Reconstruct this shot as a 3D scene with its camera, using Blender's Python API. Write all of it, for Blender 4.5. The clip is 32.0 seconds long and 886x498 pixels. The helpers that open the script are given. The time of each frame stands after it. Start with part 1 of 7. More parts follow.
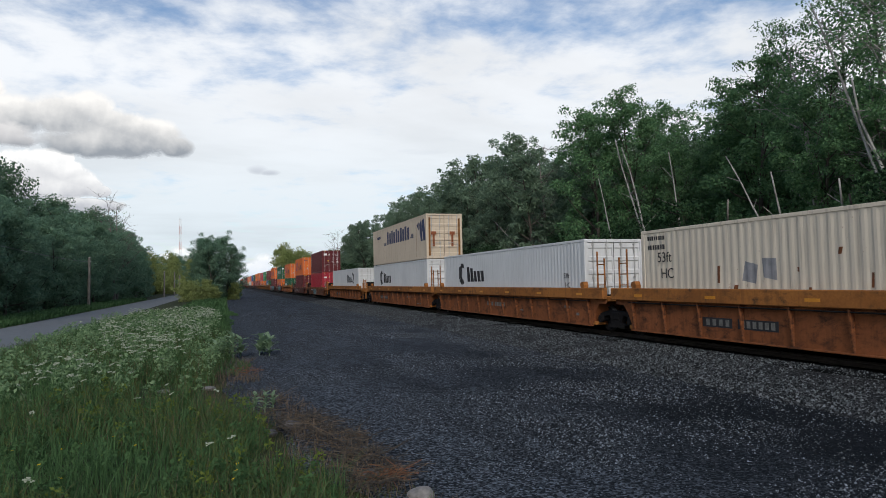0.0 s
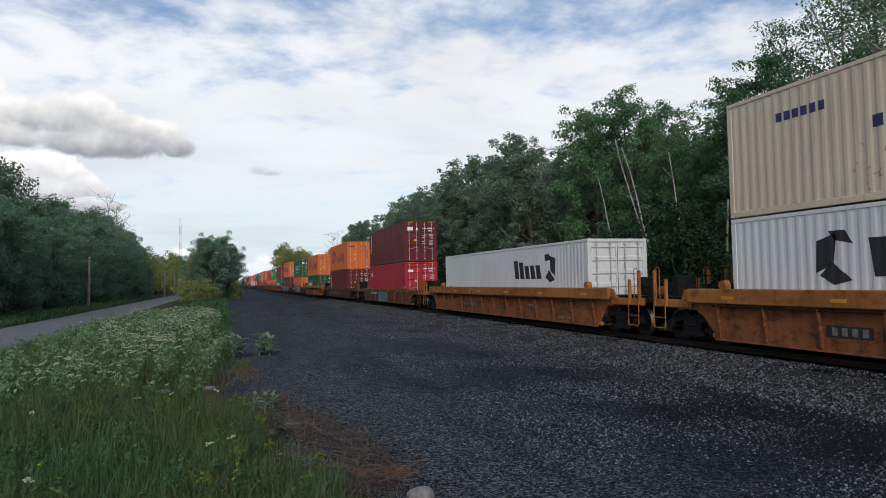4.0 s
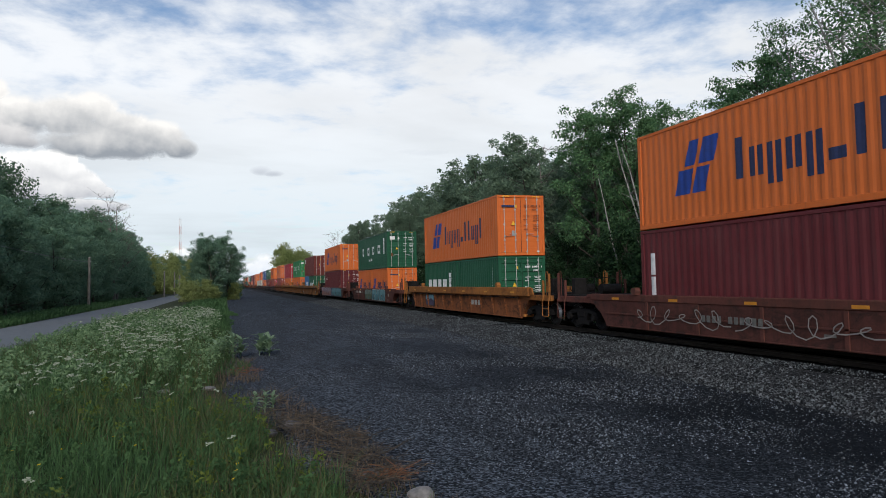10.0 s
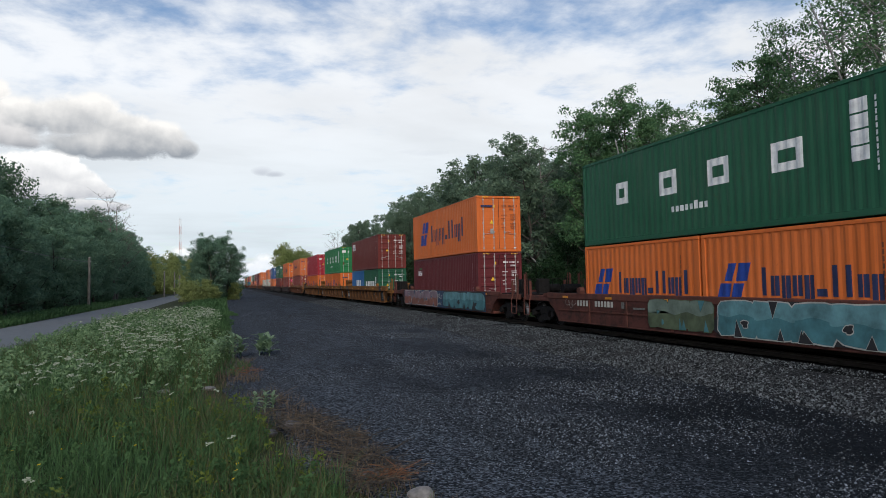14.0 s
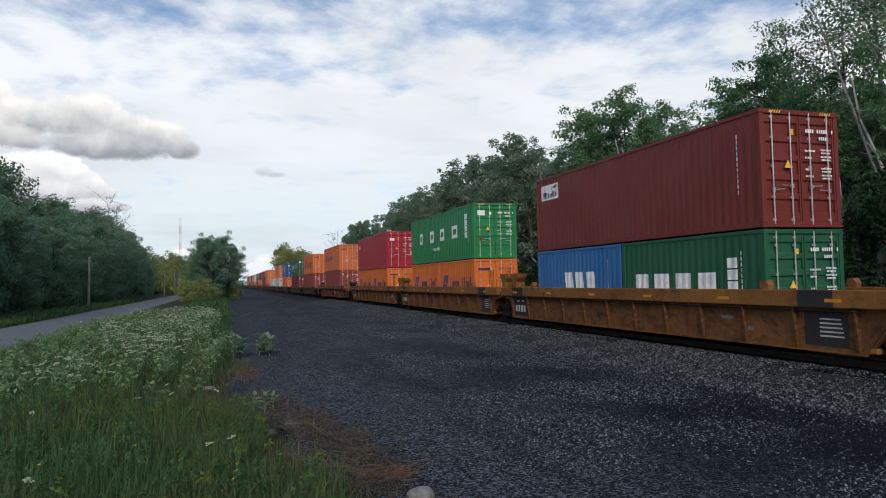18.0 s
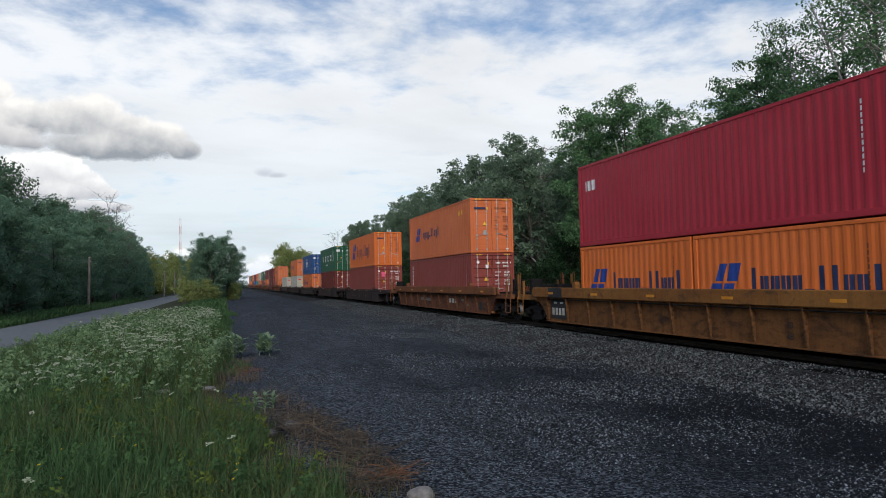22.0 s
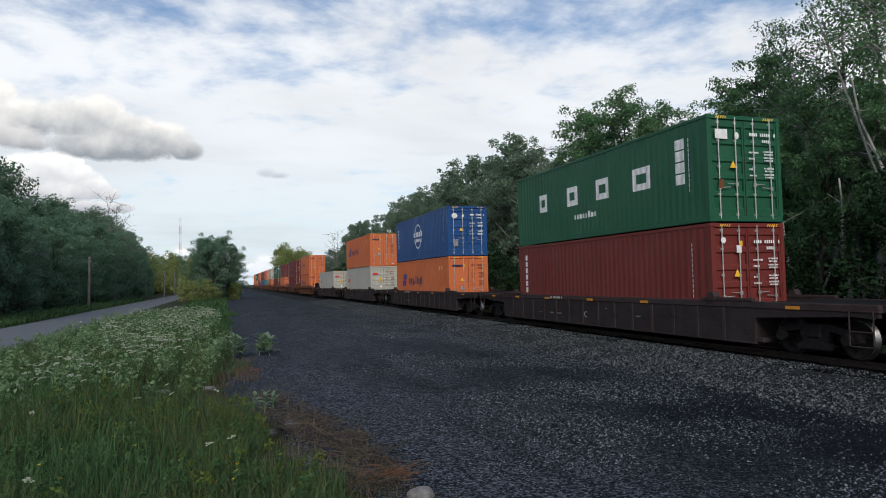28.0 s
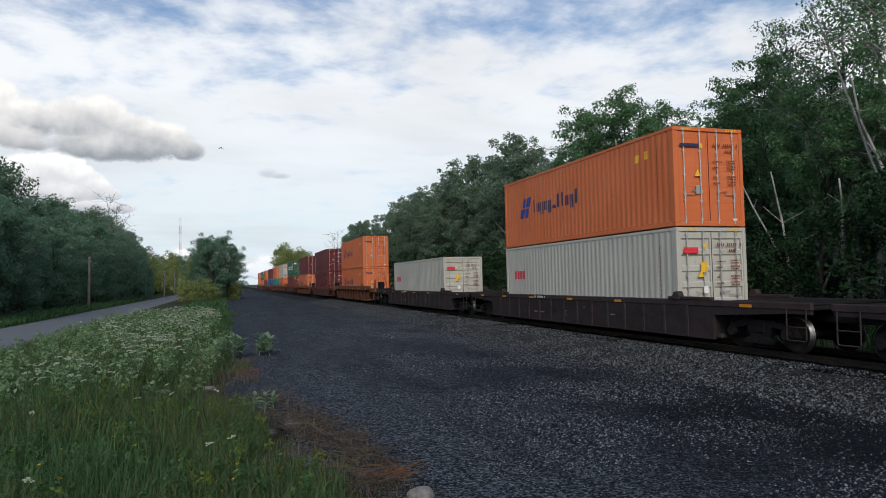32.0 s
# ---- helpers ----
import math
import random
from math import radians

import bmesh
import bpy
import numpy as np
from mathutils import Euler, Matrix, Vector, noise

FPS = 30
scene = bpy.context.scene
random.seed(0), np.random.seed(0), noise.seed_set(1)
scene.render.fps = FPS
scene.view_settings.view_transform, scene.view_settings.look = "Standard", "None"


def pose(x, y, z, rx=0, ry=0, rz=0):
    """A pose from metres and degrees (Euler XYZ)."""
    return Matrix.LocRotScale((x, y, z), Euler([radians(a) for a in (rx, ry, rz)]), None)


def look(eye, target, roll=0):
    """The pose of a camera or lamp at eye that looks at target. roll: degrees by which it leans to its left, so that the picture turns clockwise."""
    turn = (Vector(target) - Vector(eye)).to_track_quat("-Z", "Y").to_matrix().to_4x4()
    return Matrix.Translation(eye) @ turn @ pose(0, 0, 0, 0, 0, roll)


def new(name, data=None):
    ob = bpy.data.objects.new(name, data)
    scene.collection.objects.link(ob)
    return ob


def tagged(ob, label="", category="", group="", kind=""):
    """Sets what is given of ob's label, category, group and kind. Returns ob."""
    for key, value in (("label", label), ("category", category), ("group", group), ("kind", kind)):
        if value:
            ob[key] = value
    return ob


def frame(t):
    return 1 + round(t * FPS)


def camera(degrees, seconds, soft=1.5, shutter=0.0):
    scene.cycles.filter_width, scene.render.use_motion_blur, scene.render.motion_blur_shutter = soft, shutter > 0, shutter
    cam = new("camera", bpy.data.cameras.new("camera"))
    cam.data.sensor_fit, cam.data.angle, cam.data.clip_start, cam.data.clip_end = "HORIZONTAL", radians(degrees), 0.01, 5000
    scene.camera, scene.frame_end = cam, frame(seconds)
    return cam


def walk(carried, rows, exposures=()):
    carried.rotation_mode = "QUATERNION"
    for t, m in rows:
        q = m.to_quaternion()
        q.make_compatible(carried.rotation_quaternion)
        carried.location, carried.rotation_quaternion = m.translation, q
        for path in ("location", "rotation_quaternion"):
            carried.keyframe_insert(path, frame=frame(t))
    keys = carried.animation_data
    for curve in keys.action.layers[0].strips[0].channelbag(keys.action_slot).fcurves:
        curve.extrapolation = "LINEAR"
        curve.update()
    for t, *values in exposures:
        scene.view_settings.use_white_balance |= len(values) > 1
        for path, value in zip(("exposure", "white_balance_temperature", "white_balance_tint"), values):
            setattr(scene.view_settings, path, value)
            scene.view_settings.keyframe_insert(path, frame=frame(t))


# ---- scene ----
from math import sin, cos, pi

# ------------------------------------------------------------------ camera
EYE_Z = 2.20          # above the gravel lot
RAIL_Z = 0.33         # rail head above the lot
TRACK_X = 13.42       # centre line of the track, which runs along Y
cam = camera(66.98, 32.0, soft=0.9)


def eye_pose(yaw, pitch, roll):
    y, p, r = radians(yaw), radians(pitch), radians(roll)
    f = Vector((sin(y) * cos(p), cos(y) * cos(p), sin(p)))
    right = Vector((cos(y), -sin(y), 0))
    up = right.cross(f)
    r2 = right * cos(r) + up * sin(r)
    u2 = up * cos(r) - right * sin(r)
    m = Matrix((r2, u2, -f)).transposed().to_4x4()
    m.translation = (0, 0, EYE_Z)
    return m


STAND = eye_pose(18.009, 2.678, -1.191)
walk(cam, [(0.0, STAND), (32.0, STAND)], exposures=[(0.0, 0.06, 6300, 10), (32.0, 0.06, 6300, 10)])

# distance that the train has rolled, second by second
ROLLED = [(0, 0.0), (3, 32.50), (6, 64.59), (9, 97.03), (12, 129.32), (13, 140.07), (17, 182.61), (19, 203.94), (21, 225.21),
          (23, 246.58), (25, 267.87), (28, 300.30), (30, 321.55), (32, 342.77)]

# ------------------------------------------------------------------ world, sun
world = bpy.data.worlds.new("sky")
scene.world = world
world.use_nodes = True
wn, wl = world.node_tree.nodes, world.node_tree.links
wn.clear()
SUN_EL, SUN_AZ = 31.0, -163.0      # degrees; azimuth from +Y towards +X


def wnode(kind, **kw):
    n = wn.new(kind)
    for k, v in kw.items():
        n.inputs[k].default_value = v
    return n


def wmath(op, a, b=None):
    n = wn.new("ShaderNodeMath")
    n.operation = op
    for i, v in enumerate((a, b)):
        if v is None:
            continue
        if isinstance(v, (int, float)):
            n.inputs[i].default_value = v
        else:
            wl.new(v, n.inputs[i])
    return n.outputs[0]


def wramp(v, lo, hi):
    n = wn.new("ShaderNodeMapRange")
    n.interpolation_type = "SMOOTHSTEP"
    wl.new(v, n.inputs["Value"])
    n.inputs["From Min"].default_value, n.inputs["From Max"].default_value = lo, hi
    return n.outputs["Result"]


coord = wn.new("ShaderNodeTexCoord")
xyz = wn.new("ShaderNodeSeparateXYZ")
wl.new(coord.outputs["Generated"], xyz.inputs[0])
zz = wmath("ADD", wmath("MAXIMUM", xyz.outputs["Z"], 0.0), 0.14)
flat = wn.new("ShaderNodeCombineXYZ")
wl.new(wmath("DIVIDE", xyz.outputs["X"], zz), flat.inputs[0])
wl.new(wmath("DIVIDE", xyz.outputs["Y"], zz), flat.inputs[1])


def cloud_noise(scale, rot, stretch, detail, rough, seed):
    m = wn.new("ShaderNodeMapping")
    m.inputs["Rotation"].default_value = (0, 0, radians(rot))
    m.inputs["Scale"].default_value = (stretch, 1, 1)
    m.inputs["Location"].default_value = (seed, seed * 0.7, 0)
    wl.new(flat.outputs[0], m.inputs[0])
    n = wn.new("ShaderNodeTexNoise")
    n.inputs["Scale"].default_value, n.inputs["Detail"].default_value = scale, detail
    n.inputs["Roughness"].default_value, n.inputs["Distortion"].default_value = rough, 0.15
    wl.new(m.outputs[0], n.inputs["Vector"])
    return n.outputs["Fac"]


sky = wn.new("ShaderNodeTexSky")
sky.sky_type, sky.sun_disc = "NISHITA", False
sky.sun_elevation, sky.sun_rotation = radians(SUN_EL), radians(SUN_AZ)
sky.air_density, sky.dust_density, sky.ozone_density = 1.0, 1.2, 1.5
clear = wnode("ShaderNodeBackground", Strength=0.125)
wl.new(sky.outputs[0], clear.inputs["Color"])
veil = wnode("ShaderNodeBackground")
# an overcast sky grows brighter towards the zenith
tone = wn.new("ShaderNodeMix")
tone.data_type = "RGBA"
wl.new(wramp(xyz.outputs["Z"], 0.02, 0.30), tone.inputs[0])
tone.inputs[6].default_value = (0.80, 0.88, 0.92, 1)
tone.inputs[7].default_value = (0.97, 0.985, 1.0, 1)
wl.new(tone.outputs[2], veil.inputs["Color"])
streaks = cloud_noise(1.15, -28, 0.8, 8, 0.60, 3.1)
fine = cloud_noise(4.6, 20, 1.0, 8, 0.58, 7.7)
both = wmath("ADD", wmath("MULTIPLY", streaks, 0.52), wmath("MULTIPLY", fine, 0.48))
high = wramp(xyz.outputs["Z"], 0.27, 0.46)
thin = wmath("ADD", 0.225, wmath("MULTIPLY", wramp(xyz.outputs["X"], 0.25, -0.35), 0.07))
cover = wramp(wmath("SUBTRACT", both, wmath("MULTIPLY", high, thin)), 0.26, 0.50)
murk = wmath("MULTIPLY", wramp(cloud_noise(0.9, -20, 0.6, 6, 0.55, 11.3), 0.35, 0.62), 0.13)
wl.new(wmath("ADD", wmath("ADD", 0.80, murk), wmath("MULTIPLY", wramp(xyz.outputs["Z"], 0.42, 0.95), 1.0)), veil.inputs["Strength"])
mix = wn.new("ShaderNodeMixShader")
wl.new(cover, mix.inputs[0])
wl.new(clear.outputs[0], mix.inputs[1])
wl.new(veil.outputs[0], mix.inputs[2])
wo = wn.new("ShaderNodeOutputWorld")
wl.new(mix.outputs[0], wo.inputs["Surface"])

sun_data = bpy.data.lights.new("sun", "SUN")
sun_data.energy, sun_data.angle, sun_data.color = 1.9, radians(22), (1.0, 0.93, 0.84)
sun = new("sun", sun_data)
sd = Vector((sin(radians(SUN_AZ)) * cos(radians(SUN_EL)), cos(radians(SUN_AZ)) * cos(radians(SUN_EL)), sin(radians(SUN_EL))))
sun.matrix_world = look(sd * 50, (0, 0, 0))

# ------------------------------------------------------------------ mesh and material helpers


class Shape:
    """Vertices and faces of one part, gathered piece by piece."""

    def __init__(self):
        self.v, self.f, self.m = [], [], []
        self.slot = 0

    def add(self, verts, faces):
        o = len(self.v)
        self.v += [tuple(p) for p in verts]
        for f in faces:
            self.f.append(tuple(o + i for i in f))
            self.m.append(self.slot)
        return self

    def box(self, x0, x1, y0, y1, z0, z1):
        v = [(x, y, z) for z in (z0, z1) for y in (y0, y1) for x in (x0, x1)]
        return self.add(v, [(0, 2, 3, 1), (4, 5, 7, 6), (0, 1, 5, 4), (2, 6, 7, 3), (0, 4, 6, 2), (1, 3, 7, 5)])

    def cbox(self, x0, x1, y0, y1, z0, z1, c=0.02):
        """A box with chamfered edges."""
        c = min(c, (x1 - x0) * 0.45, (y1 - y0) * 0.45, (z1 - z0) * 0.45)
        v, idx = [], {}
        for sx in (0, 1):
            for sy in (0, 1):
                for sz in (0, 1):
                    X, Y, Z = (x0, x1)[sx], (y0, y1)[sy], (z0, z1)[sz]
                    dx, dy, dz = (c, -c)[sx], (c, -c)[sy], (c, -c)[sz]
                    for ax, p in enumerate(((X, Y + dy, Z + dz), (X + dx, Y, Z + dz), (X + dx, Y + dy, Z))):
                        idx[sx, sy, sz, ax] = len(v)
                        v.append(p)
        f = []
        for s in (0, 1):
            for ax in range(3):
                k = []
                for a, b in ((0, 0), (1, 0), (1, 1), (0, 1)):
                    t = [a, b]
                    t.insert(ax, s)
                    k.append(idx[(*t, ax)])
                flip = (s == 0) ^ (ax == 1)
                f.append(tuple(k[::-1] if flip else k))
        for a in range(3):
            b, d = [q for q in range(3) if q != a]
            for sb in (0, 1):
                for sd_ in (0, 1):
                    q = []
                    for sa, ax in ((0, b), (1, b), (1, d), (0, d)):
                        t = [0, 0, 0]
                        t[a], t[b], t[d] = sa, sb, sd_
                        q.append(idx[(*t, ax)])
                    f.append(tuple(q))
        for key in [(a, b, d) for a in (0, 1) for b in (0, 1) for d in (0, 1)]:
            f.append(tuple(idx[(*key, ax)] for ax in range(3)))
        return self.add(v, f)

    def prism(self, poly, axis, a, b):
        """poly: points in the other two axes, in their order; drawn out along axis from a to b."""
        n = len(poly)

        def at(p, w):
            t = list(p)
            t.insert(axis, w)
            return t
        v = [at(p, a) for p in poly] + [at(p, b) for p in poly]
        f = [tuple(range(n))[::-1], tuple(range(n, 2 * n))]
        f += [(i, (i + 1) % n, n + (i + 1) % n, n + i) for i in range(n)]
        return self.add(v, f)

    def rod(self, p, q, r0, r1=None, n=8, caps=True):
        p, q = Vector(p), Vector(q)
        r1 = r0 if r1 is None else r1
        d = (q - p).normalized()
        s = d.cross(Vector((0, 0, 1)) if abs(d.z) < 0.9 else Vector((1, 0, 0))).normalized()
        t = d.cross(s)
        v = [c + (s * cos(2 * pi * i / n) + t * sin(2 * pi * i / n)) * r for c, r in ((p, r0), (q, r1)) for i in range(n)]
        f = [(i, (i + 1) % n, n + (i + 1) % n, n + i) for i in range(n)]
        if caps:
            f += [tuple(range(n))[::-1], tuple(range(n, 2 * n))]
        return self.add(v, f)

    def ring(self, profile, axis_x0, n=28):
        """A body turned about the X axis through the origin: profile of (x, radius)."""
        k = len(profile)
        v = [(x + axis_x0, r * cos(2 * pi * i / n), r * sin(2 * pi * i / n)) for x, r in profile for i in range(n)]
        f = [(j * n + i, j * n + (i + 1) % n, (j + 1) * n + (i + 1) % n, (j + 1) * n + i) for j in range(k - 1) for i in range(n)]
        f += [tuple(range(n)), tuple(range((k - 1) * n, k * n))[::-1]]
        return self.add(v, f)

    def tube(self, pts, r, n=6):
        """One bent rod through the points."""
        rings = []
        for i, p in enumerate(pts):
            d = (Vector(pts[min(i + 1, len(pts) - 1)]) - Vector(pts[max(i - 1, 0)])).normalized()
            a = d.cross(Vector((0, 0, 1)) if abs(d.z) < 0.9 else Vector((1, 0, 0))).normalized()
            b = d.cross(a)
            rings += [Vector(p) + (a * cos(2 * pi * k / n) + b * sin(2 * pi * k / n)) * r for k in range(n)]
        m = len(pts)
        f = [(j * n + k, j * n + (k + 1) % n, (j + 1) * n + (k + 1) % n, (j + 1) * n + k) for j in range(m - 1) for k in range(n)]
        return self.add(rings, f)

    def mesh(self, name, mats, smooth=False):
        me = bpy.data.meshes.new(name)
        me.from_pydata(self.v, [], self.f)
        for m in (mats if isinstance(mats, (list, tuple)) else [mats]):
            me.materials.append(m)
        if any(self.m):
            me.polygons.foreach_set("material_index", self.m)
        if smooth:
            me.polygons.foreach_set("use_smooth", [True] * len(me.polygons))
        bm = bmesh.new()
        bm.from_mesh(me)
        bmesh.ops.recalc_face_normals(bm, faces=bm.faces)
        bm.to_mesh(me)
        bm.free()
        me.update()
        return me


def part(name, shape, mat, parent=None, label="", at=None, smooth=False):
    me = shape if isinstance(shape, bpy.types.Mesh) else shape.mesh(name, mat, smooth)
    ob = new(name, me)
    if parent is not None:
        ob.parent = parent
    if at is not None:
        ob.matrix_basis = at
    if label:
        ob["label"] = label
    return ob


class Mat:
    """A node material under construction."""

    def __init__(self, name, rough=0.7, metal=0.0, spec=0.4):
        self.mat = bpy.data.materials.new(name)
        self.mat.use_nodes = True
        self.n, self.l = self.mat.node_tree.nodes, self.mat.node_tree.links
        self.b = self.n["Principled BSDF"]
        self.b.inputs["Roughness"].default_value = rough
        self.b.inputs["Metallic"].default_value = metal
        self.b.inputs["Specular IOR Level"].default_value = spec
        self.tc = None

    def coord(self, scale=(1, 1, 1), kind="Object"):
        if self.tc is None:
            self.tc = self.n.new("ShaderNodeTexCoord")
        m = self.n.new("ShaderNodeMapping")
        m.inputs["Scale"].default_value = scale
        self.l.new(self.tc.outputs[kind], m.inputs[0])
        return m.outputs[0]

    def noise(self, scale, detail=4, rough=0.55, stretch=(1, 1, 1), kind="Object", distort=0.0):
        t = self.n.new("ShaderNodeTexNoise")
        t.inputs["Scale"].default_value, t.inputs["Detail"].default_value = scale, detail
        t.inputs["Roughness"].default_value, t.inputs["Distortion"].default_value = rough, distort
        self.l.new(self.coord(stretch, kind), t.inputs["Vector"])
        return t.outputs["Fac"]

    def voronoi(self, scale, out="Distance", kind="Object", stretch=(1, 1, 1)):
        t = self.n.new("ShaderNodeTexVoronoi")
        t.inputs["Scale"].default_value = scale
        self.l.new(self.coord(stretch, kind), t.inputs["Vector"])
        return t.outputs[out]

    def random(self):
        return self.n.new("ShaderNodeObjectInfo").outputs["Random"]

    def island(self):
        return self.n.new("ShaderNodeNewGeometry").outputs["Random Per Island"]

    def ramp(self, v, lo, hi, a=0.0, b=1.0):
        m = self.n.new("ShaderNodeMapRange")
        self.l.new(v, m.inputs["Value"])
        for k, w in (("From Min", lo), ("From Max", hi), ("To Min", a), ("To Max", b)):
            m.inputs[k].default_value = w
        return m.outputs["Result"]

    def math(self, op, a, b):
        m = self.n.new("ShaderNodeMath")
        m.operation = op
        for i, v in enumerate((a, b)):
            if isinstance(v, (int, float)):
                m.inputs[i].default_value = v
            else:
                self.l.new(v, m.inputs[i])
        return m.outputs[0]

    def mix(self, fac, a, b, mode="MIX"):
        m = self.n.new("ShaderNodeMix")
        m.data_type, m.blend_type = "RGBA", mode
        for i, v in ((0, fac), (6, a), (7, b)):
            if isinstance(v, (int, float)):
                m.inputs[i].default_value = v
            elif isinstance(v, tuple):
                m.inputs[i].default_value = (*v[:3], 1)
            else:
                self.l.new(v, m.inputs[i])
        return m.outputs[2]

    def color(self, v):
        if isinstance(v, tuple):
            self.b.inputs["Base Color"].default_value = (*v[:3], 1)
        else:
            self.l.new(v, self.b.inputs["Base Color"])
        return self

    def rough(self, v):
        self.l.new(v, self.b.inputs["Roughness"])
        return self

    def bump(self, v, strength=0.3, dist=0.02):
        b = self.n.new("ShaderNodeBump")
        b.inputs["Strength"].default_value, b.inputs["Distance"].default_value = strength, dist
        self.l.new(v, b.inputs["Height"])
        self.l.new(b.outputs[0], self.b.inputs["Normal"])
        return self


def paint(name, col, rust=0.25, fade=0.18, rough=0.55, streak=0.5):
    """Weathered paint on steel: faded patches, dirt that ran down, rust specks."""
    m = Mat(name, rough, 0, 0.2)
    broad = m.noise(0.55, 5, 0.6)
    runs = m.noise(1.0, 5, 0.65, (9, 9, 0.5))
    specks = m.noise(7.0, 6, 0.7)
    pale = tuple(c * (1 - fade) + 0.42 * fade for c in col)
    deep = tuple(c * 0.72 for c in col)
    c = m.mix(m.ramp(broad, 0.3, 0.7), deep, pale)
    c = m.mix(0.55, c, col)
    c = m.mix(m.ramp(runs, 0.52, 0.78, 0, streak), c, (0.09, 0.07, 0.06))
    c = m.mix(m.ramp(m.math("MULTIPLY", specks, m.ramp(broad, 0.2, 0.8, 0.75, 1.25)), 0.66, 0.76, 0, rust * 2.2), c, (0.16, 0.055, 0.022))
    m.color(c)
    m.rough(m.ramp(specks, 0.3, 0.8, rough - 0.1, min(1, rough + 0.2)))
    m.bump(specks, 0.12, 0.01)
    return m.mat


def grimy(name, col, dirt=(0.035, 0.026, 0.020), rust=(0.12, 0.042, 0.016), rough=0.75, heavy=0.0):
    """Old car paint under soot: broad dark stains, faint runs, rust blooms and worn pale specks."""
    m = Mat(name, rough, 0, 0.12)
    broad = m.noise(0.5, 6, 0.65, (1, 0.6, 1.6))
    runs = m.noise(0.9, 6, 0.7, (5, 5, 0.5))
    blotch = m.noise(2.6, 6, 0.7, (1, 0.7, 1.3), distort=0.5)
    fine = m.noise(11.0, 6, 0.7)
    c = m.mix(m.ramp(fine, 0.3, 0.7), tuple(x * 0.82 for x in col), tuple(x * 1.15 for x in col))
    c = m.mix(m.ramp(broad, 0.42 - heavy, 0.70 - heavy, 0, 0.75), c, rust)
    c = m.mix(m.ramp(blotch, 0.50 - heavy, 0.72 - heavy, 0, 0.75), c, dirt)
    c = m.mix(m.ramp(runs, 0.50 - heavy, 0.74 - heavy, 0, 0.45), c, dirt)
    c = m.mix(m.ramp(m.math("MULTIPLY", fine, blotch), 0.30, 0.42, 0, 0.7), c, dirt)
    m.color(c)
    m.bump(fine, 0.2, 0.01)
    return m.mat


def plain(name, col, rough=0.6, metal=0.0, var=0.18, scale=6.0, spec=0.35):
    m = Mat(name, rough, metal, spec)
    n = m.noise(scale, 5, 0.6)
    m.color(m.mix(m.ramp(n, 0.3, 0.7), tuple(c * (1 - var) for c in col), tuple(min(1, c * (1 + var)) for c in col)))
    m.bump(n, 0.1, 0.01)
    return m.mat


# ------------------------------------------------------------------ materials
ORANGE = paint("orange_paint", (0.64, 0.148, 0.028), 0.12, 0.05, 0.5, 0.28)
ORANGE_OLD = paint("faded_orange_paint", (0.60, 0.150, 0.045), 0.2, 0.12, 0.55, 0.35)
MAROON = paint("maroon_paint", (0.118, 0.017, 0.021), 0.12, 0.06, 0.5, 0.3)
MAROON_RED = paint("oxide_red_paint", (0.150, 0.026, 0.021), 0.12, 0.05, 0.5, 0.3)
CRIMSON = paint("crimson_paint", (0.36, 0.022, 0.040), 0.1, 0.04, 0.45, 0.25)
MAROON_FADED = paint("faded_brick_paint", (0.235, 0.048, 0.038), 0.15, 0.08, 0.5, 0.3)
CREAM_PALE = paint("dirty_off_white_paint", (0.62, 0.55, 0.44), 0.4, 0.1, 0.55, 0.5)
GREEN = paint("green_paint", (0.013, 0.092, 0.046), 0.12, 0.05, 0.5, 0.28)
GREEN_LIGHT = paint("bright_green_paint", (0.022, 0.20, 0.065), 0.12, 0.05, 0.5, 0.28)
BLUE = paint("blue_paint", (0.014, 0.072, 0.225), 0.08, 0.05, 0.45, 0.25)
BLUE_PALE = paint("light_blue_paint", (0.028, 0.135, 0.34), 0.12, 0.08, 0.5, 0.3)
WHITE = paint("white_paint", (0.60, 0.61, 0.61), 0.08, 0.05, 0.5, 0.22)
CREAM = paint("cream_paint", (0.57, 0.475, 0.36), 0.35, 0.1, 0.55, 0.45)
GREY_WHITE = paint("pale_grey_paint", (0.47, 0.46, 0.40), 0.15, 0.1, 0.5, 0.35)
TEAL = paint("teal_paint", (0.03, 0.20, 0.19), 0.1, 0.05, 0.5, 0.3)
CAR_YELLOW = grimy("weathered_yellow_paint", (0.34, 0.135, 0.035))
CAR_OCHRE = grimy("rusty_ochre_paint", (0.19, 0.075, 0.034))
CAR_TAN = grimy("weathered_tan_paint", (0.23, 0.105, 0.030))
CAR_BROWN = grimy("oxide_brown_paint", (0.125, 0.046, 0.036), rust=(0.075, 0.03, 0.022))
CAR_BLACK = grimy("sooty_black_paint", (0.042, 0.034, 0.036), (0.014, 0.012, 0.012), (0.055, 0.026, 0.020))
# lower plates: thrown dirt, plus the chord's overhang shade put into the base colour
LOWER = {}
for _mat, _col in ((CAR_YELLOW, (0.25, 0.088, 0.034)), (CAR_OCHRE, (0.150, 0.060, 0.032)), (CAR_TAN, (0.175, 0.076, 0.027)), (CAR_BROWN, (0.105, 0.040, 0.032)), (CAR_BLACK, (0.036, 0.029, 0.030))):
    LOWER[_mat.name] = grimy("dirt_shade_" + _mat.name, _col, (0.020, 0.016, 0.014), tuple(c * 0.6 for c in _col), 0.8, 0.03)
UNDER = plain("grimy_iron", (0.013, 0.012, 0.012), 0.85, 0.0, 0.45, 9, 0.12)
STEEL = plain("galvanised_steel", (0.42, 0.42, 0.41), 0.45, 0.6, 0.2, 12)
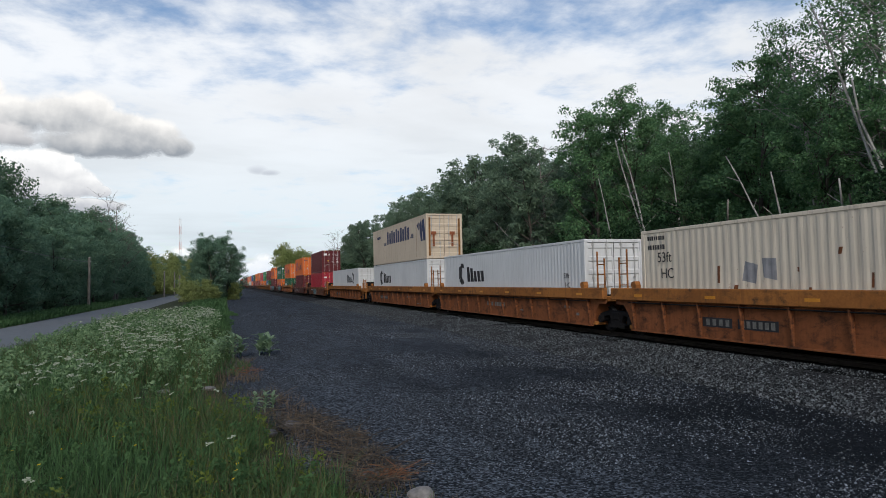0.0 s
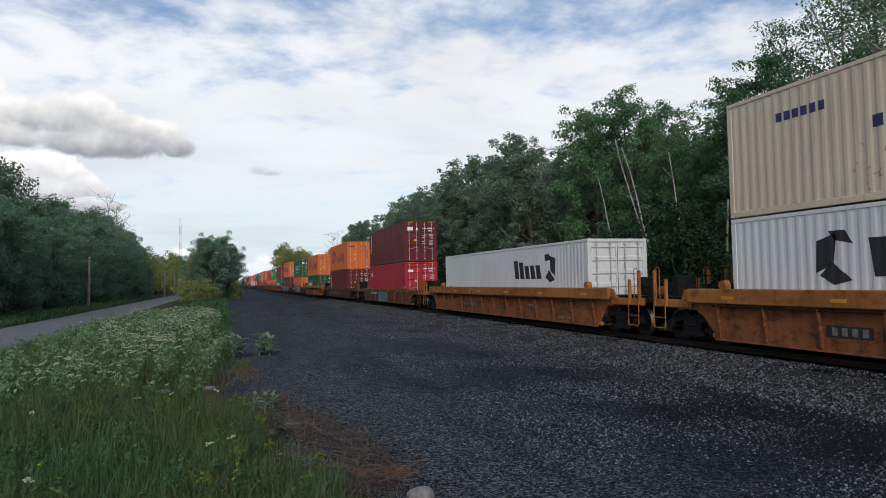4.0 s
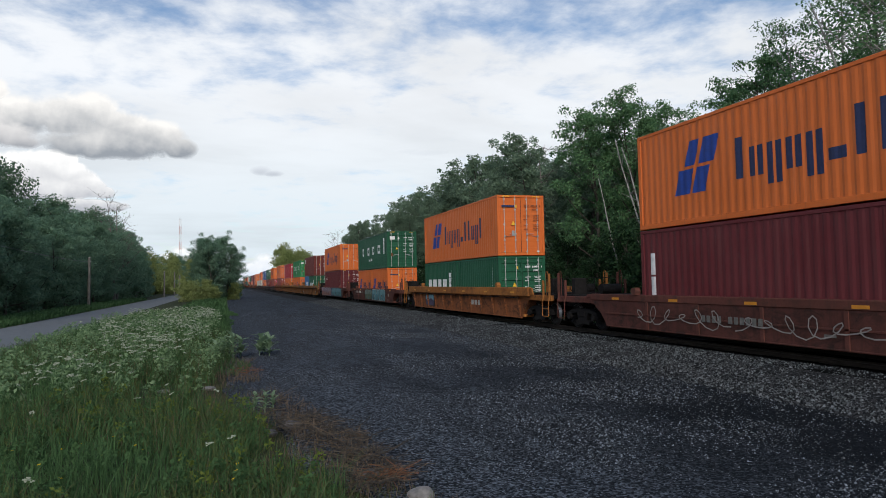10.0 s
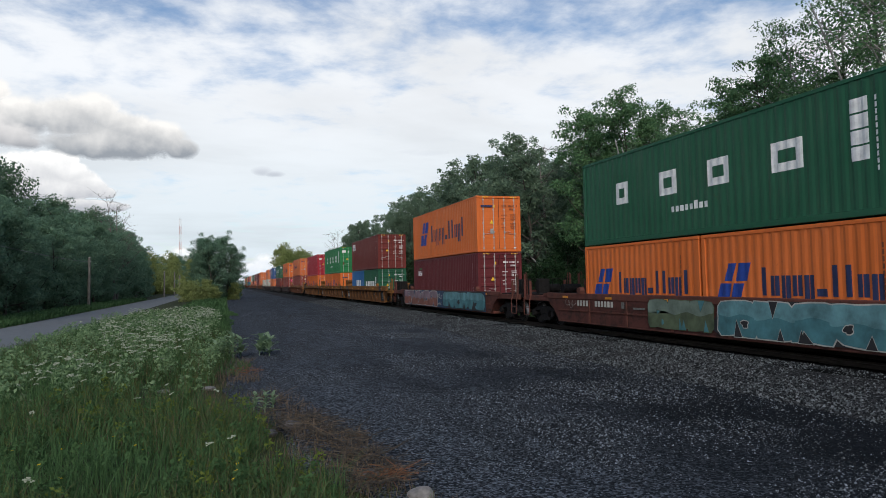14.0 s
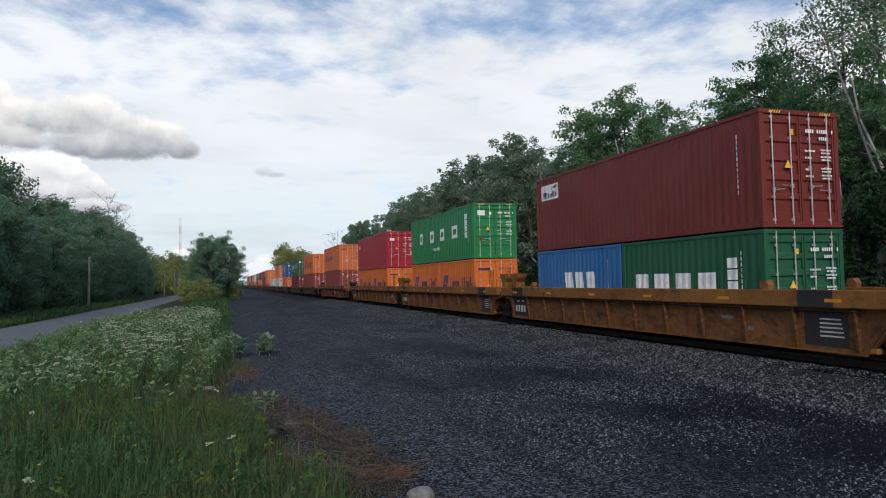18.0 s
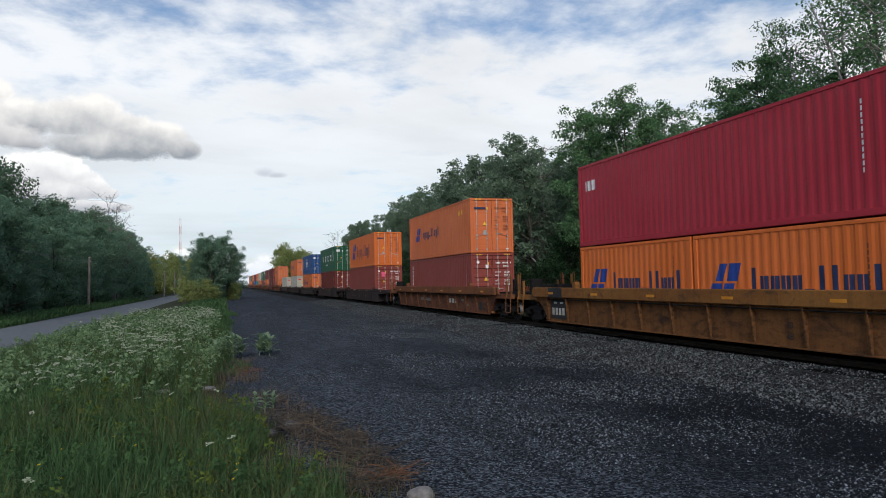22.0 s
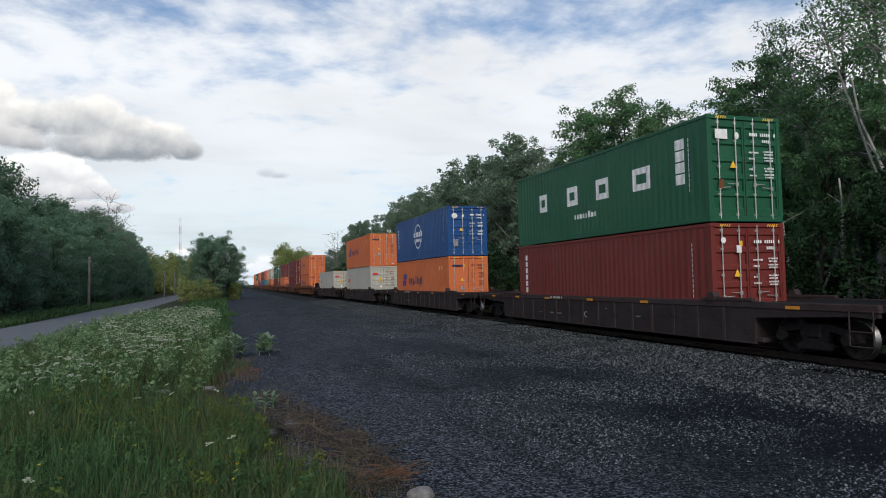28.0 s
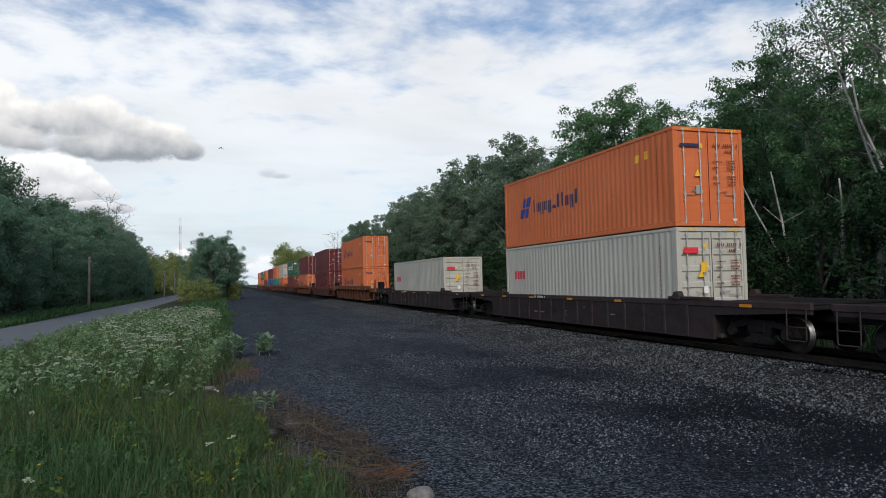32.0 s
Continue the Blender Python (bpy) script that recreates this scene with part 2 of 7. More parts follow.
RIM_STEEL = plain("polished_wheel_tread", (0.26, 0.255, 0.25), 0.42, 1.0, 0.2, 10)
RAIL_STEEL = plain("rail_steel", (0.030, 0.024, 0.020), 0.6, 0.3, 0.3, 5, 0.15)
RUBBER = plain("black_rubber", (0.015, 0.015, 0.016), 0.8)
MARK_WHITE = plain("white_marking", (0.70, 0.70, 0.69), 0.6)
MARK_NAVY = plain("navy_marking", (0.018, 0.028, 0.085), 0.6)
MARK_BLUE = plain("blue_marking", (0.012, 0.045, 0.25), 0.6)
MARK_BLACK = plain("black_marking", (0.018, 0.018, 0.020), 0.65)
MARK_RED = plain("red_marking", (0.62, 0.035, 0.05), 0.6)
MARK_YELLOW = plain("yellow_marking", (0.72, 0.42, 0.03), 0.6)
MARK_ORANGE = plain("orange_reflector", (0.50, 0.20, 0.015), 0.55)
MARK_RUST = plain("faded_brown_marking", (0.21, 0.062, 0.022), 0.65)
MARK_GREY = plain("grey_patch", (0.23, 0.23, 0.24), 0.7)
MARK_PINK = plain("pink_sticker", (0.72, 0.10, 0.22), 0.6)
SPRAY_BLUE = plain("blue_spray_paint", (0.02, 0.048, 0.10), 0.7, 0, 0.4, 2)
SPRAY_TEAL = plain("teal_spray_paint", (0.055, 0.16, 0.18), 0.7, 0, 0.4, 2)
SPRAY_LILAC = plain("lilac_spray_paint", (0.20, 0.14, 0.165), 0.7, 0, 0.4, 2)
SPRAY_RED = plain("faded_pink_brown_spray_paint", (0.20, 0.075, 0.052), 0.7, 0, 0.4, 2)
STENCIL = plain("faded_white_stencil", (0.13, 0.125, 0.115), 0.75, 0, 0.35, 8)
SPRAY_WHITE = plain("white_spray_paint", (0.40, 0.38, 0.34), 0.7, 0, 0.3, 2)
SPRAY_WINE = plain("wine_red_spray_paint", (0.075, 0.018, 0.025), 0.7, 0, 0.4, 2)
SPRAY_PLUM = plain("plum_spray_paint", (0.062, 0.050, 0.085), 0.7, 0, 0.4, 2)
SPRAY_SKY = plain("pale_blue_spray_paint", (0.15, 0.27, 0.33), 0.7, 0, 0.35, 2)
SPRAY_AQUA = plain("aqua_spray_paint", (0.105, 0.23, 0.25), 0.7, 0, 0.45, 2)
SPRAY_MOSS = plain("moss_green_spray_paint", (0.070, 0.092, 0.050), 0.7, 0, 0.5, 2)
SPRAY_PALE = plain("faded_white_spray_paint", (0.24, 0.215, 0.20), 0.75, 0, 0.35, 3)
SPRAY_GREEN = plain("pale_green_spray_paint", (0.13, 0.17, 0.135), 0.7, 0, 0.4, 2)


def gravel(name, dark, light, tint, patch, worn=False):
    m = Mat(name, 1.0, 0, 0.03)
    cells = m.voronoi(38, "Color")
    sep = m.n.new("ShaderNodeSeparateColor")
    m.l.new(cells, sep.inputs[0])
    grain = m.ramp(sep.outputs[0], 0.0, 1.0)
    d = m.voronoi(38, "Distance")
    broad = m.noise(0.6, 5, 0.65, (1, 0.16, 1))
    mid = m.noise(1.6, 5, 0.65, (1, 0.45, 1))
    c = m.mix(m.math("POWER", grain, 2.6), dark, light)
    c = m.mix(m.ramp(broad, 0.42, 0.62, 0, patch), c, tint)
    if worn:
        px = m.n.new("ShaderNodeSeparateXYZ")
        m.l.new(m.coord(), px.inputs[0])
        # darker cinder near the track; lens falloff and far haze are put in too
        cind_falloff = m.ramp(m.math("ADD", px.outputs[0], m.math("MULTIPLY", broad, 3.0)), 4.0, 8.5, 0.0, 0.92)
        cind_falloff = m.math("MULTIPLY", cind_falloff, m.ramp(px.outputs[1], 9, 26, 1.0, 0.15))
        c = m.mix(cind_falloff, c, (0.0075, 0.0095, 0.0120))
    c = m.mix(m.ramp(mid, 0.38, 0.7, 0.0, 0.35), c, (0.0085, 0.0105, 0.0130))
    m.color(c)
    m.bump(m.math("SUBTRACT", m.math("MULTIPLY", grain, 0.8), d), 0.9, 0.03)
    return m.mat


LOT = gravel("dark_cinder_gravel", (0.0165, 0.0200, 0.0245), (0.215, 0.25, 0.295), (0.0165, 0.0190, 0.0225), 0.3, True)
BALLAST = gravel("grey_ballast", (0.011, 0.012, 0.013), (0.13, 0.137, 0.142), (0.022, 0.022, 0.022), 0.4)
# ballast below the train, its shade put into a near-black colour
BED_SHADE = gravel("train_shade_ballast", (0.002, 0.002, 0.002), (0.008, 0.008, 0.007), (0.004, 0.004, 0.004), 0.6)


def stone_mat(name, dark, light, power=3.0):
    m = Mat(name, 0.9, 0, 0.08)
    r = m.island()
    m.color(m.mix(m.math("POWER", r, power), dark, light))
    return m.mat


STONES = stone_mat("crushed_stone", (0.008, 0.009, 0.010), (0.205, 0.225, 0.23), 2.8)
CHIPS = stone_mat("gravel_chips", (0.009, 0.011, 0.014), (0.32, 0.36, 0.40), 3.9)
DARK_ROCK = plain("dark_rock", (0.085, 0.082, 0.085), 0.9, 0, 0.4, 8)
BOULDER = plain("weathered_boulder", (0.20, 0.19, 0.18), 0.9, 0, 0.35, 8)
_m = Mat("meadow_soil", 0.95, 0, 0.15)
_n = _m.noise(0.8, 6, 0.65)
_m.color(_m.mix(_m.ramp(_n, 0.35, 0.65), (0.024, 0.034, 0.014), (0.045, 0.052, 0.024)))
_m.bump(_m.noise(14, 5), 0.6, 0.05)
SOIL = _m.mat
_m = Mat("worn_asphalt", 0.85, 0, 0.3)
_n = _m.noise(0.7, 5, 0.6)
_g = _m.noise(60, 3, 0.6)
_m.color(_m.mix(_m.ramp(_g, 0.3, 0.7), _m.mix(_m.ramp(_n, 0.3, 0.7), (0.085, 0.095, 0.105), (0.13, 0.142, 0.152)), (0.15, 0.162, 0.172)))
_m.bump(_g, 0.3, 0.01)
ASPHALT = _m.mat


def leaf_mat(name, a, b, trans=0.3):
    m = Mat(name, 0.75, 0, 0.08)
    r = m.island()
    c = m.mix(r, a, b)
    c = m.mix(m.ramp(m.random(), 0, 1, 0, 0.35), c, tuple(x * 0.6 for x in a))
    m.color(c)
    tr = m.n.new("ShaderNodeBsdfTranslucent")
    m.l.new(c, tr.inputs["Color"])
    mx = m.n.new("ShaderNodeMixShader")
    mx.inputs[0].default_value = trans
    m.l.new(m.b.outputs[0], mx.inputs[1])
    m.l.new(tr.outputs[0], mx.inputs[2])
    m.l.new(mx.outputs[0], m.n["Material Output"].inputs["Surface"])
    return m.mat


LEAF = leaf_mat("maple_leaves", (0.085, 0.180, 0.088), (0.180, 0.315, 0.140), 0.5)
LEAF_DEEP = leaf_mat("shaded_leaves", (0.085, 0.155, 0.098), (0.165, 0.255, 0.150), 0.5)
# distance haze is put into these two leaf colours: paler, and bluer on the left
LEAF_FAR_HAZE = leaf_mat("pale_poplar_leaves", (0.135, 0.205, 0.140), (0.250, 0.345, 0.225), 0.5)
LEAF_HAZE = leaf_mat("haze_tinted_leaves", (0.140, 0.245, 0.165), (0.240, 0.370, 0.240), 0.5)
# undergrowth: the canopy's shade is put into the dark leaf colour
LEAF_SHADE = leaf_mat("shade_darkened_leaves", (0.014, 0.036, 0.018), (0.036, 0.075, 0.030), 0.25)
# far sunlight is put into this bright yellow-green, no lamp gives it
LEAF_SUN = leaf_mat("sun_tinted_leaves", (0.23, 0.28, 0.10), (0.36, 0.41, 0.16), 0.5)
GRASS_G = leaf_mat("green_grass", (0.050, 0.106, 0.040), (0.122, 0.220, 0.090), 0.4)
GRASS_Y = leaf_mat("yellow_green_herbs", (0.12, 0.17, 0.035), (0.22, 0.27, 0.06), 0.4)
# weeds behind the track, with the shade there put into their green
GRASS_S = leaf_mat("shade_darkened_weeds", (0.018, 0.045, 0.018), (0.045, 0.085, 0.030), 0.3)
GRASS_O = leaf_mat("olive_grass", (0.070, 0.095, 0.030), (0.145, 0.170, 0.062), 0.35)
GRASS_D = leaf_mat("dry_grass", (0.075, 0.058, 0.042), (0.215, 0.165, 0.115))
HERB = leaf_mat("pale_herb_leaves", (0.13, 0.215, 0.105), (0.25, 0.36, 0.185), 0.45)
WEED = leaf_mat("grey_green_leaves", (0.17, 0.26, 0.15), (0.26, 0.36, 0.22), 0.4)
PETAL = leaf_mat("white_flower_heads", (0.30, 0.35, 0.25), (0.50, 0.54, 0.42))
YELLOW_FLOWER = leaf_mat("yellow_flower_heads", (0.50, 0.38, 0.02), (0.65, 0.50, 0.04))


def bark(name, a, b, s=3.0, spec=0.15):
    m = Mat(name, 0.9, 0, spec)
    n = m.noise(s, 6, 0.7, (3, 3, 0.6))
    m.color(m.mix(m.ramp(n, 0.35, 0.65), a, b))
    m.bump(n, 0.6, 0.03)
    return m.mat


BARK = bark("dark_bark", (0.035, 0.030, 0.025), (0.09, 0.08, 0.068))
BARK_PALE = bark("pale_birch_bark", (0.13, 0.127, 0.118), (0.36, 0.35, 0.33))
POLE_WOOD = bark("grey_pole_wood", (0.10, 0.095, 0.085), (0.20, 0.185, 0.165))
WIRE = plain("wire", (0.16, 0.17, 0.18), 0.6)
# creosote brown, taken nearer black for the shade under the train
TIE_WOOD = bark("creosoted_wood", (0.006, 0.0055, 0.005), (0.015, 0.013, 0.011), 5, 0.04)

# ------------------------------------------------------------------ ground


def strip(name, xs, ys, height, mat, label, kind="structure"):
    """A sheet over the grid xs(y) by ys, with its height from height(x, y)."""
    s = Shape()
    rows = []
    for y in ys:
        xx = xs(y)
        rows.append([(x, y, height(x, y)) for x in xx])
    n = len(rows[0])
    s.v = [p for r in rows for p in r]
    s.f = [(j * n + i, j * n + i + 1, (j + 1) * n + i + 1, (j + 1) * n + i) for j in range(len(rows) - 1) for i in range(n - 1)]
    s.m = [0] * len(s.f)
    ob = part(name, s, mat, smooth=True)
    return tagged(ob, label, name.split("_")[0], kind=kind)


def steps(a, b, n, power=1.0):
    return [a + (b - a) * (i / n) ** power for i in range(n + 1)]


MARGIN = ((-60, 4.5), (0, 3.6), (4, 2.2), (7, 1.25), (8.2, 0.92), (9.6, 0.72), (12, 0.38), (14.8, -0.1), (18.7, 0.08), (26, -0.05), (36, 0.1), (60, 0.2), (700, 0.1))


def lot_edge(y):
    """Where the meadow ends and the gravel begins."""
    base = 0.1
    for (ya, xa), (yb, xb) in zip(MARGIN, MARGIN[1:]):
        if ya <= y <= yb:
            base = xa + (xb - xa) * (y - ya) / (yb - ya)
    return base + 0.14 * sin(y * 1.3) * math.exp(-y / 40) + 0.25 * (noise.noise(Vector((0, y * 0.35, 4))))


def meadow_z(x, y):
    if x > lot_edge(y) or x < -6.3:
        return -0.03
    d = min(lot_edge(y) - x, x + 6.3)
    return -0.03 + 0.16 * min(1, max(0, d) / 1.6) + 0.05 * noise.noise(Vector((x * 0.5, y * 0.5, 1)))


gx = [-2500, -700, -200, -80, -40, -25, -18] + steps(-14, 4, 60) + [8, 14, 20, 30, 60, 200, 700, 2500]
gy = [-2500, -600, -150, -40, -10, 0] + steps(2, 60, 110) + [70, 85, 100, 130, 180, 260, 400, 700, 1500, 2900]
strip("ground", lambda y: gx, gy, meadow_z, SOIL, "dark green grassy earth reaching to the woods")

ly = steps(-40, 0, 10) + steps(1, 60, 90) + steps(63, 420, 60)
strip("gravel_lot", lambda y: [lot_edge(y) + k * (9.4 - lot_edge(y)) / 24 for k in range(25)], ly,
      lambda x, y: 0.004 + 0.03 * noise.noise(Vector((x * 0.4, y * 0.4, 0))) * min(1, (9.4 - x) / 2), LOT,
      "dark cinder gravel lot with paler worn tracks")

BED = [(8.4, -0.06), (9.2, 0.03), (10.2, 0.09), (11.45, 0.17), (11.85, 0.185), (15.0, 0.185), (15.5, 0.17), (17.2, -0.06)]
by = steps(-60, 0, 30) + steps(1, 80, 160) + steps(84, 620, 90)


bed = Shape()
for y in by:
    for i, (x, z) in enumerate(BED):
        w = 0.05 if 0 < i < 7 else 0
        bed.v.append((x + w * 4 * noise.noise(Vector((i, y * 0.7, 3))), y, z + w * noise.noise(Vector((x, y * 1.1, 8)))))
nb = len(BED)
bed.f = [(j * nb + i, j * nb + i + 1, (j + 1) * nb + i + 1, (j + 1) * nb + i) for j in range(len(by) - 1) for i in range(nb - 1)]
# the strip beneath the cars gets the stone with painted shade
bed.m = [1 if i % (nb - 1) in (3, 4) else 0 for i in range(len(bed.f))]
tagged(part("ballast_bed", bed, [BALLAST, BED_SHADE], smooth=True), "grey crushed stone ballast under the track", "ballast", kind="structure")

# rails, one long length a side
for side in (-1, 1):
    c = TRACK_X + side * 0.755
    z = RAIL_Z
    prof = [(c - 0.07, z - 0.17), (c + 0.07, z - 0.17), (c + 0.07, z - 0.155), (c + 0.012, z - 0.135), (c + 0.012, z - 0.045), (c + 0.036, z - 0.032),
            (c + 0.036, z - 0.006), (c + 0.028, z), (c - 0.028, z), (c - 0.036, z - 0.006), (c - 0.036, z - 0.032), (c - 0.012, z - 0.045), (c - 0.012, z - 0.135), (c - 0.07, z - 0.155)]
    tagged(part("rail", Shape().prism(prof, 1, -60, 600), RAIL_STEEL), "worn steel rail on wooden ties", "rail", "track rails", "structure")

# the side road beyond the meadow
road = strip("road", lambda y: [-12.2 + 0.45 * k + 0.5 * sin(y * 0.012) for k in range(11)], steps(-60, 700, 160), lambda x, y: 0.012 + 0.02 * (1 - ((x + 9.9) / 2.4) ** 2) * 0.5, ASPHALT,
             "worn grey asphalt side road beside the meadow")

# ------------------------------------------------------------------ containers
WID = 2.438
HALF = WID / 2


def corr(y, length, pitch, depth):
    """How far the wall stands in at y."""
    e = 0.16
    if y < e or y > length - e:
        return 0.0
    u = ((y - e) % pitch) / pitch
    if u < 0.27:
        return 0.012
    if u < 0.5:
        return 0.012 + depth * (u - 0.27) / 0.23
    if u < 0.77:
        return 0.012 + depth
    return 0.012 + depth * (1 - (u - 0.77) / 0.23)


def breaks(length, pitch):
    e, out = 0.16, [0.16]
    y = e
    while y < length - e - 1e-6:
        for k in (0.27, 0.5, 0.77, 1.0):
            if y + k * pitch < length - e:
                out.append(y + k * pitch)
        y += pitch
    return out + [length - e]


MESHES = {}


def cached(key, make):
    if key not in MESHES:
        MESHES[key] = make()
    return MESHES[key]


def wall_mesh(side, length, high, pitch, depth, mat):
    s = Shape()
    ys = breaks(length, pitch)
    for y in ys:
        x = side * (HALF - corr(min(max(y, 0.161), length - 0.161), length, pitch, depth))
        s.v += [(x, y, 0.15), (x, y, high - 0.085)]
    s.f = [(2 * i, 2 * i + 2, 2 * i + 3, 2 * i + 1) for i in range(len(ys) - 1)]
    s.m = [0] * len(s.f)
    return s.mesh("side_wall", mat)


def roof_mesh(length, high, mat):
    s = Shape()
    n = int(length / 0.27)
    for i in range(n * 2 + 1):
        y = 0.1 + (length - 0.2) * i / (2 * n)
        z = high - (0.012 if i % 2 else 0.03)
        s.v += [(-HALF + 0.06, y, z), (HALF - 0.06, y, z)]
    s.f = [(2 * i, 2 * i + 2, 2 * i + 3, 2 * i + 1) for i in range(2 * n)]
    s.m = [0] * len(s.f)
    return s.mesh("roof", mat)


def end_mesh(length, high, mat):
    s = Shape()
    n = 9
    for i in range(4 * n + 1):
        x = -HALF + 0.1 + (WID - 0.2) * i / (4 * n)
        y = length - 0.02 - (0.035 if i % 4 in (2, 3) else 0)
        s.v += [(x, y, 0.14), (x, y, high - 0.1)]
    s.f = [(2 * i, 2 * i + 2, 2 * i + 3, 2 * i + 1) for i in range(4 * n)]
    s.m = [0] * len(s.f)
    return s.mesh("end_wall", mat)


def door_mesh(high, side, mat, flat_door):
    """One door leaf with pressed bands, seen from the outside at y = 0."""
    s = Shape()
    x0, x1 = (-HALF + 0.12, -0.008) if side < 0 else (0.008, HALF - 0.12)
    zs = [(0.17, 0.05)]
    n = 5
    z0, z1 = 0.3, high - 0.25
    for i in range(n):
        a = z0 + (z1 - z0) * i / n
        b = z0 + (z1 - z0) * (i + 1) / n
        dp = 0.055 if flat_door else 0.095
        zs += [(a + 0.06, 0.05), (a + 0.1, dp), (b - 0.1, dp), (b - 0.06, 0.05)]
    zs += [(high - 0.13, 0.05)]
    for z, y in zs:
        s.v += [(x0 + 0.05, y, z), (x1 - 0.05, y, z)]
    s.f = [(2 * i, 2 * i + 2, 2 * i + 3, 2 * i + 1) for i in range(len(zs) - 1)]
    s.m = [0] * len(s.f)
    s.box(x0, x0 + 0.05, 0.04, 0.1, 0.16, high - 0.12)
    s.box(x1 - 0.05, x1, 0.04, 0.1, 0.16, high - 0.12)
    return s.mesh("door", mat)


def cut(poly, ya, yb):
    """The lower and upper edge of a convex polygon over [ya, yb]; None where it doesn't reach."""
    def span(y):
        z = []
        for (y0, z0), (y1, z1) in zip(poly, poly[1:] + poly[:1]):
            if min(y0, y1) - 1e-9 <= y <= max(y0, y1) + 1e-9:
                if abs(y1 - y0) < 1e-9:
                    z += [z0, z1]
                else:
                    z.append(z0 + (z1 - z0) * (y - y0) / (y1 - y0))
        return (min(z), max(z)) if z else None
    a, b = span(ya), span(yb)
    return (a, b) if a and b else None


def marking(name, polys, mat, parent, length, pitch, depth, label=""):
    """Paint on the near wall, which follows its folds."""
    s = Shape()
    bk = breaks(length, pitch)
    for poly in polys:
        lo, hi = min(p[0] for p in poly), max(p[0] for p in poly)
        cuts = sorted({lo, hi, *[p[0] for p in poly], *[y for y in bk if lo < y < hi]})
        for ya, yb in zip(cuts, cuts[1:]):
            if yb - ya < 1e-5:
                continue
            c = cut(poly, ya + 1e-6, yb - 1e-6)
            if not c:
                continue
            xa = -HALF + corr(ya + 1e-6, length, pitch, depth) - 0.005
            xb = -HALF + corr(yb - 1e-6, length, pitch, depth) - 0.005
            (a0, a1), (b0, b1) = c
            s.add([(xa, ya, a0), (xb, yb, b0), (xb, yb, b1), (xa, ya, a1)], [(0, 1, 2, 3)])
    return part(name, s, mat, parent, label)


def rect(y0, y1, z0, z1, lean=0.0):
    return [(y0, z0), (y1, z0), (y1 - lean, z1), (y0 - lean, z1)]


def bars(y_rear, y_front, z0, z1, pattern, gap=0.16, lean=0.0, weight=0.0):
    """Plain blocks for a word that reads from the rear to the front: pattern gives the height of each block (1 tall, 0.7 low, -1 set low).
    With a weight the low blocks are pairs of strokes and the tall ones single strokes."""
    out = []
    w = (y_rear - y_front) / len(pattern)
    for i, k in enumerate(pattern):
        if k == 0:
            continue
        a = y_rear - w * (i + 1) + w * gap / 2
        b = y_rear - w * i - w * gap / 2
        lo, hi = z0, z0 + (z1 - z0) * abs(k)
        if k < 0:
            lo, hi = z0 - (z1 - z0) * 0.25, z0 + (z1 - z0) * 0.7
        if not weight or abs(k) < 0.5:
            out.append(rect(a, b, lo, hi, lean))
        elif k == 1:
            m = (a + b) / 2
            out.append(rect(m - weight * 0.6, m + weight * 0.6, lo, hi, lean))
        else:
            out += [rect(a, a + weight, lo, hi, lean), rect(b - weight, b, lo, hi, lean)]
    return out


def hollow(a, b, z0, z1, w):
    """A square frame, as four bars."""
    return [rect(a, a + w, z0, z1), rect(b - w, b, z0, z1), rect(a + w, b - w, z0, z0 + w), rect(a + w, b - w, z1 - w, z1)]


def end_marks(shape, x0, x1, z0, z1, y=-0.012):
    return shape.box(x0, x1, y, y + 0.006, z0, z1)


def stencil(text, y, z, size, mat, parent, x=-1.275):
    """Stencilled characters on the near side, reading from the rear to the front."""
    cu = bpy.data.curves.new("stencil", "FONT")
    cu.body, cu.size, cu.extrude = text, size, 0.001
    tmp = bpy.data.objects.new("stencil", cu)
    me = bpy.data.meshes.new_from_object(tmp)
    me.materials.append(mat)
    ob = part("stencil", me, mat, parent, "painted stencil characters", at=Matrix.Translation((x, y, z)) @ pose(0, 0, 0, 90, 0, -90))
    bpy.data.objects.remove(tmp)
    return ob


def tri_sign(shape, x, z, r, y=-0.012):
    shape.prism([(x - r, z - r * 0.8), (x + r, z - r * 0.8), (x, z + r)], 1, 0, 0.006)
    n = 6
    for i in range(len(shape.v) - n, len(shape.v)):
        shape.v[i] = (shape.v[i][0], shape.v[i][1] + y, shape.v[i][2])


CONTAINERS = []      # (object, place along the train, height above the rail)


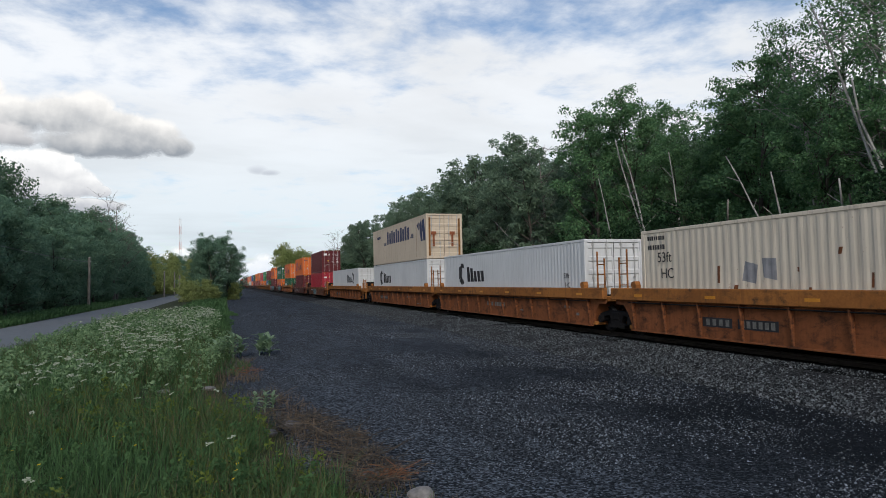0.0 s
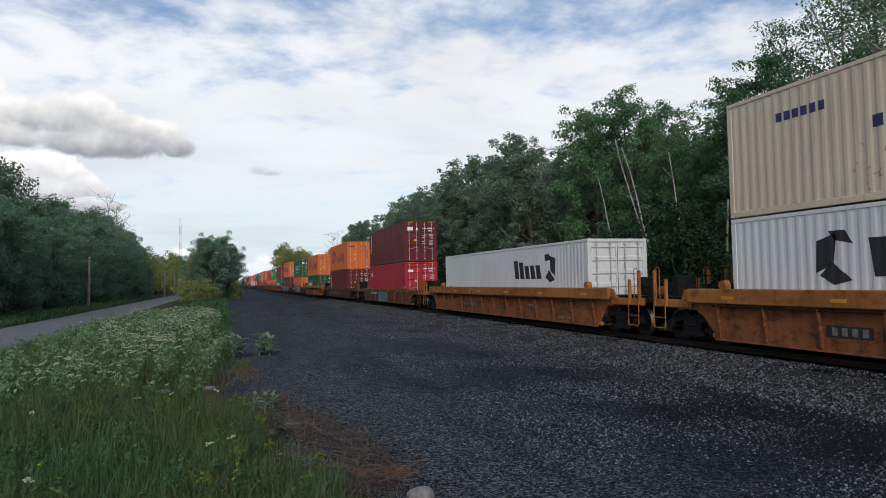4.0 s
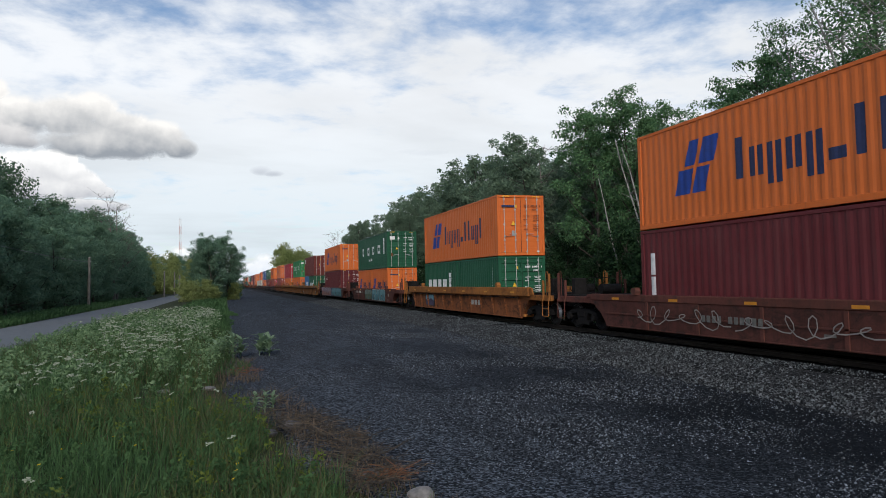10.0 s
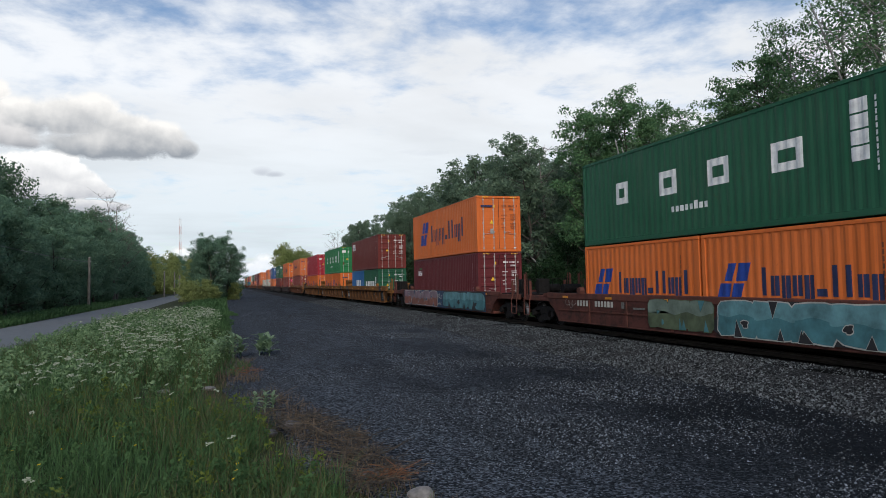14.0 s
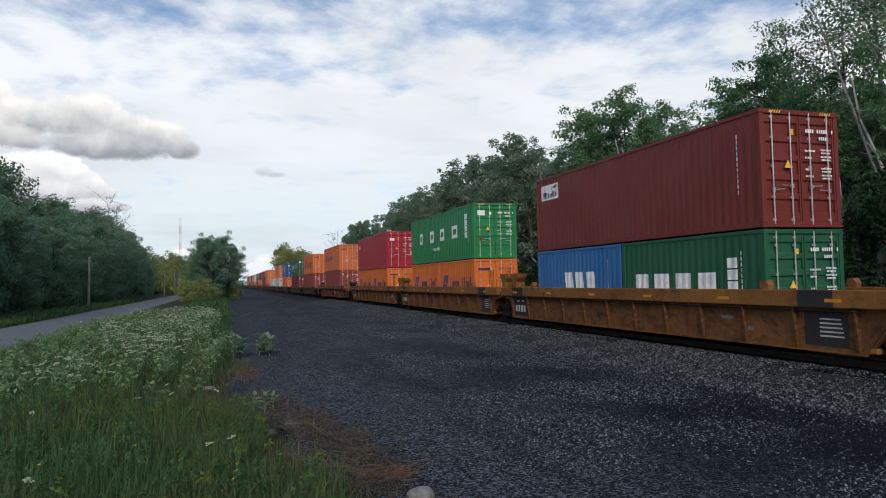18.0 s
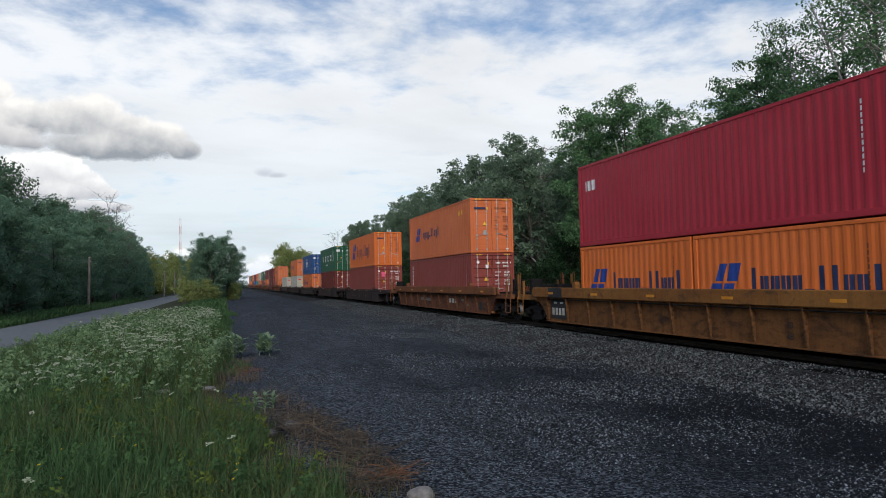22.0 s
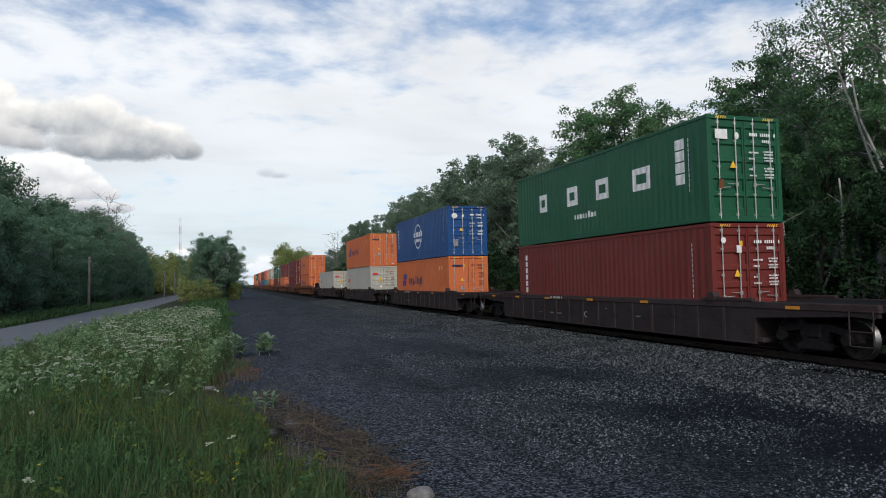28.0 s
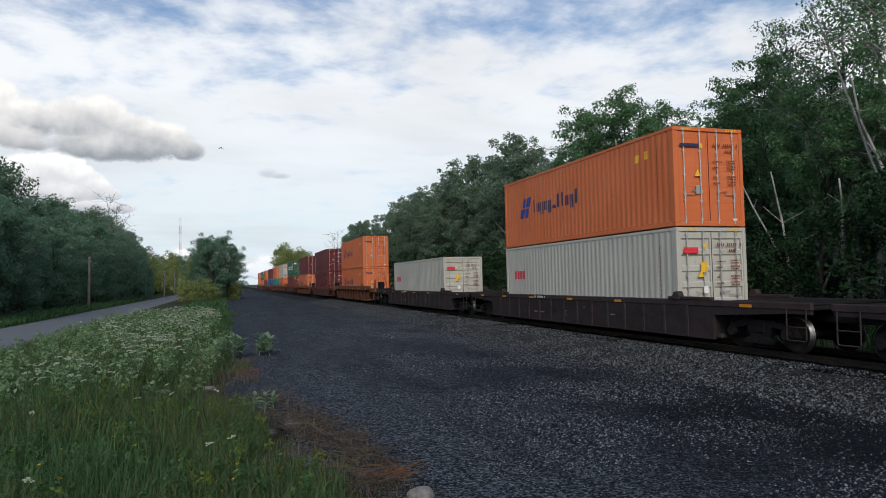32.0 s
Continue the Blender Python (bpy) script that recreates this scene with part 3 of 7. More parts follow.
def container(mat, q, z, length=12.192, high=2.896, marks=None, label="", door_tone="light", code=True, rods=True, domestic=False, flat_door=False, dmarks=()):
    pitch = 0.262 if domestic else 0.278
    depth = 0.013 if domestic else 0.016
    top = new("container")
    key = (mat.name, length, high, domestic)
    for side in (-1, 1):
        part("side_wall", cached((*key, "w", side), lambda: wall_mesh(side, length, high, pitch, depth, mat)), mat, top)
    part("roof", cached((*key, "r"), lambda: roof_mesh(length, high, mat)), mat, top)
    part("end_wall", cached((*key, "e"), lambda: end_mesh(length, high, mat)), mat, top)

    def rails():
        s = Shape()
        for x in (-1, 1):
            a, b = sorted((x * HALF, x * (HALF - 0.07)))
            s.cbox(a, b, 0.12, length - 0.12, 0.012, 0.16, 0.012)
        for i in range(int(length / 0.6)):
            s.box(-HALF + 0.07, HALF - 0.07, 0.3 + i * 0.6, 0.36 + i * 0.6, 0.03, 0.14)
        s.box(-HALF + 0.07, HALF - 0.07, 0.1, length - 0.1, 0.14, 0.165)
        return s.mesh("underframe", mat)
    part("underframe", cached((*key, "u"), rails), mat, top)

    def top_rails():
        s = Shape()
        for x in (-1, 1):
            a, b = sorted((x * HALF, x * (HALF - 0.07)))
            s.cbox(a, b, 0.12, length - 0.12, high - 0.1, high - 0.006, 0.01)
        s.cbox(-HALF + 0.1, HALF - 0.1, length - 0.1, length - 0.01, high - 0.12, high - 0.006, 0.01)
        return s.mesh("top_rail", mat)
    part("top_rail", cached((*key, "t"), top_rails), mat, top)
    part("door_header", cached((*key, "h"), lambda: Shape().cbox(-HALF + 0.12, HALF - 0.12, 0.005, 0.12, high - 0.12, high - 0.006, 0.01).mesh("door_header", mat)), mat, top)
    part("door_sill", cached((*key, "s"), lambda: Shape().cbox(-HALF + 0.12, HALF - 0.12, 0.005, 0.12, 0.012, 0.16, 0.01).mesh("door_sill", mat)), mat, top)
    post = cached((*key, "p"), lambda: Shape().cbox(0, 0.12, 0.0, 0.16, 0.11, high - 0.11, 0.015).mesh("corner_post", mat))
    cast = cached((mat.name, "c"), lambda: Shape().cbox(0, 0.162, 0, 0.178, 0, 0.118, 0.02).mesh("corner_casting", mat))
    for x in (-HALF, HALF - 0.12):
        for y in (0.003, length - 0.163):
            part("corner_post", post, mat, top, at=pose(x, y, 0))
    for x in (-HALF - 0.002, HALF - 0.16):
        for y in (0.0, length - 0.178):
            for zz_ in (0, high - 0.118):
                part("corner_casting", cast, mat, top, at=pose(x, y, zz_))
    tone = MARK_WHITE if door_tone == "light" else MARK_RUST
    rod_mat = STEEL
    for side in (-1, 1):
        leaf = part("door", cached((*key, "d", side, flat_door), lambda: door_mesh(high, side, mat, flat_door)), mat, top)
        if not rods:
            continue
        for k, x in enumerate((0.30, 0.86)):
            rod = Shape().rod((side * x, 0.015, 0.08), (side * x, 0.015, high - 0.05), 0.019, n=8)
            for zk in (0.2, 0.75, 1.5, 2.2, high - 0.2):
                rod.box(side * x - 0.045, side * x + 0.045, 0.02, 0.05, zk - 0.03, zk + 0.03)
            me = cached((high, "rod", side, k), lambda: rod.mesh("lock_rod", rod_mat))
            part("lock_rod", me, rod_mat, leaf, "galvanised lock rod")

            def handle():
                s = Shape()
                x_, d = side * x, (1 if k == 0 else -1) * side
                zh = 1.02 if k == 0 else 0.92
                s.rod((x_, 0.0, zh), (x_ + d * 0.32, -0.01, zh + 0.02), 0.014, n=6)
                s.box(x_ - 0.04, x_ + 0.04, -0.01, 0.03, zh - 0.05, zh + 0.05)
                return s.mesh("door_handle", rod_mat)
            part("door_handle", cached(("hnd", side, k), handle), rod_mat, leaf, "steel door handle")
    part("door_gasket", cached((high, "gasket"), lambda: Shape().box(-0.009, 0.009, 0.03, 0.06, 0.17, high - 0.13).mesh("door_gasket", RUBBER)), RUBBER, top)
    if code:
        def codes():
            s = Shape()

            def cells(x0, x1, z0, z1, step):
                k = max(1, int((x1 - x0) / step))
                for i in range(k):
                    end_marks(s, x0 + i * step, x0 + i * step + step * 0.62, z0, z1)
            for i, w in enumerate((0.30, 0.40, 0.10)):
                x = 0.16 + sum((0.36, 0.46, 0.1)[:i])
                if x + w < HALF - 0.13:
                    cells(x, x + w, high - 0.55, high - 0.46, 0.07)
            cells(0.58, 0.84, high - 0.72, high - 0.64, 0.065)
            for r in range(4):
                zr = high - 1.02 - r * 0.17 - (0.12 if r > 1 else 0)
                cells(0.12, 0.12 + (0.34, 0.22, 0.16, 0.28)[r], zr, zr + 0.045, 0.042)
                cells(0.62, 0.96, zr + 0.034, zr + 0.075, 0.042)
                cells(0.64, 0.94, zr - 0.04, zr, 0.042)
            return s.mesh("door_markings", tone)
        tagged(part("door_markings", cached((high, "codes", tone.name), codes), tone, top, "rows of small painted bars"), kind="stuff")

        def signs():
            s = Shape()
            tri_sign(s, -0.42, high - 1.35, 0.11)
            return s.mesh("warning_sign", MARK_YELLOW)
        part("yellow_tag", cached((high, "tag"), lambda: end_marks(Shape(), -0.30, -0.22, high - 0.62, high - 0.48).mesh("yellow_tag", MARK_YELLOW)), MARK_YELLOW, top, "small yellow tag")
        part("warning_sign", cached((high, "sign"), signs), MARK_YELLOW, top, "yellow warning triangle")

        def stripe():
            s = Shape()
            for x in (-0.95, 0.62):
                for i in range(5):
                    a = x + i * 0.075
                    s.add([(a, -0.006, high - 0.10), (a + 0.035, -0.006, high - 0.10), (a + 0.075, -0.006, high - 0.03), (a + 0.04, -0.006, high - 0.03)], [(0, 1, 2, 3)])
            return s.mesh("height_stripes", MARK_YELLOW)
        if high > 2.7 and length < 13:
            tagged(part("height_stripes", cached((high, "stripe"), stripe), MARK_YELLOW, top, "yellow and black height stripes"), kind="stuff")

        # small code running down the wall near the doors
        rows = [rect(0.78, 0.83, high - 0.5 - i * 0.14 - 0.1, high - 0.5 - i * 0.14) for i in range(11)]
        marking("wall_code", rows, tone, top, length, pitch, depth)
    for name, m, polys, lab in (marks or []):
        if name == "lettering":
            for block in polys:
                marking("letter_block", block if isinstance(block[0], list) else [block], m, top, length, pitch, depth, lab)
        else:
            tagged(marking(name, polys, m, top, length, pitch, depth, lab), kind="stuff" if len(polys) > 3 else "")
    for name, m, x0, x1, z0, z1, round_ in dmarks:
        s = Shape()
        zc, rz = high + (z0 + z1) / 2, (z1 - z0) / 2
        if round_:
            s.prism([((x0 + x1) / 2 + (x1 - x0) / 2 * cos(2 * pi * k / 14), zc + rz * sin(2 * pi * k / 14)) for k in range(14)], 1, -0.014, -0.008)
        else:
            end_marks(s, x0, x1, high + z0, high + z1, -0.014)
        part(name, s, m, top)
    tagged(top, label, "shipping container", "containers on the train")
    CONTAINERS.append((top, q, z))
    return top


# word patterns: tall 1, low 0.7, -1 with a tail, 0 a space
W_LINER = [1, .7, -1, .7, -1, .25, 1, 1, .7, -1, 1]


def arrows(y, z, h):
    """Two slanted blocks with notched flanks, as an emblem h high round y."""
    def p(*pts):
        return [(y - u * h, z + v * h) for u, v in pts]
    return [p((-0.55, 0.0), (-0.12, 0.0), (0.02, 0.47), (-0.41, 0.47)), p((-0.24, 0.53), (0.04, 0.53), (0.20, 1.0), (-0.08, 1.0)),
            p((-0.04, 0.0), (0.32, 0.0), (0.46, 0.47), (0.10, 0.47)), p((0.16, 0.53), (0.58, 0.53), (0.72, 1.0), (0.30, 1.0))]


def liner_big():
    a = arrows(9.65, 0.85, 1.45)
    return [("emblem", MARK_BLUE, a, "dark blue arrow emblem"), ("lettering", MARK_NAVY, bars(8.2, 2.0, 0.98, 2.02, W_LINER, 0.2, 0, 0.19), "row of navy blue bars")]


def liner_small():
    a = arrows(10.08, 1.18, 0.84)
    return [("emblem", MARK_BLUE, a, "dark blue arrow emblem"), ("lettering", MARK_NAVY, bars(9.35, 5.5, 1.33, 1.86, W_LINER, 0.2, 0, 0.11), "row of navy blue bars"),
            ("number_box", MARK_YELLOW, [rect(1.25, 1.45, 2.15, 2.4), rect(1.75, 1.95, 2.12, 2.36, 0.06)], "")]


def liner_20():
    a = arrows(4.98, 0.84, 0.96)
    return [("emblem", MARK_BLUE, a, "dark blue arrow emblem"), ("lettering", MARK_NAVY, bars(4.05, 0.45, 1.0, 1.67, W_LINER, 0.2, 0, 0.12), "row of navy blue bars")]


def quad_letters():
    polys = [rect(9.4, 10.1, 1.25, 1.95), rect(7.0, 7.8, 1.25, 1.95), rect(4.9, 5.7, 1.25, 1.95), rect(2.6, 3.5, 1.25, 1.95)]
    cutouts = [hollow(p[0][0], p[1][0], 1.25, 1.95, 0.2) for p in polys]
    return [("lettering", MARK_WHITE, cutouts, "widely spaced white painted blocks"),
            ("web_line", MARK_WHITE, bars(7.3, 5.7, 0.72, 0.95, [.7, .7, .7, .7, .7, 1, .7, .7], 0.3), ""),
            ("emblem_column", MARK_WHITE, [rect(0.98, 1.4, 1.15 + i * 0.33, 1.44 + i * 0.33) for i in range(4)], "white column of script panels")]


def red_lessor():
    return [("emblem", MARK_WHITE, [rect(11.35, 11.55, 1.95, 2.3), rect(11.05, 11.28, 1.95, 2.3), rect(11.62, 11.72, 1.95, 2.3)], "white company shape")]


def down_word(y, n, mat=None, z0=2.4, w=0.2, step=0.27):
    return [("down_lettering", mat or MARK_WHITE, [rect(y, y + w, z0 - (i + 1) * step + 0.06, z0 - i * step) for i in range(n)], "white bars running down the wall")]


def red_mark():
    return [("emblem", MARK_RED, bars(11.3, 10.2, 1.5, 1.85, [1, 1, 1, 1], 0.25), "red painted company shape")]


def globe():
    polys = []
    for i in range(24):
        a, b = 2 * pi * i / 24, 2 * pi * (i + 1) / 24
        if abs(sin((a + b) / 2)) < 0.35:
            continue
        p = [(6.4 + r * cos(t), 1.55 + r * 1.0 * sin(t)) for r, t in ((0.82, a), (0.82, b), (0.73, b), (0.73, a))]
        polys.append(p)
    polys += bars(7.45, 5.35, 1.52, 1.85, [1, 1, 1, 1, 1], 0.25) + bars(7.3, 5.5, 1.18, 1.4, [1] * 8, 0.3)
    return [("globe_emblem", MARK_WHITE, polys, "white globe emblem with bars")]


# ------------------------------------------------------------------ well cars
CARS = []            # (object, place along the train)
WHEELS = []


def truck(parent, y):
    """A two-axle bogie below the car's end."""
    t = part("bogie", cached(("bogie",), bogie_mesh), UNDER, parent, "black cast side frame", at=pose(0, y, 0))
    for dy in (-0.86, 0.86):
        w = part("wheelset", cached(("wheelset",), wheel_mesh), [UNDER, RIM_STEEL], t, "wheels with shiny rims on an axle", at=pose(0, dy, 0.44))
        WHEELS.append((w, dy))
    for side in (-1, 1):
        for k in range(4):
            part("spring", cached(("spring",), spring_mesh), UNDER, t, at=pose(side * 1.0, -0.18 + k * 0.12, 0.36))
        for dy in (-0.86, 0.86):
            part("axle_box", cached(("axlebox",), lambda: Shape().ring([(-0.06, 0.10), (-0.05, 0.125), (0.05, 0.125), (0.06, 0.1)], 0, 14).mesh("axle_box", UNDER)), UNDER, t, at=pose(side * 1.13, dy, 0.44))
    return t


def bogie_mesh():
    s = Shape()
    for side in (-1, 1):
        x0, x1 = sorted((side * 0.93, side * 1.09))
        s.prism([(-1.12, 0.40), (-0.98, 0.62), (-0.45, 0.74), (0.45, 0.74), (0.98, 0.62), (1.12, 0.40), (0.98, 0.36), (0.80, 0.52), (0.40, 0.60), (0.30, 0.34), (0.52, 0.26), (0.44, 0.18),
                 (-0.44, 0.18), (-0.52, 0.26), (-0.30, 0.34), (-0.40, 0.60), (-0.80, 0.52), (-0.98, 0.36)], 0, x0, x1)
    s.cbox(-1.12, 1.12, -0.2, 0.2, 0.42, 0.72, 0.04)
    s.box(-0.8, 0.8, -0.36, -0.3, 0.35, 0.5)
    s.box(-0.8, 0.8, 0.3, 0.36, 0.35, 0.5)
    return s.mesh("bogie", UNDER)


def spring_mesh():
    s = Shape()
    n, turns = 10, 4
    pts = [(0.045 * cos(2 * pi * i / n), 0.045 * sin(2 * pi * i / n), -0.12 + 0.2 * i / (n * turns)) for i in range(n * turns + 1)]
    for a, b in zip(pts, pts[1:]):
        s.rod(a, b, 0.012, n=4, caps=False)
    return s.mesh("spring", UNDER)


def wheel_mesh():
    s = Shape()
    s.rod((-1.08, 0, 0), (1.08, 0, 0), 0.075, n=12)
    for side in (-1, 1):
        prof = [(0.70, 0.30), (0.70, 0.455), (0.735, 0.455), (0.74, 0.425), (0.83, 0.42), (0.838, 0.40), (0.838, 0.36), (0.80, 0.345), (0.79, 0.17), (0.83, 0.15), (0.83, 0.10), (0.72, 0.10), (0.73, 0.30)]
        prof = [(side * x, r) for x, r in prof]
        n, k = 32, len(prof)
        o = len(s.v)
        s.v += [(x, r * cos(2 * pi * i / n), r * sin(2 * pi * i / n)) for x, r in prof for i in range(n)]
        for j in range(k - 1):
            for i in range(n):
                s.f.append((o + j * n + i, o + j * n + (i + 1) % n, o + (j + 1) * n + (i + 1) % n, o + (j + 1) * n + i))
                s.m.append(1 if j in (2, 3, 4) else 0)
        # lightening marks on the plate
        for i in range(3):
            t = 2 * pi * i / 3
            s.slot = 0
            s.rod((side * 0.80, 0.24 * cos(t), 0.24 * sin(t)), (side * 0.825, 0.24 * cos(t), 0.24 * sin(t)), 0.03, n=6)
    return s.mesh("wheelset", [UNDER, RIM_STEEL], True)


def well_car(q, front, rear, mat, style, joint_f, joint_r, well, label, marks=(), graffiti=(), tall=False):
    """A unit with its well under the container that starts at q; front and rear: distance from the container's front and rear to the car's ends.
    style: ribbed or smooth sides. joint: 'shared' bogie on the joint, 'own' bogie inboard, 'none' where the neighbour carries it."""
    car = new("well_car")
    y0, y1 = -front, well + rear
    top_z = 1.50 if style == "ribbed" else 1.30
    ch_z = 1.12 if style == "ribbed" else 1.08
    low = 0.20 if style == "ribbed" else 0.26
    reach = 2.6 if style == "ribbed" else 1.9
    a = -max(0.45, min(reach, front - (2.95 if joint_f == "own" else 1.2)))        # ends of the deep well
    b = well + max(0.45, min(reach, rear - (2.95 if joint_r == "own" else 1.2)))
    slope = 0.38
    bogie_at = 1.75
    black = mat is CAR_BLACK
    # the deep sides stop short over a bogie of the car's own, and a low narrow end beam goes on to the coupler
    cut_f = y0 + 0.25 if black or joint_f != "own" else max(y0 + 0.3, a - 0.95)
    cut_r = y1 - 0.25 if black or joint_r != "own" else min(y1 - 0.3, b + 0.95)
    if black:
        top_z, ch_z, low, slope, bogie_at = 1.21, 1.04, 0.21, 0.04, 2.05
        a, b = -1.5, well + 1.5
    sl_f, sl_r = (0.62 if joint_f == "own" and not black else slope), (0.7 if joint_r == "own" and not black else slope)
    for side in (-1, 1):
        x_in, x_out = sorted((side * 1.235, side * (1.265 if style == "ribbed" else 1.33)))
        plate = [(cut_f + 0.05, 0.97), (min(a - sl_f - 0.05, cut_f + 0.5), 0.95), (a - sl_f, 0.86), (a - sl_f * 0.55, 0.70), (a - sl_f * 0.18, 0.42), (a, low), (b, low), (b + sl_r * 0.18, 0.42),
                 (b + sl_r * 0.55, 0.70), (b + sl_r, 0.86), (max(b + sl_r + 0.05, cut_r - 0.5), 0.95), (cut_r - 0.05, 0.97), (cut_r - 0.05, ch_z), (cut_f + 0.05, ch_z)]
        if black:
            plate = [(y0 + 0.3, 0.95), (min(a - slope - 0.2, y0 + 0.9), 0.95), (a - slope, 0.82), (a, low), (b, low), (b + slope, 0.82), (max(b + slope + 0.2, y1 - 0.9), 0.95), (y1 - 0.3, 0.95), (y1 - 0.3, ch_z), (y0 + 0.3, ch_z)]
        part("side_sill", Shape().prism(plate, 0, x_in, x_out), LOWER[mat.name], car)
        c0, c1 = sorted((side * 1.24, side * (1.44 if style == "ribbed" else 1.352)))
        part("top_chord", Shape().cbox(c0, c1, cut_f, cut_r, ch_z, top_z, 0.02), mat, car)
        f0, f1 = sorted((side * 1.22, side * 1.34))
        part("bottom_flange", Shape().cbox(f0, f1, a, b, low - 0.03, low + 0.012, 0.01), LOWER[mat.name], car)
        if style == "ribbed":
            n = max(6, int((b - a) / 1.45))
            rib = cached(("rib", mat.name), lambda: Shape().prism([(1.26, 0.21), (1.325, 0.23), (1.405, 1.115), (1.26, 1.115)], 1, -0.022, 0.022).mesh("rib", LOWER[mat.name]))
            for i in range(n + 1):
                m = pose(0, a + 0.15 + (b - a - 0.3) * i / n, 0)
                if side < 0:
                    m = m @ pose(0, 0, 0, 0, 0, 180)
                part("rib", rib, mat, car, at=m)
            pipe = Shape().rod((side * 1.38, a, 1.05), (side * 1.38, b, 1.05), 0.02, n=6)
            part("brake_pipe", pipe, UNDER, car)
        else:
            lip0, lip1 = sorted((side * 1.33, side * 1.36))
            if mat is not CAR_BLACK:
                part("seam_strip", Shape().box(lip0, lip1, a, b, 0.66, 0.70), mat, car)
            n = max(5, int((b - a) / (0.95 if mat is CAR_BLACK else 2.2)))
            for i in range(1, n):
                y = a + (b - a) * i / n
                part("seam_post", Shape().box(lip0, lip1, y - 0.05, y + 0.05, low, ch_z), mat, car)
    # end platforms and bolsters
    for y, sgn, joint in ((y0, 1, joint_f), (y1, -1, joint_r)):
        e0, e1 = sorted((y + sgn * 0.3, y + sgn * (1.0 + (min(front, rear) - 0.9) * 0.35)))
        part("end_platform", Shape().cbox(-1.20, 1.20, e0, e1, 1.04, ch_z + 0.1, 0.02), mat if joint == "shared" else UNDER, car)
        sl = sl_f if sgn > 0 else sl_r
        wl_ = (a - sl) if sgn > 0 else (b + sl)
        p0, p1 = sorted((e1 if sgn > 0 else e0, wl_ + sgn * 0.1))
        part("bulkhead", Shape().prism([(p0, 1.04), (p1, 1.04), (p1, 0.92), (p0, 0.92)], 0, -1.24, 1.24), mat, car)
        yw = a if sgn > 0 else b
        part("end_plate", Shape().prism([(yw - sgn * sl, 0.93), (yw, low), (yw + sgn * 0.05, low), (yw - sgn * (sl - 0.05), 0.93)], 0, -1.24, 1.24), LOWER[mat.name], car)
        c0, c1 = sorted((y, y + sgn * 1.2))
        part("centre_sill", Shape().cbox(-0.33, 0.33, c0, c1, 0.72, 1.06, 0.03), UNDER, car)
        if joint != "none":
            part("draft_gear", Shape().cbox(-0.17, 0.17, min(y - sgn * 0.25, y + sgn * 0.4), max(y - sgn * 0.25, y + sgn * 0.4), 0.74, 1.0, 0.04), UNDER, car, "black coupler")
        if joint == "own":
            truck(car, y + sgn * bogie_at)
            edge = cut_f if sgn > 0 else cut_r
            for side in (-1, 1):
                m0, m1 = sorted((edge, y + sgn * 0.3))
                x0_, x1_ = sorted((side * 1.16, side * 1.30))
                if not black:
                    part("end_beam", Shape().cbox(x0_, x1_, m0 - 0.02, m1 + 0.02, 0.96, 1.19, 0.02), mat, car)
                    part("gusset", Shape().prism([(edge, 1.19), (edge - sgn * 0.34, 1.19), (edge - sgn * 0.22, top_z - 0.03), (edge, top_z - 0.03)], 0, side * 1.32 - 0.03, side * 1.32 + 0.03), mat, car)
                yl = y + sgn * 0.66
                lad = Shape().tube([(side * 1.35, yl - 0.27, 1.08), (side * 1.36, yl - 0.27, 0.40), (side * 1.36, yl - 0.24, 0.36), (side * 1.36, yl + 0.24, 0.36), (side * 1.36, yl + 0.27, 0.40), (side * 1.35, yl + 0.27, 1.08)], 0.017)
                lad.rod((side * 1.36, yl - 0.27, 0.66), (side * 1.36, yl + 0.27, 0.66), 0.015, n=6)
                part("step", lad, mat if side < 0 else UNDER, car, "bent steel step")
                if black:
                    continue
                for dy, tall in ((0.40, 2.05), (0.92, 1.78)):
                    yl = y + sgn * dy
                    x0_, x1_ = sorted((side * 1.25, side * 1.34))
                    part("corner_post", Shape().cbox(x0_, x1_, yl - 0.045, yl + 0.045, 0.98, tall, 0.015), mat, car)
                loop = Shape().tube([(side * 1.31, y + sgn * 0.46, 1.2), (side * 1.31, y + sgn * 0.46, 2.06), (side * 1.31, y + sgn * 0.50, 2.12), (side * 1.31, y + sgn * 0.60, 2.12), (side * 1.31, y + sgn * 0.64, 2.06), (side * 1.31, y + sgn * 0.64, 1.2)], 0.014)
                part("grab_iron", loop, mat, car)
                st = Shape()
                for xx in (0.35, 1.05):
                    st.rod((side * xx, y + sgn * 0.25, 1.1), (side * xx, y + sgn * 0.25, 1.85), 0.014, n=6)
                st.rod((side * 0.35, y + sgn * 0.25, 1.85), (side * 1.05, y + sgn * 0.25, 1.85), 0.014, n=6)
                part("grab_rail", st, UNDER, car)
            if not black:
                bs = part("brake_stand", Shape().cbox(-0.95, -0.45, min(y + sgn * 0.75, y + sgn * 1.05), max(y + sgn * 0.75, y + sgn * 1.05), 1.15, 1.85, 0.03), UNDER, car, "sooty brake housing")
                bw = Shape()
                ring_ = [(-0.70 + 0.27 * cos(2 * pi * k / 14), y + sgn * 0.68, 1.55 + 0.27 * sin(2 * pi * k / 14)) for k in range(15)]
                bw.tube(ring_, 0.018, 5)
                for k in range(4):
                    bw.rod((-0.70, y + sgn * 0.68, 1.55), (-0.70 + 0.27 * cos(k * pi / 2), y + sgn * 0.68, 1.55 + 0.27 * sin(k * pi / 2)), 0.012, n=5)
                bw.rod((-0.70, y + sgn * 0.66, 1.55), (-0.70, y + sgn * 0.78, 1.55), 0.03, n=8)
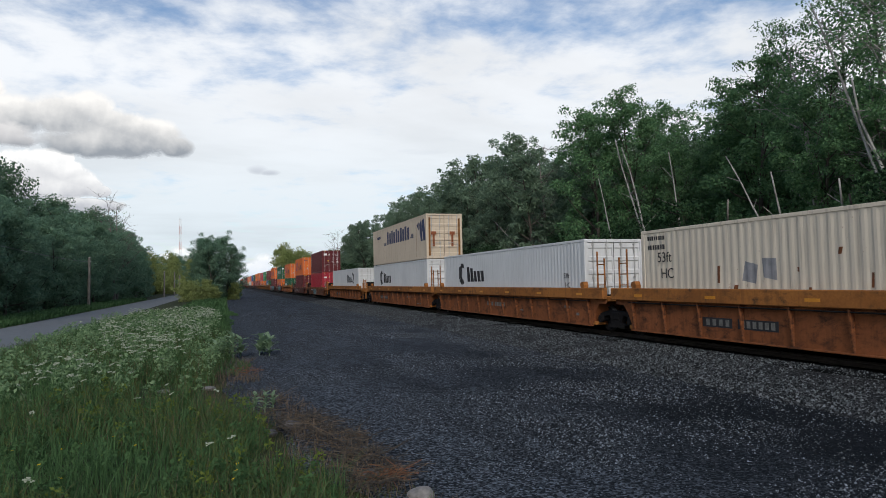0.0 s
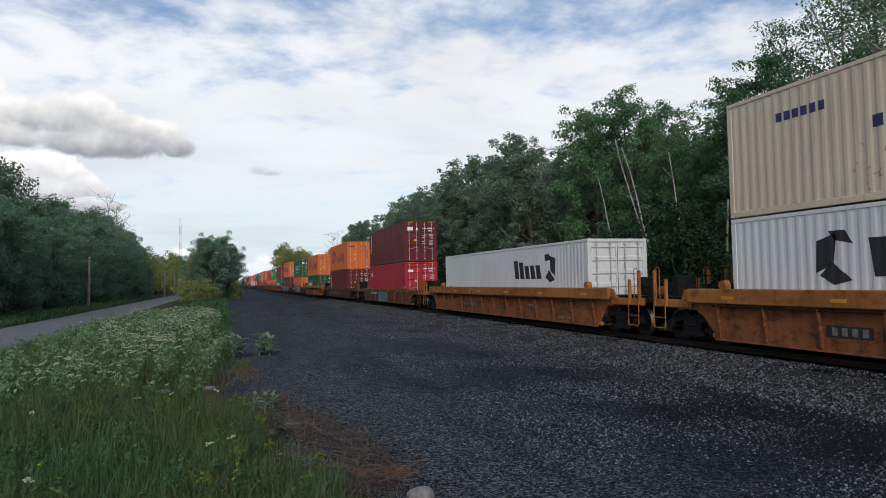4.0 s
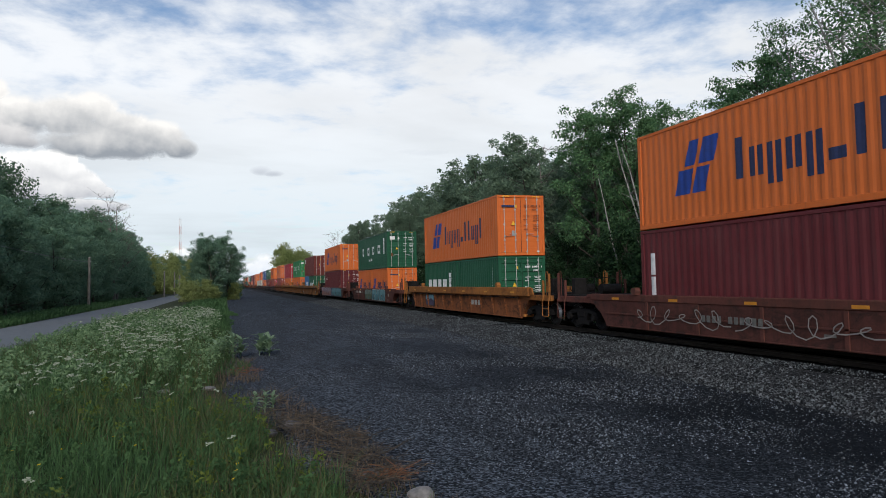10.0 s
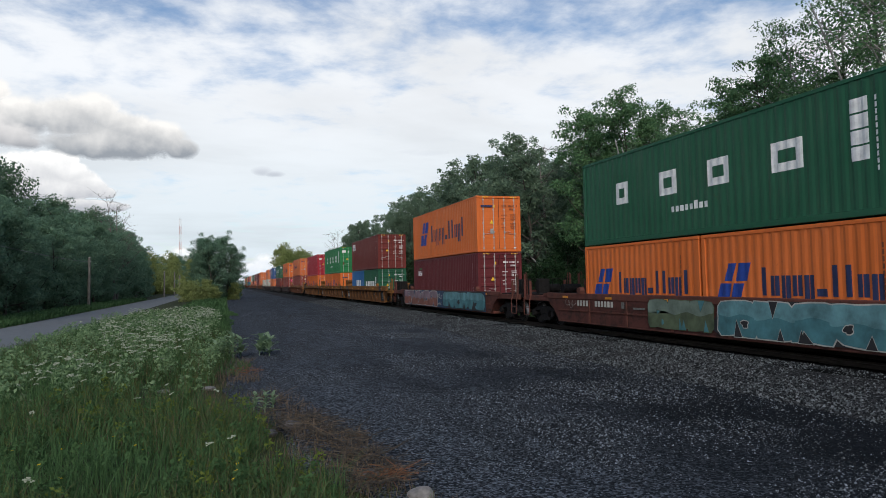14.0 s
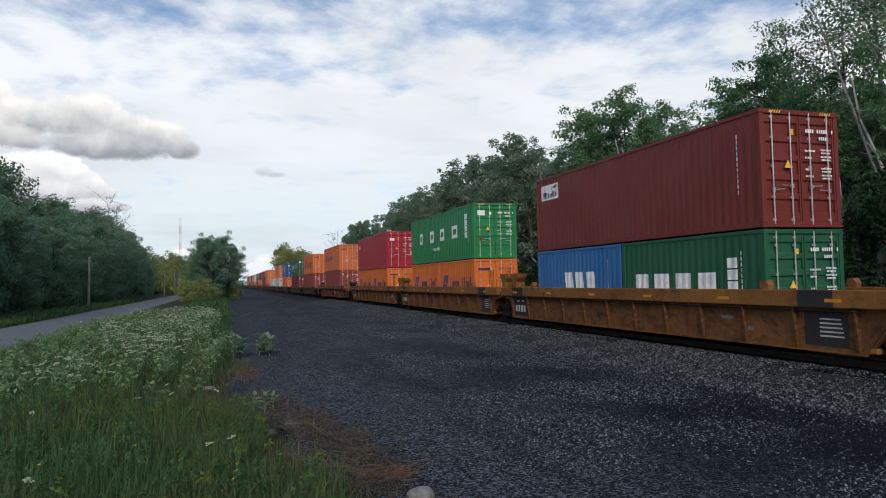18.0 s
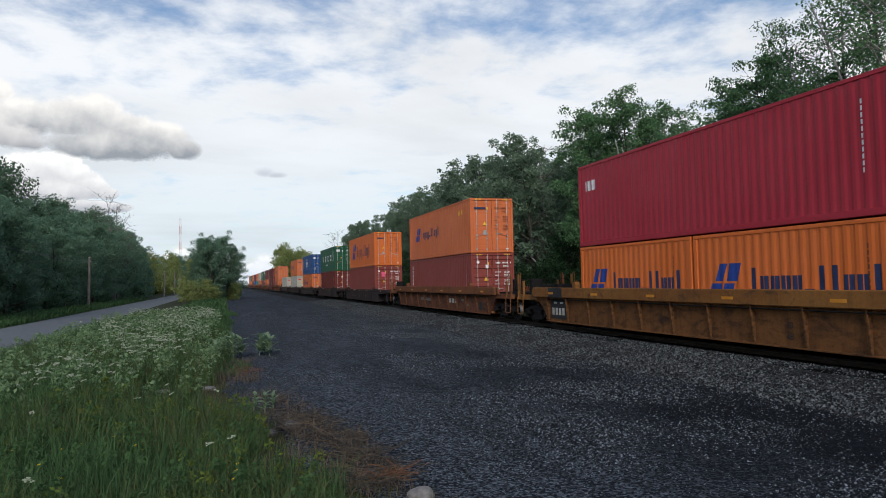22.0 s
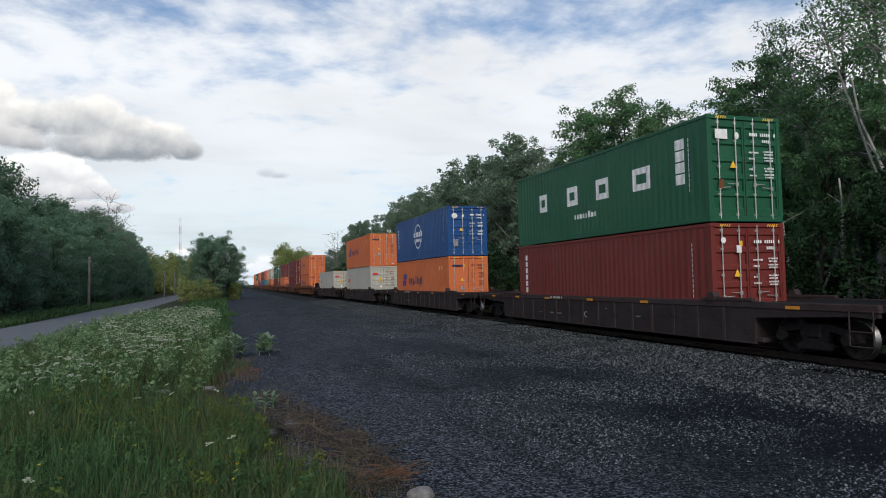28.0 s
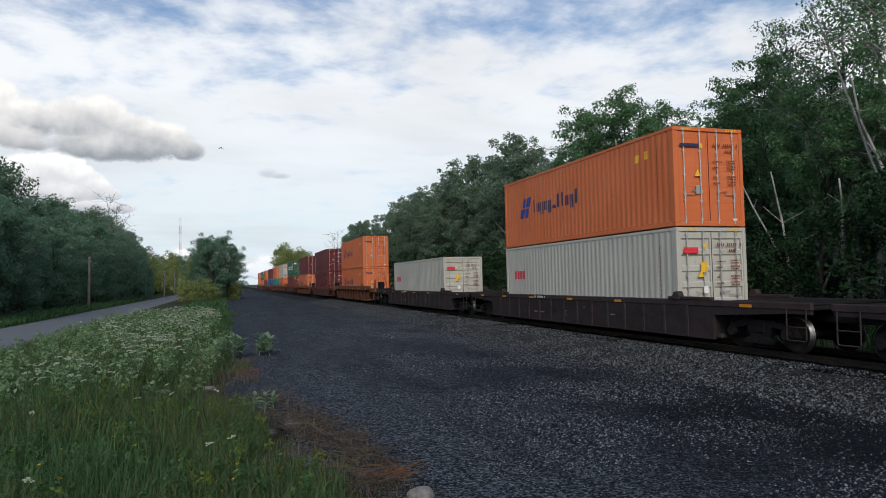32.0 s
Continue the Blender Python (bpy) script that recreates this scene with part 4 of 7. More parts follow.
                part("brake_wheel", bw, UNDER, bs, "dark brake hand wheel")
                part("air_tank", Shape().rod((0.2, y + sgn * 0.95, 1.42), (1.0, y + sgn * 0.95, 1.42), 0.19, n=14), UNDER, car, "sooty air tank")
        elif joint == "shared":
            truck(car, y)
            if style == "ribbed":
                for side in (-1, 1):
                    if well > 13:
                        for da, db in ((-0.9, -0.45), (0.45, 0.9)):
                            rk = Shape()
                            for dy in (da, db):
                                rk.rod((side * 1.2, y + dy, ch_z), (side * 1.2, y + dy, 2.5 if abs(dy) < 0.6 else 2.75), 0.03, n=6)
                            for zz_ in (1.6, 1.95, 2.3):
                                rk.rod((side * 1.2, y + da, zz_), (side * 1.2, y + db, zz_), 0.018, n=6)
                            part("end_ladder", rk, mat, car, "weathered end ladder")
                    else:
                        for dy in (-0.1, -1.3):
                            x0_, x1_ = sorted((side * 0.80, side * 1.22))
                            yb_ = y + dy
                            flare = [(yb_ - 0.17, 1.48), (yb_ + 0.17, 1.48), (yb_ + 0.17, 1.72), (yb_ + 0.36, 1.92), (yb_ + 0.38, 2.10), (yb_ - 0.38, 2.10), (yb_ - 0.36, 1.92), (yb_ - 0.17, 1.72)]
                            part("end_bracket", Shape().prism(flare, 0, x0_, x1_), mat, car, "weathered flared steel bracket")
                        for dy in (0.9, 1.25):
                            rk = Shape().tube([(side * 1.30, y + dy, 1.45), (side * 1.30, y + dy, 2.3), (side * 1.30, y + dy + 0.22, 2.3), (side * 1.30, y + dy + 0.22, 1.45)], 0.018)
                            part("end_ladder", rk, mat, car, "bent steel grab iron")
        walkway = Shape()
        k0, k1 = sorted((y + sgn * 0.35, wl_))
        walkway.cbox(-1.2, 1.2, k0, k1, ch_z + 0.11, ch_z + 0.15, 0.01)
        part("walkway", walkway, UNDER, car, "expanded steel walkway")
        for side in (-1, 1):
            gd = Shape()
            g0, g1 = sorted((side * 1.25, side * 1.43))
            yy = (-0.25 if sgn > 0 else well + 0.05)
            gd.prism([(yy, top_z), (yy + 0.2, top_z), (yy + 0.26, top_z + 0.1), (yy + 0.2, top_z + 0.2), (yy + 0.05, top_z + 0.22), (yy - 0.02, top_z + 0.1)], 0, g0, g1)
            part("container_guide", gd, mat, car)
    if mat is CAR_BLACK:
        for side in (-1, 1):
            for ya, yb in ((-1.5, 0.3), (well - 0.3, well + 1.5)):
                x0_, x1_ = sorted((side * 1.24, side * 1.37))
                part("edge_plate", Shape().cbox(x0_, x1_, ya, yb, top_z - 0.01, top_z + 0.075, 0.015), mat, car)
    # well floor
    n = 6
    beam = cached(("beam", mat.name), lambda: Shape().cbox(-1.25, 1.25, -0.2, 0.2, 0.22, 0.34, 0.02).mesh("cross_beam", mat))
    for i in range(n + 1):
        part("cross_beam", beam, mat, car, at=pose(0, a + (b - a) * i / n, 0))
    # reflectors and stencils on the near side
    zc = (ch_z + top_z) / 2
    n = 6
    for i in range(n):
        y = a + 0.6 + (b - a - 1.2) * i / (n - 1)
        if mat is CAR_BLACK:
            y = (-2.7, 2.9, 6.1, 9.35, 12.2, well + 2.7)[i]
        part("reflector", cached(("reflector",), lambda: Shape().box(-1.447, -1.441, -0.2, 0.2, -0.038, 0.038).mesh("reflector", MARK_ORANGE)), None, car, "orange reflector patch", at=pose(0 if style == "ribbed" else 0.088, y, zc - 0.03))
    for name, m, boxes, lab in marks:
        s = Shape()
        for (ya, yb, za, zb) in boxes:
            x = -1.272 if style == "ribbed" else -1.362
            if name == "chord_panel":
                x = -1.444
            if m is not MARK_BLACK:
                x -= 0.004
            s.box(x, x + 0.005, ya, yb, za, zb)
        tagged(part(name, s, m, car, lab), kind="stuff")
    for name, m, polys, lab, lift in graffiti:
        s = Shape()
        for k, poly in enumerate(polys):
            o = len(s.v)
            xx = -1.366 if style == "smooth" else -1.273
            s.v += [(xx - lift - 0.00012 * k, yy, zz_) for yy, zz_ in poly]
            s.f.append(tuple(range(o, o + len(poly))))
            s.m.append(0)
        tagged(part(name, s, m, car, lab), kind="stuff")
    tagged(car, label, "rail car", "well cars of the train")
    CARS.append((car, q))
    return car

# ------------------------------------------------------------------ the train, unit by unit
FLOOR = 0.35         # container floor above the rail head
L40, L53, L20 = 12.192, 16.154, 6.058
HC, STD = 2.896, 2.591


def one(mat, label, marks=(), length=L40, high=HC, **kw):
    def make(q, z):
        container(mat, q, z, length, high, list(marks), label, **kw)
        return high
    return make


def pair(a, b, high=STD):
    def make(q, z):
        a(q, z)
        b(q + L40 - L20, z)
        return high
    return make


def load(q, *levels):
    z = FLOOR
    for lv in levels:
        z += lv(q, z) + 0.025


D_LINER = [("door_brand", MARK_NAVY, -1.0, -0.35, -0.58, -0.49, False), ("door_plate", STEEL, -0.5, -0.36, -1.95, -1.7, False), ("door_sticker", MARK_WHITE, 0.78, 0.92, -2.72, -2.66, False)]
D_LINER_STD = [("door_brand", MARK_NAVY, -1.0, -0.35, -0.56, -0.48, False)]
D_QUAD = [("door_sticker", MARK_WHITE, -0.98, -0.58, -0.66, -0.4, False), ("door_seal", MARK_WHITE, -0.34, -0.2, -0.66, -0.46, True), ("door_patch", CAR_OCHRE, -0.9, -0.75, -2.0, -1.75, False)]
D_RED = [("door_emblem", MARK_WHITE, -0.98, -0.6, -0.74, -0.56, False), ("door_patch", MARK_GREY, -0.92, -0.8, -1.75, -1.5, False), ("door_note", MARK_YELLOW, 0.66, 0.8, -1.9, -1.7, False)]
D_TRI = [("door_seal", MARK_WHITE, -0.92, -0.76, -0.55, -0.38, True), ("door_emblem", MARK_WHITE, -0.42, -0.26, -0.8, -0.6, False), ("door_plate", MARK_WHITE, -0.95, -0.65, -2.62, -2.54, False)]
D_TAL = D_TRI[:1] + [("door_sticker", MARK_PINK, -0.62, -0.3, -0.95, -0.55, False)] + D_TRI[2:]
D_GLOBE = [("door_emblem", MARK_WHITE, -0.98, -0.62, -0.72, -0.42, True), ("door_seal", MARK_WHITE, -0.36, -0.24, -0.68, -0.5, True), ("door_plate", MARK_GREY, -0.85, -0.6, -2.35, -2.0, False)]
D_GREY = [("door_emblem", MARK_RED, -1.0, -0.5, -0.75, -0.58, False), ("door_notice", MARK_YELLOW, -0.42, -0.2, -1.3, -1.0, False), ("door_vent", MARK_BLACK, -0.95, -0.7, -2.6, -2.3, False), ("door_tag", MARK_WHITE, -0.35, -0.2, -1.9, -1.7, False)]

HL_BIG = one(ORANGE, "orange steel forty foot container with navy blue lettering", liner_big(), dmarks=D_LINER, door_tone="dark", flat_door=True)
HL_SMALL = one(ORANGE_OLD, "faded orange forty foot container with small blue emblem", liner_small(), dmarks=D_LINER, door_tone="dark", flat_door=True)
HL_PLAIN = one(ORANGE_OLD, "orange forty foot container, weathered, riding on the train", liner_small(), dmarks=D_LINER, door_tone="dark", flat_door=True)
HL_20 = one(ORANGE, "orange twenty foot container with blue emblem", liner_20(), L20, STD, dmarks=D_LINER_STD, door_tone="dark", flat_door=True)
QUAD = one(GREEN, "dark green forty foot container with spaced white letters", quad_letters(), dmarks=D_QUAD)
QUAD_LIGHT = one(GREEN_LIGHT, "bright green forty foot container with spaced white letters", quad_letters(), dmarks=D_QUAD)
QUAD_20 = one(GREEN, "green twenty foot container with white blocks", [("lettering", MARK_WHITE, bars(5.5, 1.6, 0.78, 1.58, [1, 1, 1, 1], 0.3), "row of white blocks"),
              ("emblem_column", MARK_WHITE, [rect(0.95, 1.3, 0.78 + i * 0.3, 1.04 + i * 0.3) for i in range(4)], "")], L20, STD)
GREEN_20 = one(GREEN, "plain green twenty foot container with rusty seams", (), L20, STD)
BLUE_20 = one(BLUE_PALE, "light blue twenty foot container with slanted white letters", [("lettering", MARK_WHITE, bars(3.8, 1.5, 0.92, 1.72, [1, 1, 1], 0.25, -0.12), "three slanted white blocks")], L20, STD)
MAROON_A = one(MAROON, "dark maroon forty foot container with white door bars", down_word(11.5, 3, z0=2.2, step=0.7, w=0.22))
MAROON_T = one(MAROON_RED, "oxide red forty foot container with white bars running down", down_word(11.35, 6, z0=2.5), dmarks=D_TRI)
MAROON_G = one(MAROON, "dark maroon forty foot container with small white word", [("lettering", MARK_WHITE, bars(11.2, 10.2, 1.85, 2.15, [1, 1, .7, 1, .7, 1], 0.3), "small white bars"),
               ("swoosh", GREEN_LIGHT, [rect(10.3, 10.9, 2.25, 2.33, 0.1)], "green swoosh")])
MAROON_B = one(MAROON_RED, "oxide red forty foot container with white and blue sticker", [("sticker", MARK_WHITE, [rect(10.3, 11.75, 2.0, 2.6)], "white sticker"),
               ("sticker_letters", MARK_BLUE, bars(11.6, 10.4, 2.08, 2.32, [1, 1, .7, .7, 1, .7], 0.25), ""), ("sticker_flag", MARK_YELLOW, [[(10.35, 2.42), (11.0, 2.42), (10.35, 2.57)]], "")])
CRIMSON_A = one(CRIMSON, "crimson red forty foot container with small white emblem", red_lessor(), dmarks=D_RED)
MAROON_TOP = one(MAROON, "maroon forty foot container with white bars running down", down_word(11.35, 6, z0=2.6), dmarks=D_QUAD[:2])
COSMO = one(BLUE, "deep blue forty foot container with white globe emblem", globe() + down_word(11.5, 7, z0=2.3, step=0.2, w=0.12), dmarks=D_GLOBE)
GREY_BOX = one(GREY_WHITE, "pale grey forty foot container with red emblem", red_mark() + [("vent_box", MARK_BLACK, [rect(0.3, 0.6, 0.3, 0.6)], "")], dmarks=D_GREY, door_tone="dark")
WHITE_53 = [("lettering", MARK_BLACK, bars(12.3, 9.8, 1.42, 2.2, [1, .9, .7, .7, .7], 0.2, -0.12), "slanted black bars"),
            ("emblem", MARK_BLACK, [[(12.75, 1.35), (13.2, 1.25), (13.55, 1.45), (13.25, 1.75)], [(13.2, 1.7), (13.65, 1.5), (13.6, 2.2), (13.1, 2.35)], [(12.7, 2.1), (13.15, 2.2), (13.3, 2.4), (12.9, 2.4)]], "black animal shape in outline")]
WHITE_53B = [("lettering", MARK_BLACK, bars(6.4, 3.7, 1.5, 2.3, [1, .9, .7, .7, .7], 0.2, -0.12), "slanted black bars"),
             ("emblem", MARK_BLACK, [[(2.6, 1.45), (3.0, 1.35), (3.4, 1.55), (3.1, 1.85)], [(2.55, 1.6), (2.95, 1.8), (3.0, 2.4), (2.5, 2.3)], [(2.9, 2.25), (3.35, 2.2), (3.45, 2.45), (3.05, 2.5)]], "")]

Y_LABEL = "weathered yellow ribbed well car rolling on the track"
B_LABEL = "sooty black well car rolling on the track"
M_LABEL = "oxide brown well car with spray paint on its side"

PLATE = [("number_panel", MARK_BLACK, [(12.3, 13.4, 0.5, 0.75), (10.8, 12.1, 0.5, 0.75)], "black stencil panels"),
         ("number_bars", STENCIL, [(12.4 + i * 0.24, 12.53 + i * 0.24, 0.54, 0.71) for i in range(4)] + [(10.9 + i * 0.195, 11.02 + i * 0.195, 0.54, 0.71) for i in range(6)], "pale stencilled bars"),
         ("stencil_bars", STENCIL, [(4.0, 4.9, 0.72, 0.8), (1.2, 1.6, 0.35, 0.4), (1.8, 2.3, 0.35, 0.4)], "")]
PANEL = [("chord_panel", MARK_BLACK, [(-2.0, -1.1, 1.125, 1.495), (13.3, 14.4, 1.125, 1.495)], "black painted band over the chord"),
         ("test_panel", MARK_BLACK, [(-2.2, -1.1, 0.3, 1.05), (13.3, 14.5, 0.3, 1.05)], "black data panels"),
         ("test_bars", SPRAY_WHITE, [(13.4 + i * 0.27, 13.58 + i * 0.27, 0.45, 0.72) for i in range(4)] + [(13.5, 13.75, 0.88, 0.95), (14.0, 14.25, 0.88, 0.95)] + [(-2.1 + k * 0.02, -1.5, 0.5 + k * 0.09, 0.535 + k * 0.09) for k in range(5)], "white stencilled bars")]
BARS = [("number_bars", STENCIL, [(8.6 + i * 0.2, 8.74 + i * 0.2, 0.62, 0.8) for i in range(4)] + [(7.2 + i * 0.2, 7.34 + i * 0.2, 0.62, 0.8) for i in range(6)], "pale stencilled bars"),
        ("stencil_bars", STENCIL, [(1.1, 1.5, 0.75, 0.83), (0.4, 0.6, 0.5, 0.6), (5.2, 5.5, 0.5, 0.56)], "")]

BLACK_MARKS = [("number_bars", SPRAY_WHITE, [(9.0 - i * 0.09, 9.06 - i * 0.09, 1.085, 1.17) for i in range(11) if i not in (2, 9)], "small white stencilled bars"),
               ("stencil_bars", STENCIL, [(8.78, 9.1, 0.51, 0.56), (8.18, 8.53, 0.51, 0.56), (9.83, 10.05, 0.53, 0.545), (3.1, 3.35, 0.62, 0.66), (5.0, 5.1, 0.8, 0.83)], "")]


def blob(y, z, ry, rz, rnd, sharp=7.0, wob=0.07):
    """A wobbly rounded slab."""
    n, k = 22, rnd.uniform(0, 6)
    lean = rnd.uniform(-0.18, 0.18) * ry
    out = []
    for i in range(n):
        t = 2 * pi * i / n
        c, d = cos(t), sin(t)
        r = (abs(c) ** sharp + abs(d) ** sharp) ** (-1 / sharp) * (1 + wob * sin(3 * t + k) * 0.7 + wob * sin(5 * t + 2 * k) * 0.5)
        out.append((y + c * r * ry + lean * d, z + max(-1, min(1, d * r)) * rz))
    return out


def shrink(poly, d):
    """The outline drawn in by about d."""
    my, mz = sum(p[0] for p in poly) / len(poly), sum(p[1] for p in poly) / len(poly)
    out = []
    for y, z in poly:
        ln = math.hypot(y - my, z - mz)
        k = max(0.2, (ln - d) / ln)
        out.append((my + (y - my) * k, mz + (z - mz) * k))
    return out


def stroke(pts, w):
    """A line of the width w through the points, as a row of quads."""
    out = []
    for (ya, za), (yb, zb) in zip(pts, pts[1:]):
        ln = math.hypot(yb - ya, zb - za) or 1
        u, v = -(zb - za) / ln * w / 2, (yb - ya) / ln * w / 2
        e, f = (yb - ya) / ln * w * 0.25, (zb - za) / ln * w * 0.25
        out.append([(ya + u - e, za + v - f), (yb + u + e, zb + v + f), (yb - u + e, zb - v + f), (ya - u - e, za - v - f)])
    return out


def scribble(y_rear, y_front, z0, z1, loops, seed, w=0.03):
    """Looping sprayed line without letters."""
    rnd = random.Random(seed)
    pts, n = [], loops * 9
    ph = rnd.uniform(0, 6)
    for i in range(n + 1):
        u = i / n
        t = u * loops * 2 * pi + ph
        amp = (z1 - z0) / 2 * (0.65 + 0.35 * sin(u * 11 + seed))
        y = y_rear + (y_front - y_rear) * u + sin(t) * (y_rear - y_front) / loops * 0.42
        pts.append((y, (z0 + z1) / 2 + amp * cos(t + 0.6 * sin(u * 7 + seed))))
    return stroke(pts, w)


def mural(spans, z0, z1, seed, edge, fill, light=None, hole=None, ground=None, wide=0.05):
    """Sprayed rounded slabs, one for each span of the side, with outline, pale upper part and dark notches; no letters."""
    rnd = random.Random(seed)
    outer, inner, top, holes = [], [], [], []
    for yr, yf in spans:
        m, h = (yr + yf) / 2, (yr - yf) / 2
        p = blob(m, (z0 + z1) / 2, h * 1.06, (z1 - z0) / 2, rnd)
        outer.append(p)
        q = shrink(p, wide)
        inner.append(q)
        zc = (z0 + z1) / 2 + rnd.uniform(-0.05, 0.08)
        cap = [(y, max(z, zc + 0.05 * sin(y * 6))) for y, z in q]
        top.append(cap)
        for _ in range(2):
            yy, zz_ = m + rnd.uniform(-0.5, 0.5) * h, (z0 + z1) / 2 + rnd.uniform(-0.28, 0.22) * (z1 - z0)
            if rnd.random() < 0.5:
                holes.append(blob(yy, zz_, h * rnd.uniform(0.08, 0.18), (z1 - z0) * rnd.uniform(0.05, 0.11), rnd, 2.4, 0.25))
            else:
                zb, d = (z0, 1) if rnd.random() < 0.5 else (z1, -1)
                w_ = h * rnd.uniform(0.15, 0.3)
                holes.append([(yy - w_, zb + d * 0.02), (yy + w_ * 0.8, zb + d * 0.02), (yy + rnd.uniform(-0.3, 0.5) * w_, zb + d * (z1 - z0) * rnd.uniform(0.3, 0.5))])
    out = []
    if ground is not None:
        out.append(("spray_ground", ground, [blob((spans[0][0] + spans[-1][1]) / 2, (z0 + z1) / 2, (spans[0][0] - spans[-1][1]) / 2 + 0.15, (z1 - z0) / 2 - 0.01, rnd, 9, 0.015)], "dark sprayed ground", 0.0))
    out += [("spray_outline", edge, outer, "pale sprayed outline shapes", 0.003), ("spray_fill", fill, inner, "sprayed rounded block shapes", 0.0055)]
    if light is not None:
        out.append(("spray_light", light, top, "paler sprayed upper halves", 0.0085))
    if hole is not None:
        out += [("spray_notch", edge, [shrink(h, -0.025) for h in holes], "pale rims of the notches", 0.011), ("spray_hole", hole, holes, "dark sprayed notches", 0.0135)]
    return out


TAG_OCHRE = mural([(8.3, 7.5), (7.55, 6.7), (6.75, 5.9), (5.95, 5.2)], 0.30, 1.04, 3, SPRAY_WHITE, SPRAY_TEAL, None, SPRAY_WINE, SPRAY_WINE, 0.04) + [("spray_line", SPRAY_WHITE, scribble(5.9, 5.0, 0.5, 0.95, 4, 5, 0.025), "pale looping sprayed line", 0.016)]
TAG_LINES = [("spray_line", SPRAY_PALE, scribble(12.4, 8.4, 0.42, 0.98, 6, 5, 0.03) + scribble(8.0, 3.6, 0.40, 0.95, 7, 9, 0.03), "pale looping sprayed lines", 0.0)]
TAG_BUBBLE = mural([(11.9, 11.45), (11.5, 11.05), (11.1, 10.65), (10.7, 10.25)], 0.32, 1.02, 8, MARK_BLACK, SPRAY_PLUM, SPRAY_SKY, None, MARK_BLACK, 0.025)
TAG_GREEN = mural([(8.3, 7.3), (7.4, 6.4), (6.5, 5.5)], 0.34, 1.2, 12, SPRAY_MOSS, SPRAY_MOSS, SPRAY_GREEN, SPRAY_TEAL, None, 0.02) \
    + mural([(5.3, 4.0), (4.1, 2.9), (3.0, 1.8), (1.9, 0.4)], 0.30, 1.24, 11, SPRAY_WHITE, SPRAY_TEAL, SPRAY_AQUA, MARK_BLACK, MARK_BLACK, 0.035) \
    + [("spray_line", SPRAY_PALE, scribble(13.4, 12.7, 0.75, 1.1, 3, 2, 0.02) + scribble(-0.2, -0.9, 0.3, 0.55, 3, 4, 0.02), "thin pale sprayed lines", 0.016)]
TAG_LONG = [("spray_base", SPRAY_BLUE, [[(14.3, 0.28), (-1.3, 0.28), (-1.3, 1.26), (14.3, 1.26)]], "blue sprayed ground along the whole side", -0.003)] \
    + mural([(14.2, 12.4), (12.45, 11.0), (11.05, 9.6), (9.7, 8.1), (8.2, 6.5)], 0.29, 1.26, 15, SPRAY_WHITE, SPRAY_RED, SPRAY_LILAC, SPRAY_BLUE, None, 0.045) \
    + mural([(5.4, 3.4), (3.5, 1.2), (1.3, -1.2)], 0.29, 1.26, 16, MARK_BLACK, SPRAY_TEAL, SPRAY_AQUA, MARK_BLACK, None, 0.08) \
    + [("spray_line", SPRAY_WHITE, scribble(6.5, 5.6, 0.75, 1.1, 3, 7, 0.03) + scribble(6.2, 5.7, 0.4, 0.6, 3, 3, 0.025) + scribble(10.2, 9.7, 0.85, 1.15, 3, 3, 0.02), "white looping sprayed lines", 0.017)]

